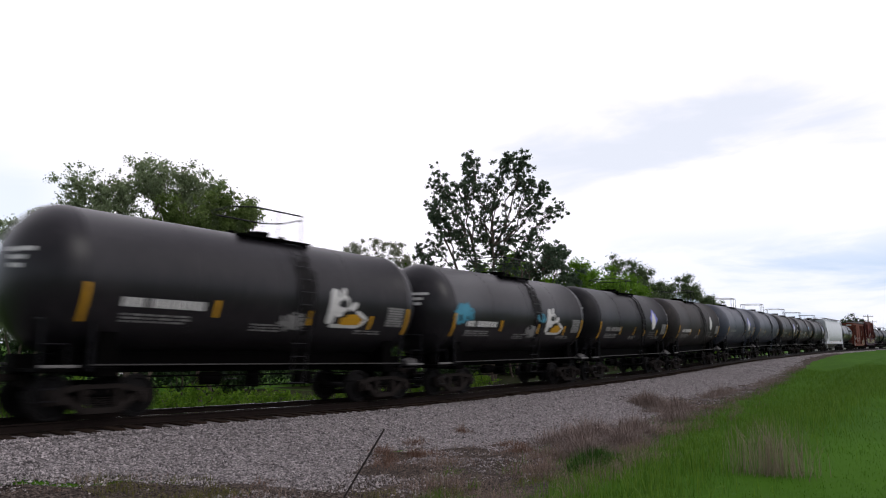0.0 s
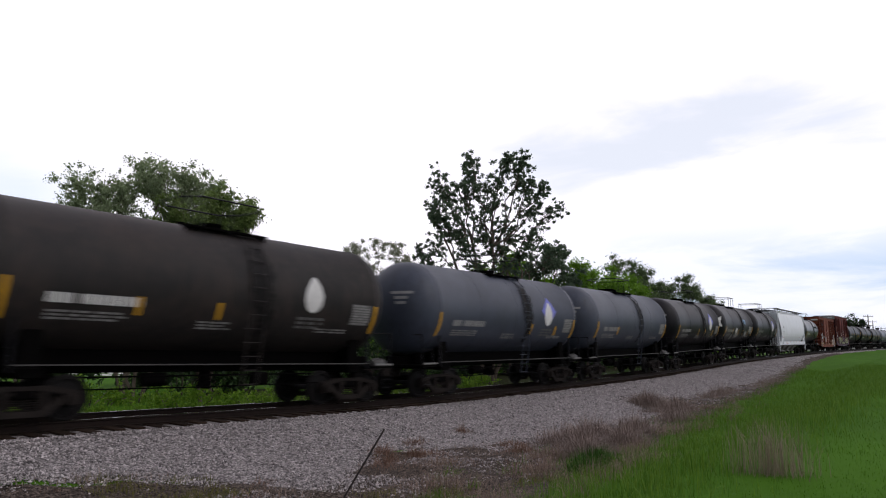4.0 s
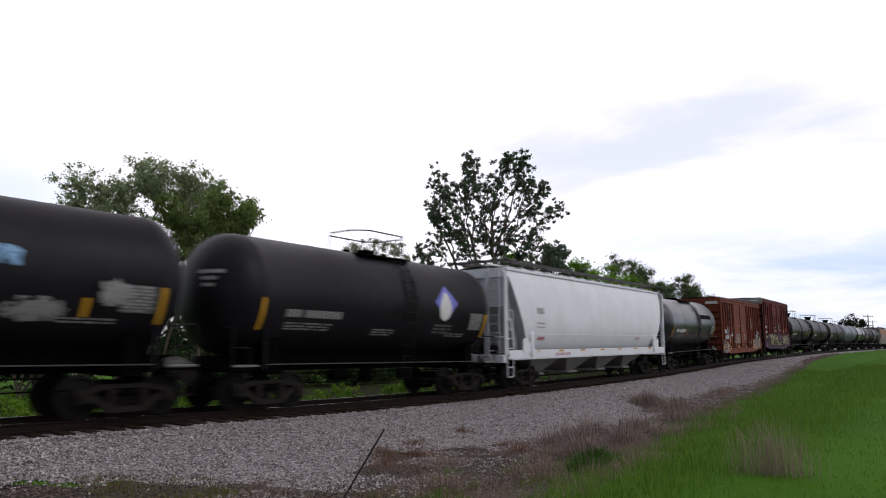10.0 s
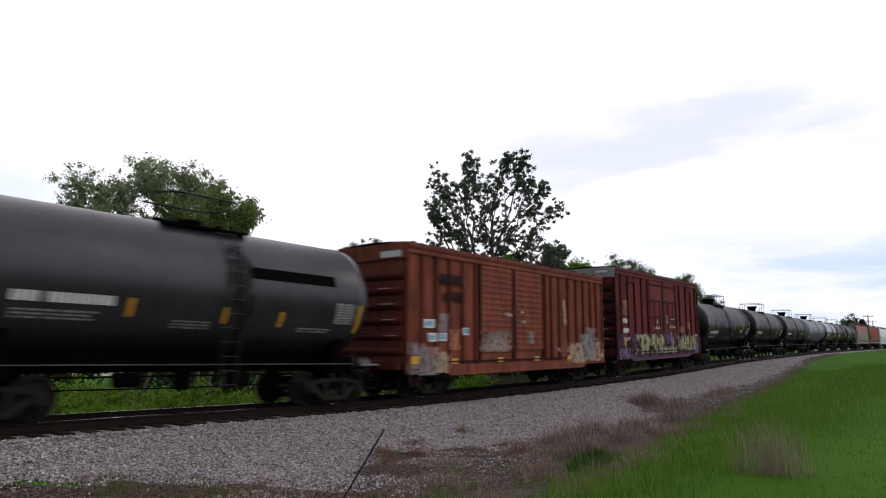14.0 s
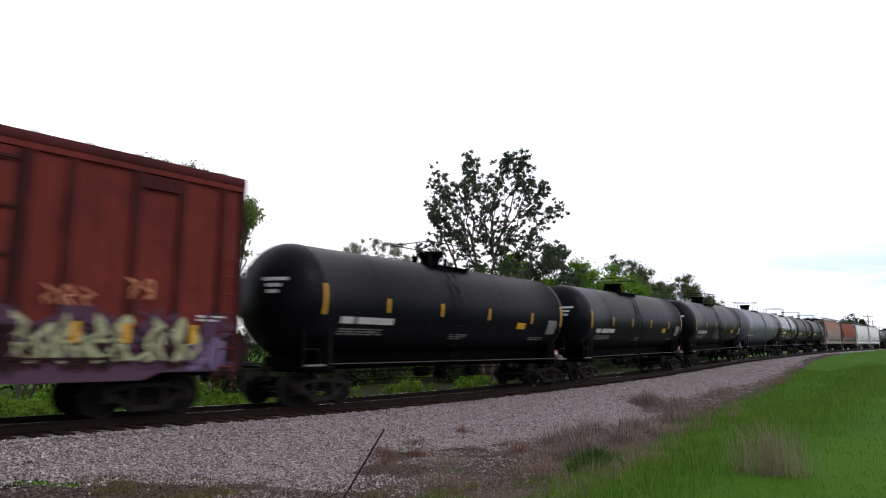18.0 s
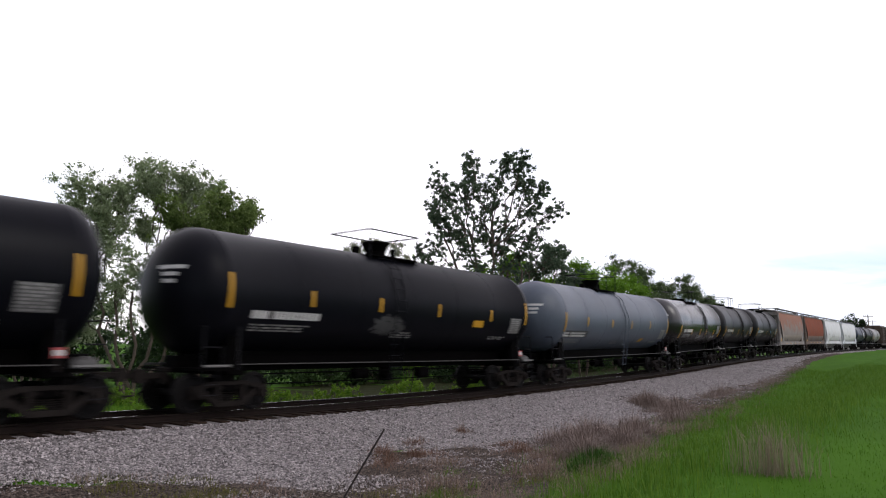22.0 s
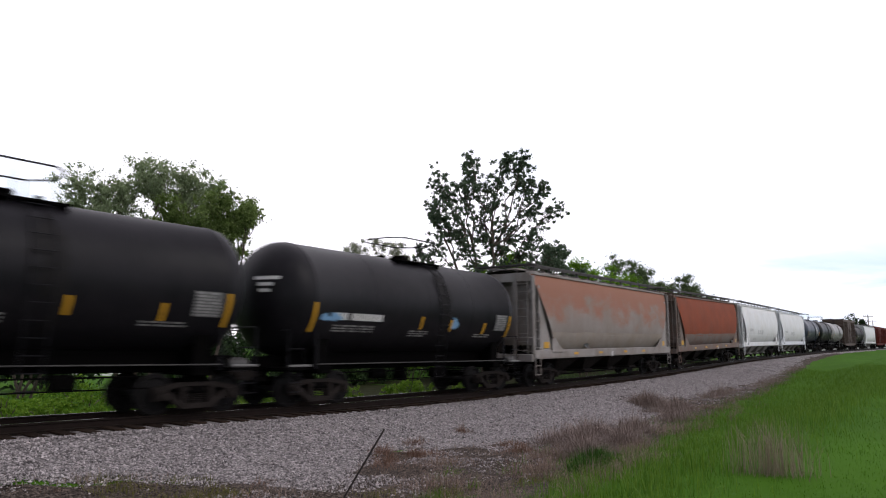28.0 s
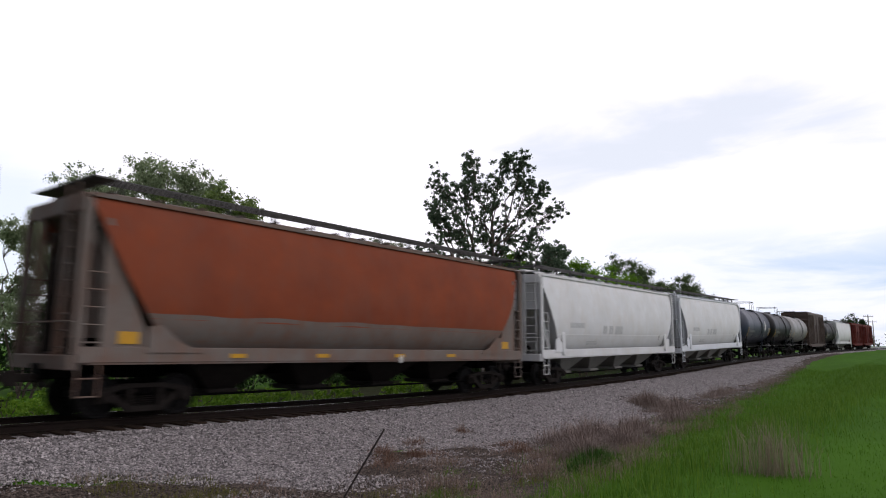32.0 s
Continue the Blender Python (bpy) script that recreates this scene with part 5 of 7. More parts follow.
for i in range(7):
    bm = B()
    paint(bm, side, -6.85 + 2.16 * i, -6.4 + 2.16 * i, 1.43, 1.505, 0.004)
    part("reflector", bm, "yellow", car, "orange-yellow reflective strip")

car, side = short_tank(-37.39, "tan", "shiny black tank car with white lettering", 10, "paintwhite", [(-1.95, 2.34), (0.36, 2.28), (2.0, 2.25)])
bm = B()
paint(bm, side, 0.72, 3.75, 3.25, 3.55)
part("dark_panel", bm, "under", car, "dark painted-over panel")

car, side = box_car("rusty orange-red boxcar with louvred double doors", -28.5, 7.3, 5.45, 0.86, 4.75, "boxred", (-3.3, 1.45), "boxcars of the train", louvred=True, door_key="boxdoor", end_key="boxdoor", end_top="boxred", posts=(-6.55, -5.8, -5.06, -4.28, -3.5, 1.62, 2.15, 2.86, 3.7, 4.49, 5.23, 5.97, 6.6))
for x0, x1, v0, v1 in ((-6.5, -5.95, 2.26, 2.54), (-6.28, -5.85, 1.82, 2.1), (-5.72, -5.3, 1.84, 2.1), (-4.35, -4.0, 2.05, 2.3)):
    bm = B()
    paint(bm, side, x0, x1, v0, v1, 0.004)
    part("stencil_panel", bm, "paintwhite", car, "white painted number panel")
    bm = B()
    lettering(bm, side, x0 + 0.05, x1, v0 + 0.05, 0.17)
    stuff(part("number", bm, "paintcyan", car, "car number as plain bars"))
# worn grey and cream sprayed paint along the foot
for x, v, w, hgt, k, key in ((-6.9, 1.3, 0.7, 1.0, 3, "paintgrey"), (-6.3, 1.2, 1.2, 0.9, 14, "paintgrey"), (-5.6, 1.15, 0.9, 0.7, 16, "paintcream"), (-5.5, 2.4, 0.5, 0.7, 17, "paintgrey"), (-4.8, 1.9, 0.6, 0.7, 26, "paintorange"), (-6.0, 1.5, 0.7, 0.3, 15, "placardred"), (-2.3, 1.85, 1.9, 0.7, 4, "paintgrey"), (-2.2, 1.7, 1.7, 0.5, 5, "paintcream"), (-1.4, 2.85, 0.6, 0.14, 9, "paintwhite"), (-0.35, 3.0, 0.25, 0.12, 10, "paintwhite"), (-0.3, 2.6, 0.5, 0.12, 12, "paintwhite"), (0.3, 2.0, 0.5, 0.5, 22, "paintgrey"), (4.3, 1.35, 1.6, 0.9, 18, "paintcream"), (5.3, 1.6, 1.4, 1.2, 20, "paintgrey"), (6.4, 1.4, 1.4, 0.9, 21, "paintcream"), (5.9, 2.2, 1.2, 0.6, 23, "paintgrey"), (2.7, 1.5, 0.7, 0.2, 24, "paintcream"), (3.25, 2.9, 0.18, 0.6, 25, "paintcream"), (3.3, 2.7, 0.3, 0.3, 28, "paintcream"), (3.2, 3.4, 0.15, 0.5, 29, "paintcream")):
    stuff(part("peeling_paint", worn_paint(side, x, v, w, hgt, k), key, car, "worn sprayed paint"))
bm = B()
lettering(bm, side, -5.6, -4.2, 3.75, 0.34)
lettering(bm, side, -5.4, -4.2, 3.2, 0.30)
stuff(part("faded_lettering", bm, "boxgrime", car, "faded dark lettering as plain bars"))
for x, v in ((-6.95, 1.2), (-4.85, 1.17), (-2.0, 1.17), (0.71, 1.16), (3.6, 1.17), (6.9, 1.2)):
    bm = B()
    paint(bm, side, x - (0.22 if x < -6 else 0.17), x + 0.18, v - 0.09, v + (0.16 if x < -6 else 0.09), 0.03)
    part("reflector", bm, "yellow", car, "yellow reflective plate")
bm = box(B(), -7.39, -0.95, 4.6, 0.03, 0.85, 0.2)
part("end_plate", bm, "paintwhite", car, "white stencil on the end")

car, side = box_car("dark red high boxcar covered in graffiti", -12.22, 7.3, 5.45, 0.98, 5.43, "boxdark", (-2.4, 2.4), "boxcars of the train", door_key="boxmaroon", end_key="boxgrime", end_top="paintgrey", sill_key="paintmauve", posts=(-6.54, -5.55, -4.55, -3.48, -2.52, 2.52, 3.31, 4.65, 5.68, 6.72))
for x0, x1 in ((-5.5, -4.6), (4.7, 5.6)):
    bm = box(B(), (x0 + x1) / 2, -1.56, 5.12, x1 - x0, 0.08, 0.3)
    part("brace_plate", bm, "boxmaroon", car)
for x, w in ((-4.6, 1.8), (-3.0, 1.9), (-1.4, 1.8), (0.3, 1.9), (2.0, 1.8), (3.6, 1.9), (5.2, 1.6), (-6.6, 1.4), (6.7, 1.1)):
    stuff(part("sprayed_ground", blotch(side, x, 1.7, w, 1.3, int(x * 10) + 200, 0.002), "paintmauve", car, "sprayed mauve ground"))
    stuff(part("sprayed_ground", blotch(side, x + 0.4, 1.5, w, 1.0, int(x * 10) + 260, 0.003), "boxgrime", car, "sprayed dark ground"))
for x0, x1, v0, v1, key, k, w in ((-4.95, -0.4, 1.12, 2.25, "paintlime", 3, 0.17), (-4.9, -0.5, 1.12, 2.2, "paintlime", 14, 0.14), (-4.9, -0.3, 1.12, 2.2, "boxgrime", 4, 0.05), (-0.2, 2.2, 1.15, 1.5, "paintlime", 15, 0.14), (0.3, 1.5, 1.3, 2.4, "paintviolet", 5, 0.2), (2.3, 6.1, 1.15, 2.2, "paintlime", 6, 0.12), (2.3, 6.3, 1.2, 2.0, "paintlime", 16, 0.08), (2.3, 6.3, 1.15, 2.0, "boxgrime", 26, 0.06), (5.9, 6.9, 1.0, 1.7, "paintviolet", 36, 0.2), (-7.1, -5.6, 0.95, 1.5, "paintviolet", 8, 0.2), (2.9, 3.9, 2.3, 2.75, "paintorange", 7, 0.05), (4.4, 5.2, 2.5, 3.0, "paintorange", 17, 0.05), (0.35, 0.85, 2.75, 3.4, "paintgrey", 10, 0.09)):
    stuff(part("graffiti", bubble_letters(side, x0, x1, v0, v1, k, w), key, car, "sprayed bubble letters"))
stuff(part("faded_paint", worn_paint(side, -6.15, 3.6, 0.6, 0.8, 91), "painttan", car, "faded tan smear"))
bm = B()
lettering(bm, side, -6.47, -5.9, 2.8, 0.24)
lettering(bm, side, -6.45, -5.6, 2.3, 0.24)
small_print(bm, side, -6.4, -5.6, 2.0, 2, 0.06, 4)
small_print(bm, side, -1.75, -0.5, 2.62, 2, 0.05, 5)
small_print(bm, side, 1.0, 2.1, 2.7, 2, 0.05, 6)
small_print(bm, side, 6.2, 6.9, 2.2, 2, 0.05, 7)
small_print(bm, side, 1.3, 2.0, 3.1, 1, 0.07, 8)
paint(bm, side, -1.3, -1.12, 2.85, 3.0)
stuff(part("number", bm, "paintwhite", car, "white car number as plain bars"))
for x in (-6.33, -2.69, -0.33, 1.49, 3.58, 4.6, 6.1):
    bm = B()
    paint(bm, side, x - 0.08, x + 0.08, 1.6, 2.02, 0.03)
    part("reflector", bm, "yellow", car, "yellow reflective bar")
for y0, z0 in ((-0.9, 5.42), (0.5, 5.38)):
    bm = box(B(), -7.38, y0, z0, 0.03, 0.6, 0.1)
    part("end_plate", bm, "paintwhite", car, "white stencil on the end")

# three long black cars and a pale grey one
for right, seed in ((11.61, 11), (28.36, 12), (45.33, 13)):
    car, side = tank_car("long clean black tank car with yellow reflectors", right - LONG / 2, LONG, 6.45, LR, LZ, "gloss", "tank cars of the train", -0.4, -0.9, short=False, head=1.1, ends=(7.05, 6.7, 0.8))
    yellow_marks(car, side, LONG / 2, [(-4.38, 2.85), (-1.72, 2.83), (1.1, 2.8), (4.17, 2.76)], 2.92, front=-0.05)
    tank_marks(car, side, LONG / 2, seed, "paintwhite", (0.66, 2.85), 2.25, 1.1, -0.15)
    bm = B()
    paint(bm, side, 3.15, 3.75, 2.3, 2.55)
    part("placard", bm, "yellow", car, "yellow painted panel")
    hazard_placard(car, 6.42, 1.38)
    if seed == 13:
        stuff(part("grey_graffiti", blotch(side, -1.2, 2.2, 1.6, 0.7, 51), "paintblack", car))
car, side = tank_car("long blue-grey tank car with orange marks", 62.40 - 7.08, 14.16, 6.5, LR, LZ, "palegrey", "tank cars of the train", -0.6, 0.1, short=False, head=1.5, ends=(6.81, 6.75, 1.3))
yellow_marks(car, side, 7.08, [(-4.5, 2.75), (-1.6, 2.7), (0.98, 2.7), (3.76, 2.72)], 2.7)
tank_marks(car, side, 7.08, 14, "paintwhite", (0.4, 2.6), 2.02, 1.5, 0.27)
bm = B()
paint(bm, side, -6.6, -4.2, 1.98, 2.32, 0.004)
part("dark_panel", bm, "paintblack", car, "dark panel behind the number")
bm = B()
paint(bm, side, 2.75, 3.2, 1.7, 1.92, slant=0.25)
part("placard", bm, "yellow", car, "orange-yellow slanted panel")
hazard_placard(car, 6.7, 1.38)

short_tank(75.02, "shiny", "shiny dark grey-brown tank car with yellow bars", 15, "paintwhite", MARKS)
short_tank(86.55, "black", "dark grey tank car with yellow bars", 16, "paintwhite", MARKS)
car, side = short_tank(98.89, "black", "black tank car with small turquoise graffiti", 17, "paintwhite", MARKS[1:])
stuff(part("blue_graffiti", blotch(side, -4.4, 2.42, 0.8, 0.2, 61), "paintsky", car, "sprayed bright blue stroke"))
stuff(part("blue_graffiti", blotch(side, 1.3, 2.4, 0.35, 0.4, 62), "paintsky", car))

for right, off, key, low_key, label in ((117.17, 8.4, "rustgrey", "palebelly", "grey covered hopper blotched with pink rust"), (135.31, 8.2, "rust", "hopdark", "rust-brown covered hopper with a bare grey belly")):
    car, side = hopper_car(label, right - off, 8.2, 6.6, key, "hopgrey" if off == 8.4 else "hopdark", "hopper cars of the train", low_key=low_key, solid=True, slope=1.9, post_out=0.12)
    for x in (-7.3, -4.6, -1.9, 1.2, 3.8, 7.2):
        bm = B()
        on = side if abs(x) < 7 else Side("flat", profile=[(1.47, 0), (1.47, 9)])
        paint(bm, on, x - 0.22, x + 0.22, 1.28 if abs(x) < 7 else 1.58, 1.38 if abs(x) < 7 else 1.84, 0.02)
        part("reflector", bm, "yellow", car, "orange-yellow reflective strip")
    bm = B()
    paint(bm, side, -2.0 + (3.2 if off == 8.2 else 1.4), -1.85 + (3.2 if off == 8.2 else 1.4), 1.12, 1.36, 0.02)
    part("white_mark", bm, "paintwhite", car)
    if off == 8.4:
        stuff(part("black_mark", blotch(side, -3.2, 1.75, 0.7, 0.3, 71), "paintblack", car))
for right, key, label in ((154.33, "dirtywhite", "off-white covered hopper with rust-streaked roof"), (172.79, "dirtywhite", "off-white covered hopper with faint lettering")):
    car, side = hopper_car(label, right - 8.7, 8.35, 6.7, key, "white" if right > 160 else "dirtywhite", "hopper cars of the train")
    bm = B()
    lettering(bm, side, -6.0, -4.4, 2.45, 0.24)
    lettering(bm, side, -2.4, 0.2, 2.2, 0.4, gaps=(2, 5))
    small_print(bm, side, -4.0, -2.8, 1.8, 2, 0.06, 3)
    stuff(part("number", bm, "fadedgrey", car, "faint grey lettering as plain bars"))
    bm = B()
    paint(bm, side, 5.6, 5.75, 1.9, 2.2)
    stuff(part("stencil", bm, "paintgrey", car))
short_tank(185.56, "navy", "dark blue tank car with a white teardrop", 18, "paintgrey", (), "")
short_tank(198.57, "black", "dark grey tank car", 19, "paintgrey", ())
short_tank(210.71, "silver", "dirty silver tank car", 20, "paintgrey", ())
box_car("dark brown boxcar with a tall roof", 226.01 - 7.2, 7.1, 5.3, 0.95, 5.1, "boxbrown", (-2.3, 2.3), "boxcars of the train", 5)
short_tank(238.98, "brownish", "dark brown tank car", 21, "paintgrey", ())
hopper_car("pale grey covered hopper", 257.04 - 8.6, 8.3, 6.7, "dirtywhite", "dirtywhite", "hopper cars of the train")
for c in (265.2, 280.6):
    box_car("dark red boxcar near the train's end", c, 6.95, 5.3, 0.95, 4.7, "boxdark", (-2.3, 2.3), "boxcars of the train", 5)


# ---- plants ----
def leaf_mesh(name, clumps, count, size, material, seed, squash=0.8):
    """Leaves as small bent blades in clumps: (x, y, z, radius)."""
    rnd = np.random.RandomState(seed)
    weights = np.array([c[3] ** 2 for c in clumps])
    pick = rnd.choice(len(clumps), count, p=weights / weights.sum())
    C = np.array(clumps)[pick]
    d = rnd.normal(size=(count, 3))
    d /= np.linalg.norm(d, axis=1)[:, None]
    rad = C[:, 3:4] * np.minimum(1.05, np.abs(rnd.normal(0, 0.6, (count, 1))))
    P = C[:, :3] + d * rad * np.array([1, 1, squash])
    a = rnd.normal(size=(count, 3))
    a /= np.linalg.norm(a, axis=1)[:, None]
    b = np.cross(a, rnd.normal(size=(count, 3)))
    b /= np.linalg.norm(b, axis=1)[:, None] + 1e-9
    L = size * rnd.uniform(0.6, 1.4, (count, 1))
    V = np.stack([P - a * L * 0.5, P + b * L * 0.28, P + a * L * 0.5, P - b * L * 0.28], axis=1).reshape(-1, 3)
    idx = np.arange(count * 4).reshape(-1, 4)
    return raw_mesh(name, V.tolist(), idx.tolist(), material)


def limb(bm, a, b, r0, r1, rnd, bend=0.12, n=5, seg=7):
    """A crooked tapering limb."""
    a, b = Vector(a), Vector(b)
    d = (b - a).length
    pts = [a.lerp(b, i / n) + Vector([rnd.uniform(-1, 1) * bend * d * (0 < i < n) * 0.5 for _ in range(3)]) for i in range(n + 1)]
    rings = []
    for i, p in enumerate(pts):
        t = (pts[min(n, i + 1)] - pts[max(0, i - 1)]).normalized()
        u = t.orthogonal().normalized()
        w = t.cross(u)
        r = r0 + (r1 - r0) * i / n
        rings.append([bm.verts.new(p + (u * math.cos(2 * math.pi * k / seg) + w * math.sin(2 * math.pi * k / seg)) * r) for k in range(seg)])
    for q0, q1 in zip(rings, rings[1:]):
        for k in range(seg):
            bm.faces.new((q0[k], q0[(k + 1) % seg], q1[(k + 1) % seg], q1[k]))
    return pts


def tree(name, label, x, y, ground, lobes, leaf, leaves, size, seed, stems=1, girth=0.16, bark="bark", clump=0.36, per_lobe=9, depth=1.0, category="tree", ragged=1.15, along_twigs=False):
    """lobes: (aside, height, radius) of the crown's masses; each holds leafy clumps at the ends of twigs."""
    rnd = random.Random(seed)
    t = thing(name, Matrix.Translation((x, y, ground)), label=label, category=category)
    wood = B()
    clumps = []
    mid = sum(l[0] for l in lobes) / len(lobes)
    low = min(l[1] - l[2] for l in lobes)
    tops = []
    for k in range(stems):
        off = 0 if stems == 1 else (k - (stems - 1) / 2) * 0.35
        base = (mid * 0.3 + off * 0.4, rnd.uniform(-0.2, 0.2), -0.3)
        high = max(l[1] for l in lobes) * rnd.uniform(0.45, 0.6)
        fork = (mid * 0.8 + off * 3.0 + rnd.uniform(-0.3, 0.3), rnd.uniform(-0.4, 0.4), high)
        tops.append(limb(wood, base, fork, girth, girth * 0.55, rnd, 0.06, 7))
    for ax, hz, r in lobes:
        trunk = min(tops, key=lambda p: (p[-1] - Vector((ax, 0, hz))).length)
        dy = rnd.uniform(-1, 1) * depth * max(1.0, r)
        tip = Vector((ax, dy, hz))
        best = min(trunk[2:], key=lambda p: abs((hz - p.z) - 1.1 * abs(ax - p.x) - 0.4))
        br = limb(wood, best, tip, girth * 0.42, girth * 0.14, rnd, 0.16, 5, 6)
        for _ in range(per_lobe):
            d = Vector([rnd.gauss(0, 1) for _ in range(3)]).normalized()
            p = tip + Vector((d.x * r, d.y * r * 1.2, d.z * r)) * rnd.uniform(0.25, ragged)
            twig = limb(wood, rnd.choice(br[3:]), p, girth * 0.12, girth * 0.04, rnd, 0.2, 3, 4)
            clumps.append((p.x, p.y, p.z, clump * rnd.uniform(0.55, 1.25)))
            if along_twigs:
                for q, f in ((twig[2], 0.75), (twig[1], 0.5)):
                    clumps.append((q.x, q.y, q.z, clump * f * rnd.uniform(0.6, 1.2)))
    part("trunk", wood, bark, t)
    put("crown", leaf_mesh("crown", clumps, leaves, size, leaf, seed), t)
    return t


def lobes_from(x, ground, raw):
    return [(a - x, z - ground, r) for a, z, r in raw]


big = [(-0.5, 10.3, 0.6), (-0.7, 9.7, 0.4), (-0.3, 12.4, 0.8), (0.0, 11.1, 0.9), (1.8, 13.6, 0.5), (1.7, 12.6, 0.8), (2.4, 11.3, 1.2), (4.2, 13.4, 0.6), (5.1, 13.4, 0.5), (4.7, 12.4, 0.8), (3.5, 12.0, 0.9), (6.3, 11.5, 0.7), (6.9, 10.0, 0.8), (5.8, 10.4, 0.9), (0.6, 9.8, 1.1), (2.4, 9.5, 1.2), (4.3, 9.3, 1.1), (-0.5, 7.6, 1.0), (-1.4, 7.3, 0.5), (1.3, 7.6, 1.2), (3.4, 7.6, 1.2), (5.6, 8.4, 0.8), (7.2, 7.7, 0.7), (5.9, 6.8, 1.2), (4.1, 6.2, 1.2), (2.0, 6.4, 1.1), (0.9, 8.7, 1.0), (2.6, 8.4, 1.1), (4.0, 8.4, 1.0), (3.2, 10.4, 1.0), (1.3, 11.6, 0.7), (5.2, 11.4, 0.8), (0.2, 9.0, 0.9), (4.9, 7.4, 1.0)]
tree("oak_tree", "open-crowned dark green oak tree behind the track", 2.9, 42, -0.8, lobes_from(2.9, -0.8, big), "oakleaf", 52000, 0.15, 3, stems=5, girth=0.14, clump=0.215, per_lobe=19, depth=0.9, ragged=1.5, along_twigs=True)
left = [(-15.5, 8.1, 0.7), (-16.0, 7.4, 0.6), (-15.2, 7.2, 0.7), (-13.9, 8.3, 0.8), (-13.4, 8.9, 0.5), (-13.6, 7.7, 0.8), (-14.3, 7.0, 0.7), (-12.0, 8.8, 0.6), (-11.4, 8.5, 0.6), (-12.3, 8.1, 0.6), (-10.6, 8.5, 0.7), (-10.3, 7.8, 0.7), (-11.2, 7.9, 0.5), (-9.6, 8.0, 0.5), (-14.6, 8.0, 0.4), (-12.7, 8.5, 0.4), (-13.0, 6.6, 0.4), (-15.1, 5.3, 0.9), (-15.4, 3.7, 1.1), (-13.8, 3.7, 1.1), (-13.9, 5.8, 0.8), (-12.8, 4.7, 0.9), (-14.9, 6.4, 0.6)]
tree("ash_tree", "broad grey-green ash tree with feathery open crown", -12.6, 28, -0.8, lobes_from(-12.6, -0.8, [(-12.0 + (a + 12.0) * 0.9, z + 0.05, r) for a, z, r in left]), "ashleaf", 58000, 0.105, 5, stems=5, girth=0.085, clump=0.36, per_lobe=24, ragged=1.6, along_twigs=True)
olive = [(-9.8, 6.9, 0.9), (-8.9, 7.2, 0.7), (-8.2, 7.3, 0.45), (-10.6, 6.4, 0.9), (-9.0, 6.2, 0.9), (-8.3, 6.4, 0.4), (-9.9, 5.4, 1.0), (-8.7, 5.3, 0.8), (-10.9, 5.2, 1.0), (-10.0, 4.0, 1.2), (-8.8, 3.9, 1.0), (-11.2, 6.9, 0.6), (-7.9, 6.8, 0.3)]
tree("ash_tree", "dense olive-green young tree beside the ash", -9.6, 27.5, -0.8, lobes_from(-9.6, -0.8, [(-10.05 + (a + 10.0) * 0.96, z + 0.05, r) for a, z, r in olive]), "oliveleaf", 42000, 0.105, 16, stems=2, girth=0.09, clump=0.4, per_lobe=26, ragged=1.3, along_twigs=True)
tree("ash_tree", "lower green ash tree beside the track", -18.6, 30, -0.8, lobes_from(-18.6, -0.8, [(-18.3, 6.9, 0.7), (-19.0, 6.4, 0.7), (-18.4, 5.1, 0.9), (-19.2, 4.3, 0.9), (-17.7, 5.9, 0.7), (-18.7, 2.8, 1.1), (-17.3, 6.6, 0.6), (-16.9, 5.2, 0.8), (-17.2, 3.8, 0.9), (-16.6, 2.4, 0.9), (-17.6, 4.6, 0.7)]), "ashleaf", 44000, 0.12, 6, stems=4, girth=0.07, clump=0.42, per_lobe=22)
tree("shrub", "pale twiggy shrub coming into leaf", -4.6, 48, -0.8, lobes_from(-4.6, -0.8, [(-6.3, 8.3, 0.8), (-4.7, 8.5, 1.0), (-3.4, 8.1, 0.8), (-2.6, 7.5, 0.6), (-5.4, 7.0, 1.0)]), "paleleaf", 14000, 0.10, 7, stems=3, girth=0.07, bark="twig", clump=0.42, per_lobe=18, category="shrub")
tree("small_tree", "dark leafy tree beside the oak", 7.4, 46, -0.8, lobes_from(7.4, -0.8, [(7.5, 7.8, 0.8), (7.8, 6.9, 1.1), (6.5, 6.7, 1.1), (8.4, 5.9, 1.1), (7.4, 4.6, 1.3)]), "oakleaf", 16000, 0.15, 8, stems=2, girth=0.12, clump=0.4, per_lobe=18)
for x, y, raw, n, seed in ((5.3, 50, [(4.9, 7.4, 1.0), (5.8, 6.7, 1.2), (4.4, 5.6, 1.4), (6.4, 5.2, 1.4), (3.0, 6.4, 1.1), (7.6, 5.8, 1.2)], 13000, 9), (10.2, 50, [(10.0, 6.7, 1.2), (11.2, 6.6, 1.0), (8.9, 6.1, 1.2), (10.6, 5.2, 1.5), (12.4, 5.9, 1.2), (9.4, 4.8, 1.6)], 13000, 10), (17.2, 66, [(17.3, 7.7, 1.5), (16.0, 7.2, 1.3), (18.5, 6.9, 1.3), (17.0, 5.4, 1.8), (14.4, 6.6, 1.2), (12.6, 6.2, 1.3), (15.4, 5.2, 1.8)], 14000, 11)):
    tree("small_tree", "fresh light green young tree", x, y, -0.8, lobes_from(x, -0.8, raw), "limeleaf", n, 0.18, seed, stems=2, girth=0.1, clump=0.85, per_lobe=14)
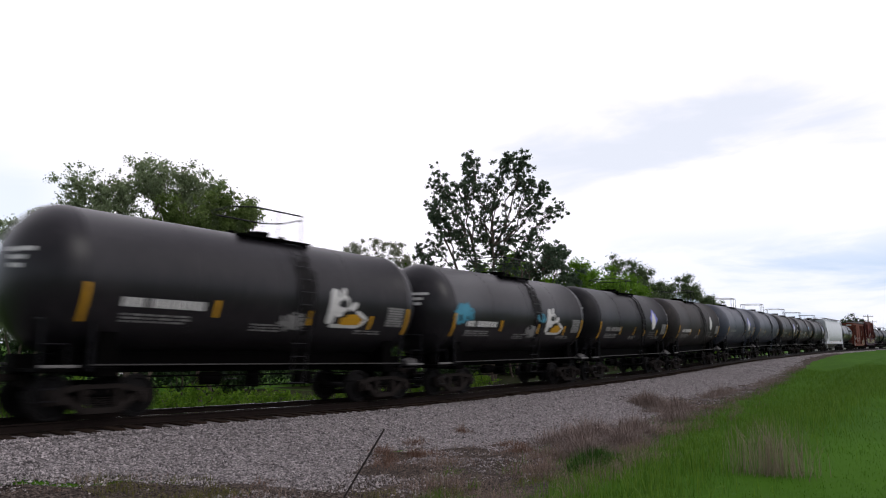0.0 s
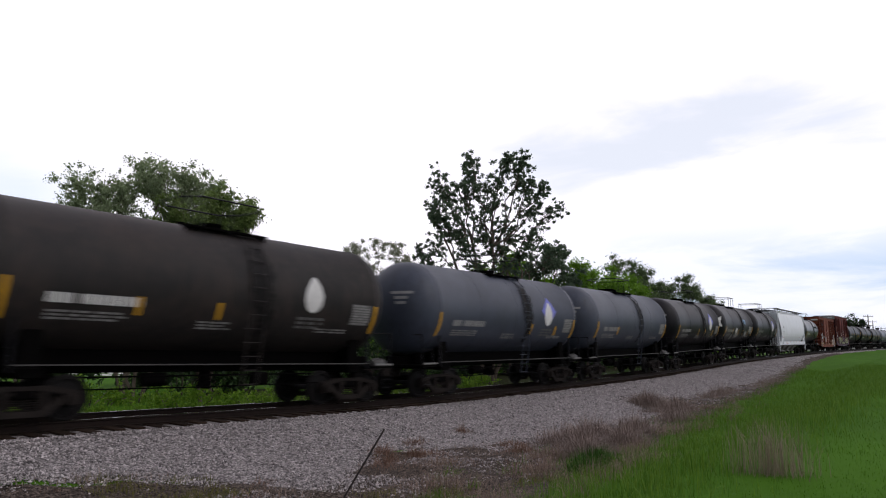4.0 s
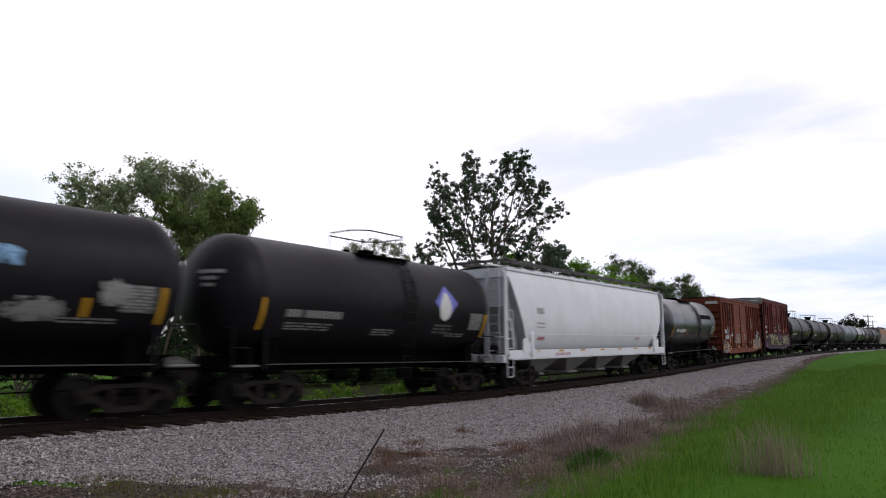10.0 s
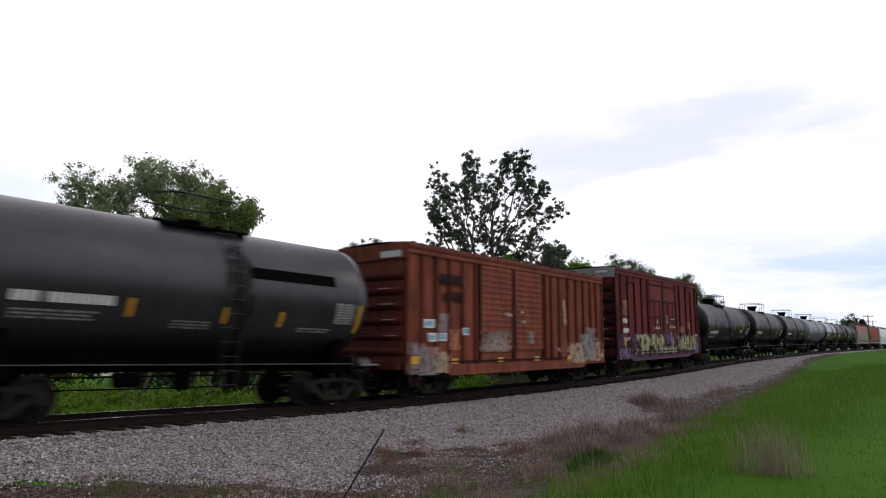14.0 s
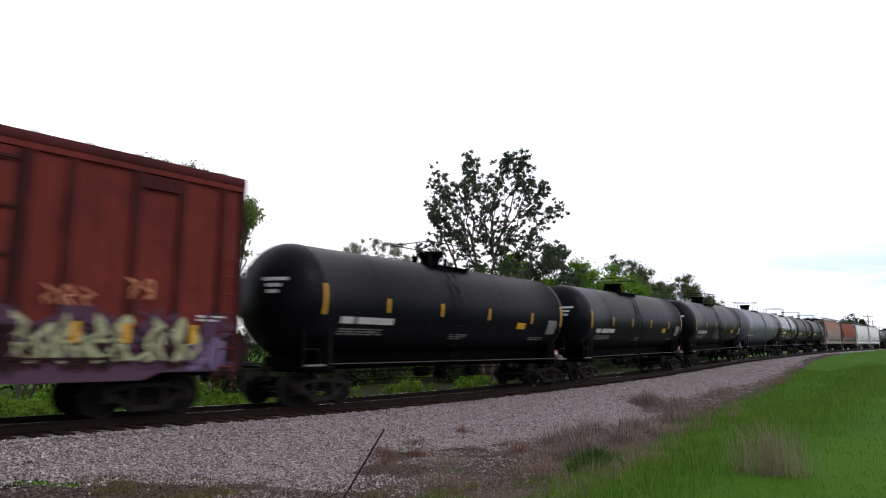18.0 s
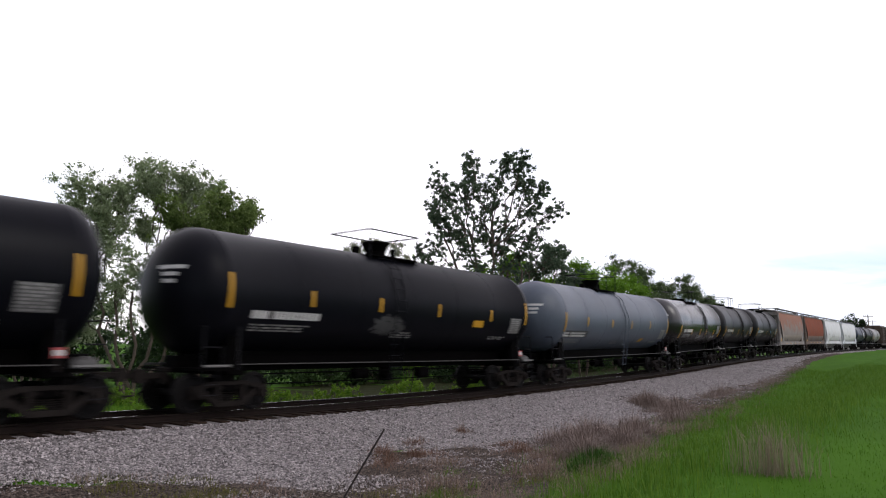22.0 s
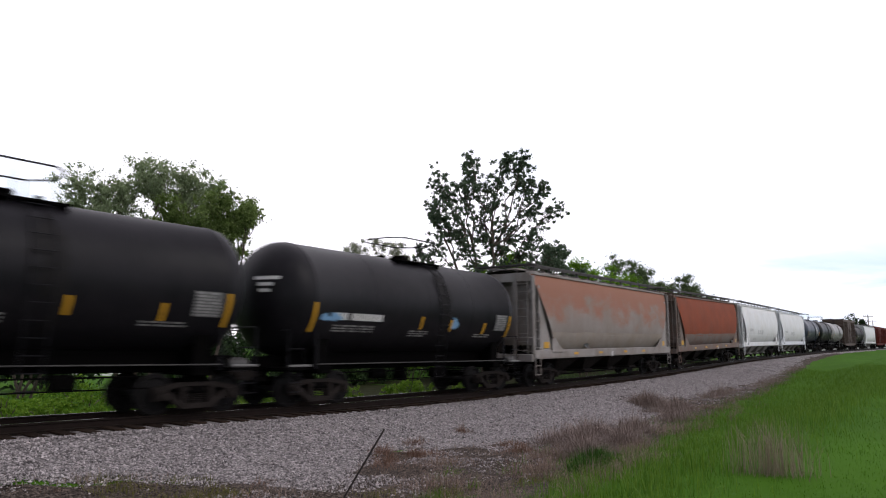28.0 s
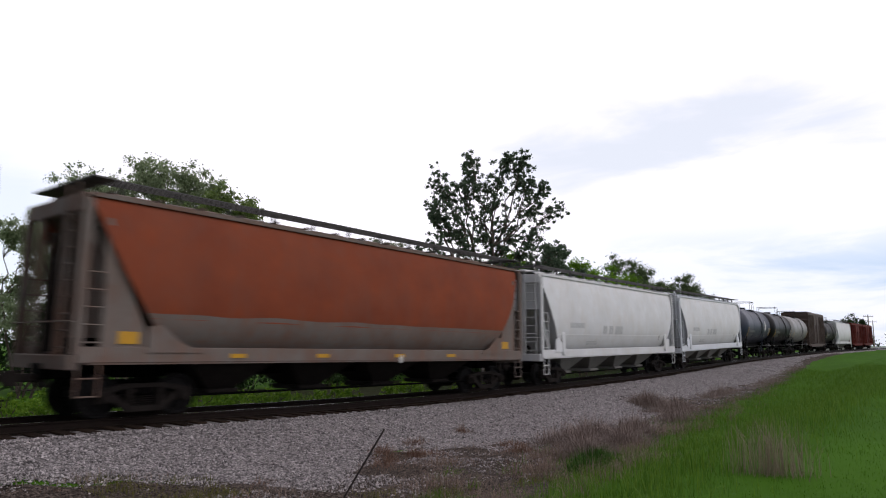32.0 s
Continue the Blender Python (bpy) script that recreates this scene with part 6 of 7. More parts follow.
for x, y, raw, n, seed in ((21.3, 75, [(19.4, 10.3, 1.0), (21.3, 9.7, 1.2), (22.6, 8.9, 1.1), (23.8, 7.6, 1.1), (21.5, 7.4, 1.6), (19.5, 8.2, 1.5), (25.4, 6.6, 1.4), (17.8, 7.2, 1.5), (22.0, 5.6, 2.0)], 15000, 12), (32.0, 90, [(32.0, 9.4, 1.5), (33.5, 8.8, 1.1), (30.1, 8.8, 1.1), (32.3, 7.5, 1.9), (28.6, 7.8, 1.2), (26.6, 7.0, 1.4), (34.8, 7.6, 1.3), (36.6, 6.6, 1.5), (30.2, 6.4, 2.0)], 14000, 13), (44, 110, [(43.9, 9.0, 0.6), (44.2, 8.0, 1.0), (45.5, 7.0, 1.2), (42.5, 7.0, 1.2)], 2500, 14)):
    tree("small_tree", "grey-green tree further along the line", x, y, -0.8, lobes_from(x, -0.8, raw), "midleaf", int(n * 1.4), 0.2, seed, stems=2, girth=0.13, clump=0.85, per_lobe=14)
for x, y, raw, n, seed in ((-49, 78, [(-51, 6.5, 1.6), (-48, 7.2, 1.8), (-46, 5.9, 1.6), (-49, 4.2, 2.2), (-52, 3.6, 1.8), (-46, 3.4, 1.8)], 9000, 17), (-38, 74, [(-40, 6.2, 1.5), (-37.5, 6.8, 1.7), (-36, 5.4, 1.5), (-38, 4.0, 2.0), (-35, 3.2, 1.6)], 8000, 18), (-60, 84, [(-62, 6.2, 1.7), (-58, 6.6, 1.8), (-60, 4.2, 2.2), (-56, 4.0, 1.9)], 8000, 19)):
    tree("small_tree", "leafy tree across the meadow behind the railway", x, y, -0.8, lobes_from(x, -0.8, raw), "midleaf", n, 0.26, seed, stems=2, girth=0.15, clump=0.9, per_lobe=14)
tree("round_tree", "round dark tree far across the fields", 122, 200, 0, [(-2.0, 8.3, 1.6), (0.6, 9.1, 1.8), (3.0, 7.8, 1.3), (-0.5, 6.1, 2.3), (2.0, 5.5, 2.3), (-3, 5.2, 2)], "darkleaf", 8000, 0.4, 15, girth=0.25, clump=0.9, per_lobe=12)


# ---- undergrowth behind the track ----
def bush(name, label, s, aside, width, height, leaf, leaves, size, seed, category="bush"):
    """A low mass of leaves on a few stems, its clumps thrown over an uneven dome."""
    rnd = random.Random(seed)
    at = on_track(s, aside, ground_z(s, aside))
    t = thing(name, Matrix.Translation(at) @ Matrix.Rotation(heading(s), 4, "Z"), label=label, category=category)
    wood, clumps = B(), []
    for k in range(26):
        a = rnd.uniform(0, 6.28)
        rr = rnd.random() ** 0.5
        x, y = width / 2 * rr * math.cos(a), min(width, 3) / 2 * rr * math.sin(a)
        top = height * (1 - 0.55 * rr * rr) * rnd.uniform(0.55, 1.08)
        for f in (0.35, 0.7, 1.0):
            clumps.append((x + rnd.uniform(-0.3, 0.3), y + rnd.uniform(-0.3, 0.3), top * f, height * rnd.uniform(0.12, 0.26)))
        if k % 3 == 0:
            limb(wood, (x * 0.3, y * 0.3, -0.1), (x, y, top * 0.9), 0.03, 0.008, rnd, 0.15, 4, 5)
    part("stems", wood, "bark", t)
    put("foliage", leaf_mesh("foliage", clumps, leaves, size, leaf, seed), t)
    return t


rng = random.Random(77)
kinds = (("darkleaf", "dark green brush along the railway"), ("shadeleaf", "shade-darkened green brush along the railway"), ("weed", "fresh green brush along the railway"))
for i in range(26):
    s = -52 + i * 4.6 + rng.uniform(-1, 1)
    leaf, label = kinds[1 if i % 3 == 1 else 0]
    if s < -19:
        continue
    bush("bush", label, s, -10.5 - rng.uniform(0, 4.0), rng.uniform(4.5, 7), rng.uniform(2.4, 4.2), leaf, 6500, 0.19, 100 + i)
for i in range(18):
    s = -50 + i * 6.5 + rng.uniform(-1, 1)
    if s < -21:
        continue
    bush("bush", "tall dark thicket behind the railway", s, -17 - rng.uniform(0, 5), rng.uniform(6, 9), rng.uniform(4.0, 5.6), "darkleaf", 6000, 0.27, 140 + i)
for i, s in enumerate(range(2, 86, 5)):
    leaf, label = (("limeleaf", "tall light green brush behind the train"), ("midleaf", "tall grey-green brush behind the train"), ("midleaf", "tall grey-green brush behind the train"))[i % 3]
    bush("bush", label, s + rng.uniform(-1, 1), -13 - rng.uniform(0, 2.5), rng.uniform(6, 8), rng.uniform(5.6, 6.6) + (0.6 if s < 20 else 0) + s * 0.012, leaf, 5200, 0.2, 170 + i)
for s, aside, w, hgt, k in ((-20.6, -5.4, 3.2, 1.2, 3), (-24.5, -9.5, 3.0, 0.7, 11), (-27.0, -8.2, 2.6, 0.5, 12), (-21.0, -11.5, 3.6, 1.1, 13), (-30.0, -11.0, 4.0, 0.8, 14), (-24.0, -6.2, 2.2, 0.7, 4), (-17.0, -6.0, 2.6, 1.0, 5), (-13.5, -5.6, 2.0, 0.8, 6), (-9.0, -5.4, 2.4, 0.9, 7), (-28.5, -6.6, 3.0, 0.6, 8), (-3.0, -5.6, 2.4, 0.9, 9), (-33.0, -6.8, 3.2, 0.7, 10)):
    bush("weed_clump", "bright green weeds at the foot of the ballast", s, aside, w, hgt, "weed", 2600, 0.11, 200 + k, "weeds")


# ---- grasses ----
def blades(name, spots, length, width, material, seed, lean=0.5, droop=0.25):
    """Grass blades: two joined tapering quads each. spots: rows of x, y, z, scale."""
    rnd = np.random.RandomState(seed)
    P = np.array(spots)
    n = len(P)
    a = rnd.uniform(0, 6.283, n)
    out = np.stack([np.cos(a), np.sin(a), np.zeros(n)], 1)
    side = np.stack([-np.sin(a + rnd.uniform(-1, 1, n)), np.cos(a), np.zeros(n)], 1) * width * 0.5 * P[:, 3:4]
    L = (length * P[:, 3] * rnd.uniform(0.55, 1.3, n))[:, None]
    tilt = (lean * np.abs(rnd.normal(0, 0.6, n)))[:, None]
    up = np.array([[0, 0, 1.0]])
    base = P[:, :3]
    mid = base + (up + out * tilt * 0.5) * L * 0.55
    tip = base + (up * (1 - droop * tilt) + out * tilt) * L
    V = np.stack([base - side, base + side, mid + side * 0.7, mid - side * 0.7, tip], 1).reshape(-1, 3)
    k = np.arange(n)[:, None] * 5
    quads = (k + np.array([[0, 1, 2, 3]])).tolist()
    tris = (k + np.array([[3, 2, 4]])).tolist()
    return raw_mesh(name, V.tolist(), quads + tris, material)


def scatter(count, s0, s1, a0, a1, seed, keep=None, tight=1.0):
    """Spots on the ground in a stretch beside the track; keep(s, a, x, y) thins them out."""
    rnd = random.Random(seed)
    spots = []
    for _ in range(count):
        s = s0 + (s1 - s0) * rnd.random() ** tight
        a = rnd.uniform(a0, a1)
        p = on_track(s, a)
        k = keep(s, a, p.x, p.y) if keep else 1.0
        if rnd.random() < k:
            spots.append((p.x, p.y, ground_z(s, a) - 0.02, 0.6 + 0.4 * k))
    return spots


def strip(name, material, label, category, s0, s1, inner, outer, lift, step=0.5, n=10, seed=0.0):
    """A patch of soil that lies on the ground and dips under it at its rim."""
    verts, faces = [], []
    rows = int((s1 - s0) / step) + 1
    for i in range(rows):
        s = s0 + step * i
        a0, a1 = inner(s), outer(s)
        for j in range(n):
            a = a0 + (a1 - a0) * j / (n - 1)
            p = on_track(s, a)
            edge = j in (0, n - 1) or i in (0, rows - 1)
            z = ground_z(s, a) + (-0.12 if edge else lift + 0.05 * lumps(p.x, p.y, 1.6, 3.1) + 0.06 * lumps(p.x, p.y, 0.45, seed))
            verts.append((p.x, p.y, z))
    for i in range(rows - 1):
        for j in range(n - 1):
            k = i * n + j
            faces.append((k, k + n, k + n + 1, k + 1))
    tagged(new(name, raw_mesh(name, verts, faces, material, flat=False)), label=label, category=category, kind="structure")


def ditch_out(s):
    reach = np.interp(s, (-40, -25, -22, -16, -12, -6, 0, 11, 26, 44, 84), (12.5, 11.4, 9.7, 9.1, 8.3, 7.8, 7.4, 6.7, 5.7, 4.7, 3.5))
    return float(reach) + 0.5 * noise.noise(Vector((s / 2.0, 8.8, 0)))


strip("ditch_soil", "dirt", "bare brown soil and litter in the railway ditch", "soil", -40, 84, lambda s: bed_edge(s) - 0.5, ditch_out, 0.03, seed=4.0)

# dark strip behind the track: undergrowth shade put into the soil colour
strip("verge_soil", "shadesoil", "soil under the brush, darkened for shade", "soil", -15, 90, lambda s: -16.0, lambda s: -4.0 + 0.5 * noise.noise(Vector((s / 2.2, 2.8, 0))), 0.03, step=1.0, seed=6.0)


def dry_patches(s, a, x, y):
    d = a - bed_edge(s)
    if d < -0.25:
        return 0.0
    k = 0.5 + 0.9 * lumps(x, y, 1.5, 11.0) + 0.35 * lumps(x, y, 0.5, 12.0)
    return max(0.0, min(1.0, k * (1 - ease(ditch_out(s) - 0.6, ditch_out(s) + 0.7, a))))


def tufts(count, per, s0, s1, seed, keep, spread=0.16):
    """Spots in tufts, so that the growth is uneven."""
    rnd = random.Random(seed)
    spots = []
    for x, y, z, k in scatter(count, s0, s1, 3.2, 10, seed, keep):
        size = rnd.uniform(0.6, 1.3)
        for _ in range(int(per * rnd.uniform(0.4, 1.5))):
            spots.append((x + rnd.gauss(0, spread) * size, y + rnd.gauss(0, spread) * size, z, size * k))
    return spots


tagged(new("dead_grass", blades("dead_grass", scatter(40000, -34, 22, 3.2, 11.5, 3, dry_patches) + tufts(600, 50, -34, 20, 23, dry_patches, 0.2), 0.17, 0.011, "straw", 3, 1.9)), label="brown dead grass in the ditch", category="grass", kind="stuff")
tagged(new("dry_weeds", blades("dry_weeds", tufts(420, 40, -34, 16, 29, lambda s, a, x, y: dry_patches(s, a, x, y) * max(0, 0.25 + lumps(x, y, 1.2, 5.0) * 1.8), 0.13), 0.2, 0.016, "seedhead", 5, 1.4)), label="reddish-brown dry weeds in the ditch", category="weeds", kind="stuff")


def tall_green(s, a, x, y):
    k = ease(ditch_out(s) - 1.6, ditch_out(s) + 0.3, a) * (0.75 + 0.5 * lumps(x, y, 1.0, 21.0))
    pocket = ease(1.0, 0.4, math.hypot((x - 3.0) / 1.1, (y - 14.0) / 1.3))
    return max(0.0, min(1.0, k * (1 - ease(12.6, 14.2, a)) + pocket))


tagged(new("tall_grass", blades("tall_grass", scatter(80000, -30, 30, 4.6, 14.2, 7, tall_green, 1.3), 0.30, 0.011, "blade", 7, 0.8)), label="long bright green grass on the bank", category="grass", kind="stuff")
tagged(new("mown_grass", blades("mown_grass", scatter(110000, -31, 70, 9.0, 15.6, 9, lambda s, a, x, y: 0.9, 1.8), 0.06, 0.010, "meadow", 9, 1.5)), label="short green mown grass", category="grass", kind="stuff")
tagged(new("yellow_weeds", blades("yellow_weeds", scatter(3600, -27.9, -25.9, 3.7, 6.0, 31, lambda s, a, x, y: max(0, min(1, (a - bed_edge(s)) * 1.5 + 0.2 + lumps(x, y, 0.6, 3.0)))), 0.15, 0.013, "yellowweed", 31, 0.9)), label="low yellow-green weeds at the ballast foot", category="weeds", kind="stuff")
DRY = (-23.4, 13.36)
# the pale standing clump of last year's stalks on the bank
tagged(new("dry_clump", blades("dry_clump", [(*on_track(s, a)[:2], ground_z(s, a) - 0.02, 1.0) for s, a in [(DRY[0] + rng.gauss(0, 0.16), DRY[1] + rng.gauss(0, 0.24)) for _ in range(330)]], 0.66, 0.007, "palestraw", 15, 0.5)), label="pale clump of standing dry stalks", category="grass", kind="stuff")
tagged(new("track_weeds", blades("track_weeds", scatter(20000, -18, 60, -8.5, -4.6, 13, lambda s, a, x, y: max(0.0, 0.12 + 1.5 * lumps(x, y, 2.6, 2.0))), 0.42, 0.022, "shadeleaf", 13, 0.9)), label="shade-darkened green weeds behind the track", category="weeds", kind="stuff")
tagged(new("verge_grass", blades("verge_grass", scatter(42000, -46, -12, -16, -3.6, 17, lambda s, a, x, y: max(0.0, 0.6 + 0.6 * lumps(x, y, 1.8, 6.0))), 0.26, 0.016, "weed", 17, 0.9)), label="lush bright green grass behind the track", category="grass", kind="stuff")


def brush_patch(name, label, material, spots, height, width, seed, lean=1.3):
    """A tangle of dead stalks round several middles: rows of s, aside, spread along, spread across, count."""
    rnd = random.Random(seed)
    where = []
    for s, a, ds, da, count in spots:
        for _ in range(count):
            ss, aa = s + rnd.gauss(0, ds), a + rnd.gauss(0, da)
            p = on_track(ss, aa)
            where.append((p.x, p.y, ground_z(ss, aa) - 0.02, max(0.25, 1.1 - 0.5 * math.hypot((ss - s) / ds, (aa - a) / da)) * rnd.uniform(0.6, 1.2)))
    tagged(new(name, blades(name, where, height, width, material, seed, lean)), label=label, category="weeds", kind="stuff")


brush_patch("dead_brush", "grey-brown tangle of dead weeds by the ballast", "deadbrush", [(-5.6, 4.8, 0.8, 0.6, 4200), (-7.2, 6.4, 1.0, 0.6, 3200), (-14.2, 7.6, 0.8, 0.5, 2600), (-15.7, 7.0, 0.8, 0.5, 3200), (-17.5, 7.0, 0.7, 0.5, 1600), (-10.5, 7.4, 1.3, 0.4, 1600), (-19.0, 8.4, 0.6, 0.5, 2400), (-16.6, 8.3, 0.7, 0.4, 2600), (-17.6, 7.6, 0.5, 0.4, 2200), (2.0, 5.6, 3.0, 0.4, 1500), (12.0, 6.0, 5.0, 0.4, 1500), (26.0, 5.3, 6.0, 0.3, 1200)], 0.66, 0.013, 41, 1.7)
brush_patch("dead_brush", "pale brown flattened dead weeds in the ditch", "straw", [(-19.4, 7.9, 0.8, 0.5, 2400), (-21.2, 8.6, 0.8, 0.5, 2200), (-20.6, 10.3, 0.7, 0.45, 2200), (-17.5, 9.0, 1.0, 0.5, 2000), (-23.5, 8.0, 0.9, 0.7, 1800), (-24.5, 9.6, 0.9, 0.6, 1200), (-13.0, 8.4, 1.2, 0.4, 1300), (-21.8, 6.6, 0.8, 0.4, 900)], 0.36, 0.009, 42, 2.2)
rng = random.Random(9)
fringe = []
for i in range(30):
    s = -25.2 + 0.9 * i
    fringe.append((s + rng.uniform(-0.5, 0.5), ditch_out(s) + rng.uniform(-0.5, 0.9), rng.uniform(0.15, 0.4), rng.uniform(0.12, 0.3), rng.randint(60, 260)))
brush_patch("dry_grass", "dry straw-coloured grass along the green bank", "straw", fringe, 0.42, 0.008, 44, 1.2)
brush_patch("grass_tuft", "green grass tufts growing in the ditch litter", "blade", [(s - 0.6, a - rng.uniform(0.6, 1.8), d1, d2, n // 2) for s, a, d1, d2, n in fringe[1:20]] + [(-20.0, 9.2, 0.5, 0.35, 200), (-22.5, 7.4, 0.5, 0.3, 200), (-24.2, 8.6, 0.5, 0.4, 420)], 0.3, 0.011, 45, 1.1)
brush_patch("ditch_weeds", "low olive and yellow-green weeds in the ditch litter", "yellowweed", [(-23.7, 8.4, 0.8, 0.5, 1500), (-22.3, 9.0, 0.8, 0.4, 1300), (-24.6, 7.6, 0.6, 0.4, 700), (-21.6, 9.9, 0.5, 0.4, 900), (-18.6, 8.0, 0.5, 0.3, 300)], 0.17, 0.014, 47, 1.4)
brush_patch("dark_weeds", "dense dark green weeds in the ditch", "darkweed", [(-19.8, 9.1, 0.55, 0.4, 3000), (-20.8, 9.3, 0.4, 0.3, 900)], 0.42, 0.02, 46, 1.1)
brush_patch("red_weeds", "low reddish-brown weeds on the gravel", "seedhead", [(-21.7, 4.9, 0.3, 0.3, 700), (-20.3, 4.6, 0.4, 0.15, 400), (-17.9, 4.2, 0.25, 0.15, 260), (-20.9, 5.6, 0.5, 0.3, 350), (-22.8, 6.0, 0.4, 0.4, 300), (-18.6, 6.2, 0.5, 0.3, 500), (-21.2, 5.4, 0.3, 0.25, 900), (-22.2, 5.5, 0.3, 0.3, 700), (-19.2, 6.9, 0.35, 0.3, 900)], 0.3, 0.013, 43, 1.5)


# ---- loose stones on the ballast ----
def stones(count, s0, s1, base, seed, tight=1.0, spill=0.22):
    rnd = np.random.RandomState(seed)
    verts, faces = [], []
    unit = np.array([(1, 0, 0), (-1, 0, 0), (0, 1, 0), (0, -1, 0), (0, 0, 1), (0, 0, -1)], float)
    tri = np.array([(0, 2, 4), (2, 1, 4), (1, 3, 4), (3, 0, 4), (2, 0, 5), (1, 2, 5), (3, 1, 5), (0, 3, 5)])
    for i in range(count):
        s = s0 + (s1 - s0) * rnd.rand() ** tight
        edge = bed_edge(s)
        a = 1.58 + (edge + 0.2 - 1.58) * rnd.rand() ** 0.9
        if rnd.rand() < spill:
            a = edge + min(3.8, rnd.exponential(1.2 if spill < 0.5 else 1.6))
            if a > ditch_out(s) - 0.8:
                a = edge + (ditch_out(s) - 0.8 - edge) * rnd.rand()
        p = on_track(s, a)
        z = grade(s) - 0.205 if a < 2.0 else ground_z(s, a) + 0.035 + 0.03 * lumps(p.x, p.y, 0.5, 2.2) + 0.05 * lumps(p.x, p.y, 1.7, 5.0)
        size = base * (0.6 + 1.0 * rnd.rand() ** 4)
        v = unit * size * rnd.uniform(0.55, 1.25, 3) + rnd.uniform(-0.3, 0.3, (6, 3)) * size
        c, sn = math.cos(i), math.sin(i)
        v = np.stack([v[:, 0] * c - v[:, 1] * sn, v[:, 0] * sn + v[:, 1] * c, v[:, 2] * 0.8], 1)
        verts.append(v + np.array([p.x, p.y, z + size * 0.2]))
        faces.append(tri + 6 * i)
    return raw_mesh("ballast_stones", np.concatenate(verts).tolist(), np.concatenate(faces).tolist(), "stone")


tagged(new("ballast_stones", stones(105000, -36, 40, 0.024, 5, 1.7)), label="loose grey crushed stones on the shoulder", category="stones", kind="stuff")
tagged(new("scattered_stones", stones(15000, -27, -11, 0.021, 6, 1.0, 1.0)), label="stray crushed stones on the ditch soil", category="stones", kind="stuff")

# ---- single things ----
post = thing("marker_stake", Matrix.Translation((-1.55, 11.05, -0.80)), label="thin dark iron stake leaning in the ditch", category="stake")
bm = B()
rod(bm, (-0.09, 0, -0.1), (0.625, -0.02, 1.11), 0.015, seg=8)
part("rod", bm, "iron", post)
bm = B()
rod(bm, (-0.015, 0, 0.02), (0.0, 0, 0.05), 0.02, seg=8)
part("collar", bm, "iron", post)

pole = thing("utility_pole", Matrix.Translation((110.4, 175, -0.3)), label="wooden utility pole with a crossarm", category="utility pole")
part("mast", rod(B(), (0, 0, 0), (0, 0, 9.9), 0.17, 0.12, seg=10), "polewood", pole)
part("crossarm", box(B(), 0, 0, 9.45, 2.6, 0.12, 0.14), "polewood", pole)
for dx in (-1.15, -0.6, 0.6, 1.15):
    part("insulator", rod(B(), (dx, 0, 9.5), (dx, 0, 9.75), 0.06, 0.04, seg=8), "galvanised", pole)
for x0, y0 in ((137.0, 215.0), (165.0, 262.0)):
    copy_thing(pole, Matrix.Translation((x0, y0, -0.3)))

# a pale house and a gravel lane beyond the meadow behind the railway
house = thing("house", Matrix.Translation((-104, 180, -0.8)) @ Matrix.Rotation(radians(24), 4, "Z"), label="low white house far across the meadow", category="house")
part("wall", box(B(), 0, 0, 1.5, 11, 7, 3.0), "concrete", house)
bm = B()
plate(bm, [(-5.9, 2.9), (5.9, 2.9), (5.9, 3.05), (0.0, 3.1), (-5.9, 3.05)], -3.9, 3.9)
sheet(bm, [[(-5.9, -4.0, 2.95), (5.9, -4.0, 2.95)], [(-5.9, 0, 5.1), (5.9, 0, 5.1)], [(-5.9, 4.0, 2.95), (5.9, 4.0, 2.95)]])
for x in (-5.5, 5.5):
    sheet(bm, [[(x, -3.9, 3.0), (x, 3.9, 3.0)], [(x, 0, 5.0), (x, 0, 5.0)]])
part("roof", bm, "walkway", house, "grey shingled roof")
for x in (-3.6, -0.4, 3.4):
    part("window", box(B(), x, -3.52, 1.7, 1.2, 0.06, 1.1, bevel=0.02), "under", house)
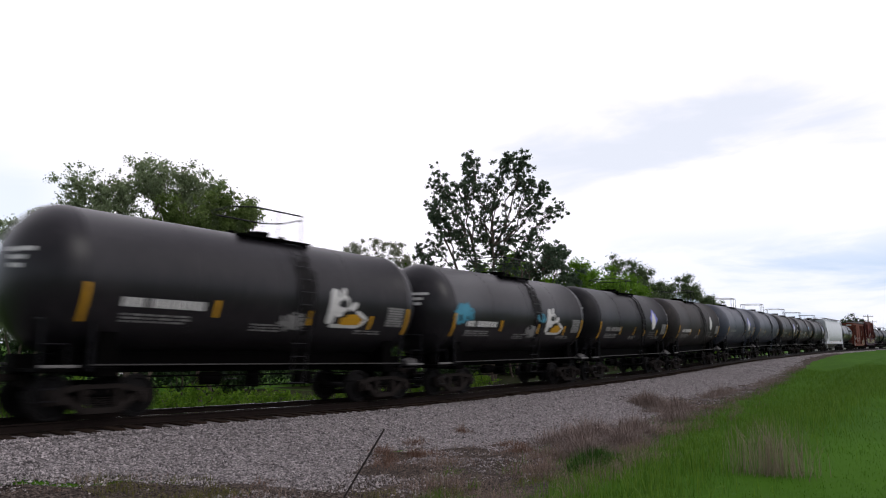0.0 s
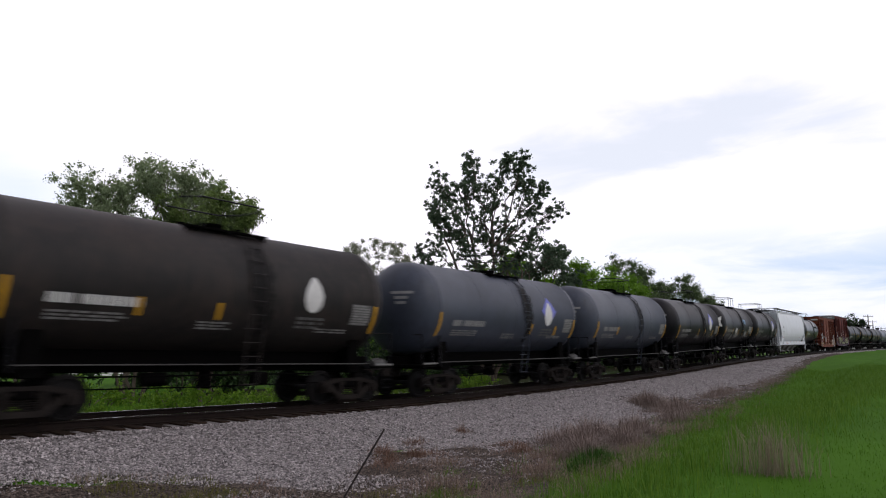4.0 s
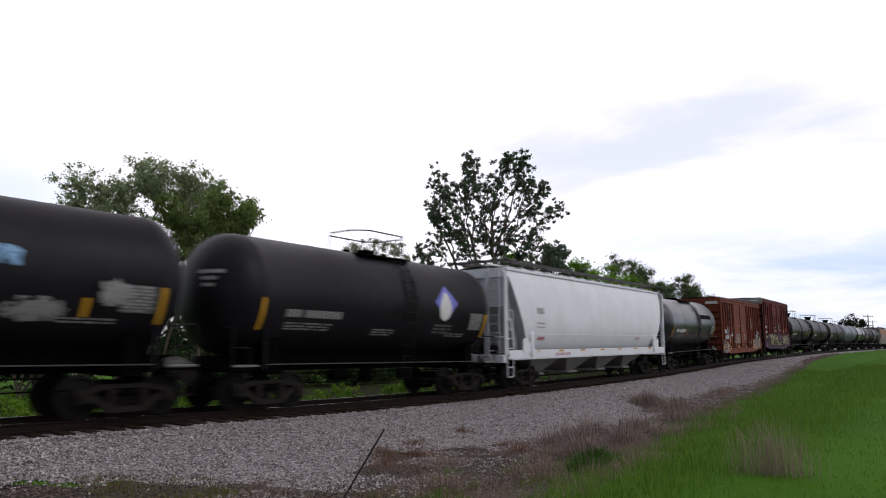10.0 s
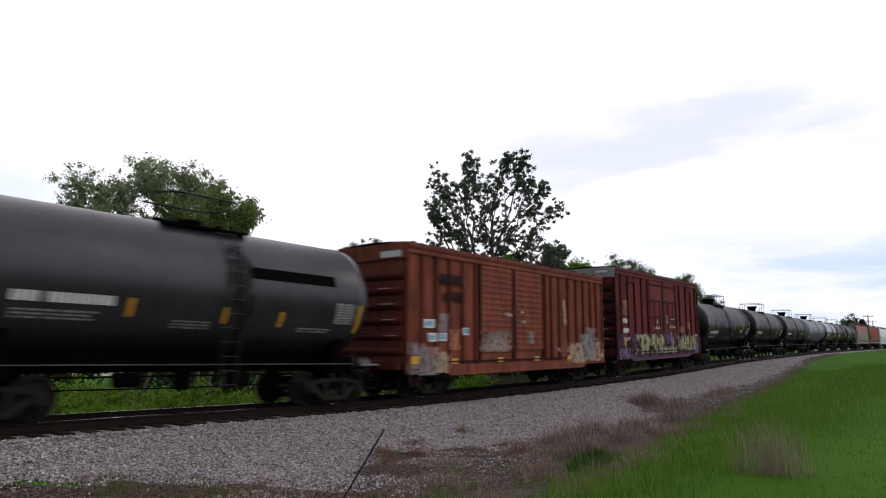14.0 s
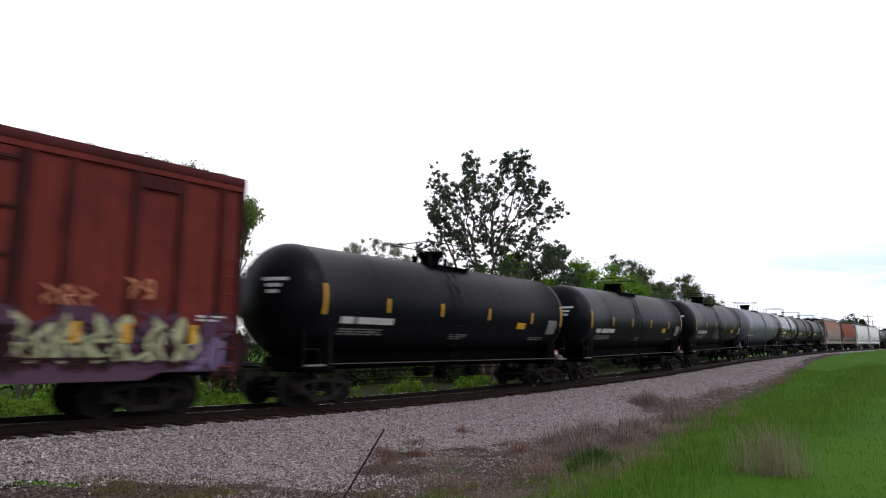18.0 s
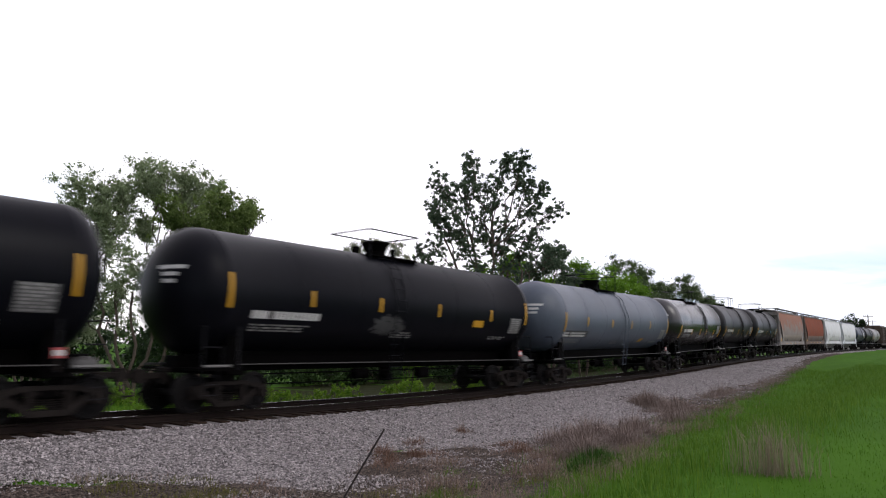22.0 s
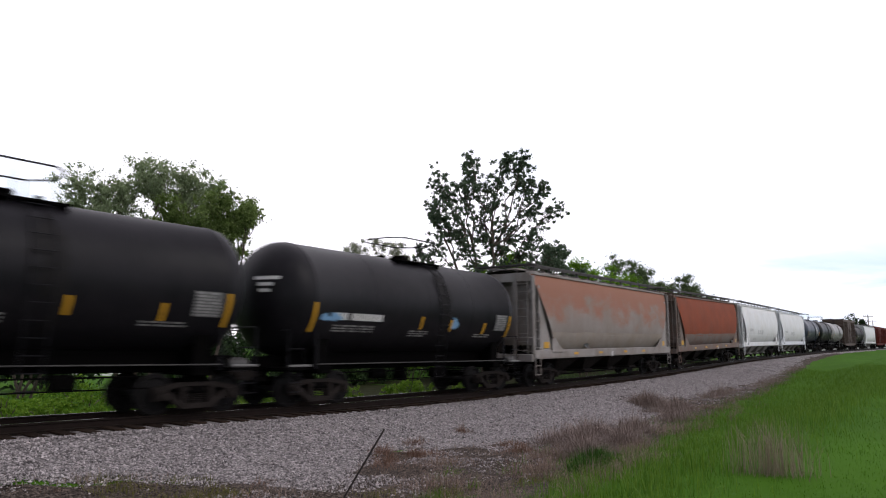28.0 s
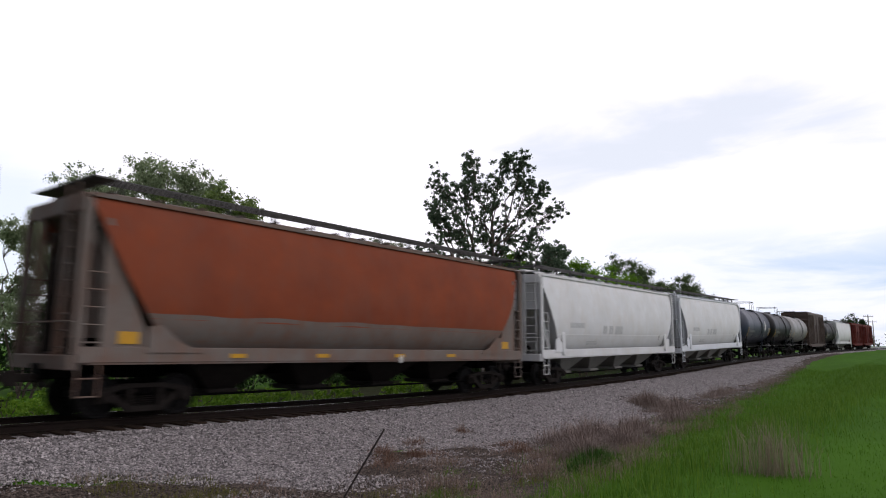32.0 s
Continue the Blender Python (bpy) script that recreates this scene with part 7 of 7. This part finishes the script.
part("door", box(B(), 1.5, -3.52, 1.05, 0.95, 0.06, 2.1, bevel=0.02), "boxbrown", house)
lane = box(B(), -36, 53.5, -0.83, 34, 5.0, 0.14, bevel=0.05)
tagged(new("gravel_lane", mesh_of("gravel_lane", lane, "concrete")), label="pale gravel lane across the meadow", category="lane", kind="structure")

# far woods on the horizon
rnd = np.random.RandomState(8)
far = []
for i in range(420):
    x = -420 + 2.6 * i + rnd.uniform(-2, 2)
    y = 430 + rnd.uniform(-25, 25) - 0.12 * max(0, x)
    hgt = 7 + 3.0 * noise.noise(Vector((x / 40, 0, 3))) + rnd.uniform(-1, 1.4)
    for k in range(3):
        far.append((x + rnd.uniform(-2, 2), y, hgt * (0.3 + 0.3 * k), 2.6))
tagged(new("far_woods", leaf_mesh("far_woods", far, 16000, 1.5, "darkleaf", 8, 0.8)), label="dark tree line on the horizon", category="woods", kind="stuff")
road = box(B(), 150, 212, 0.55, 70, 5, 1.3, bevel=0.1)
tagged(new("far_road", mesh_of("far_road", road, "concrete")), label="pale concrete road bank beyond the fields", category="road", kind="structure")


# ---- what moves ----
def motions():
    times = [i * 0.5 for i in range(65)]
    start = {}
    for car, centre, half in cars:
        rows = []
        for t in times:
            s = centre - travelled(t)
            a, b = on_track(s - half, 0, grade(s - half)), on_track(s + half, 0, grade(s + half))
            rise = math.asin((b.z - a.z) / (b - a).length)
            rows.append((t, Matrix.Translation((a + b) / 2) @ Matrix.Rotation(math.atan2(b.y - a.y, b.x - a.x), 4, "Z") @ Matrix.Rotation(-rise, 4, "Y")))
        walk(car, rows)
        start[car.name] = centre
    for wheel, dx, car in moving_wheels:
        # turning while it rolls past the viewer's stretch of track
        near = [i / 15 for i in range(481) if -40 < start[car.name] - travelled(i / 15) < 34]
        if not near:
            continue
        rows = []
        for t in sorted({0.0, 32.0, *near}):
            tt = min(max(t, near[0]), near[-1])
            rows.append((t, pose(dx, 0, WHEEL_R, 0, -math.degrees(travelled(tt) / WHEEL_R), 0)))
        walk(wheel, rows)


motions()
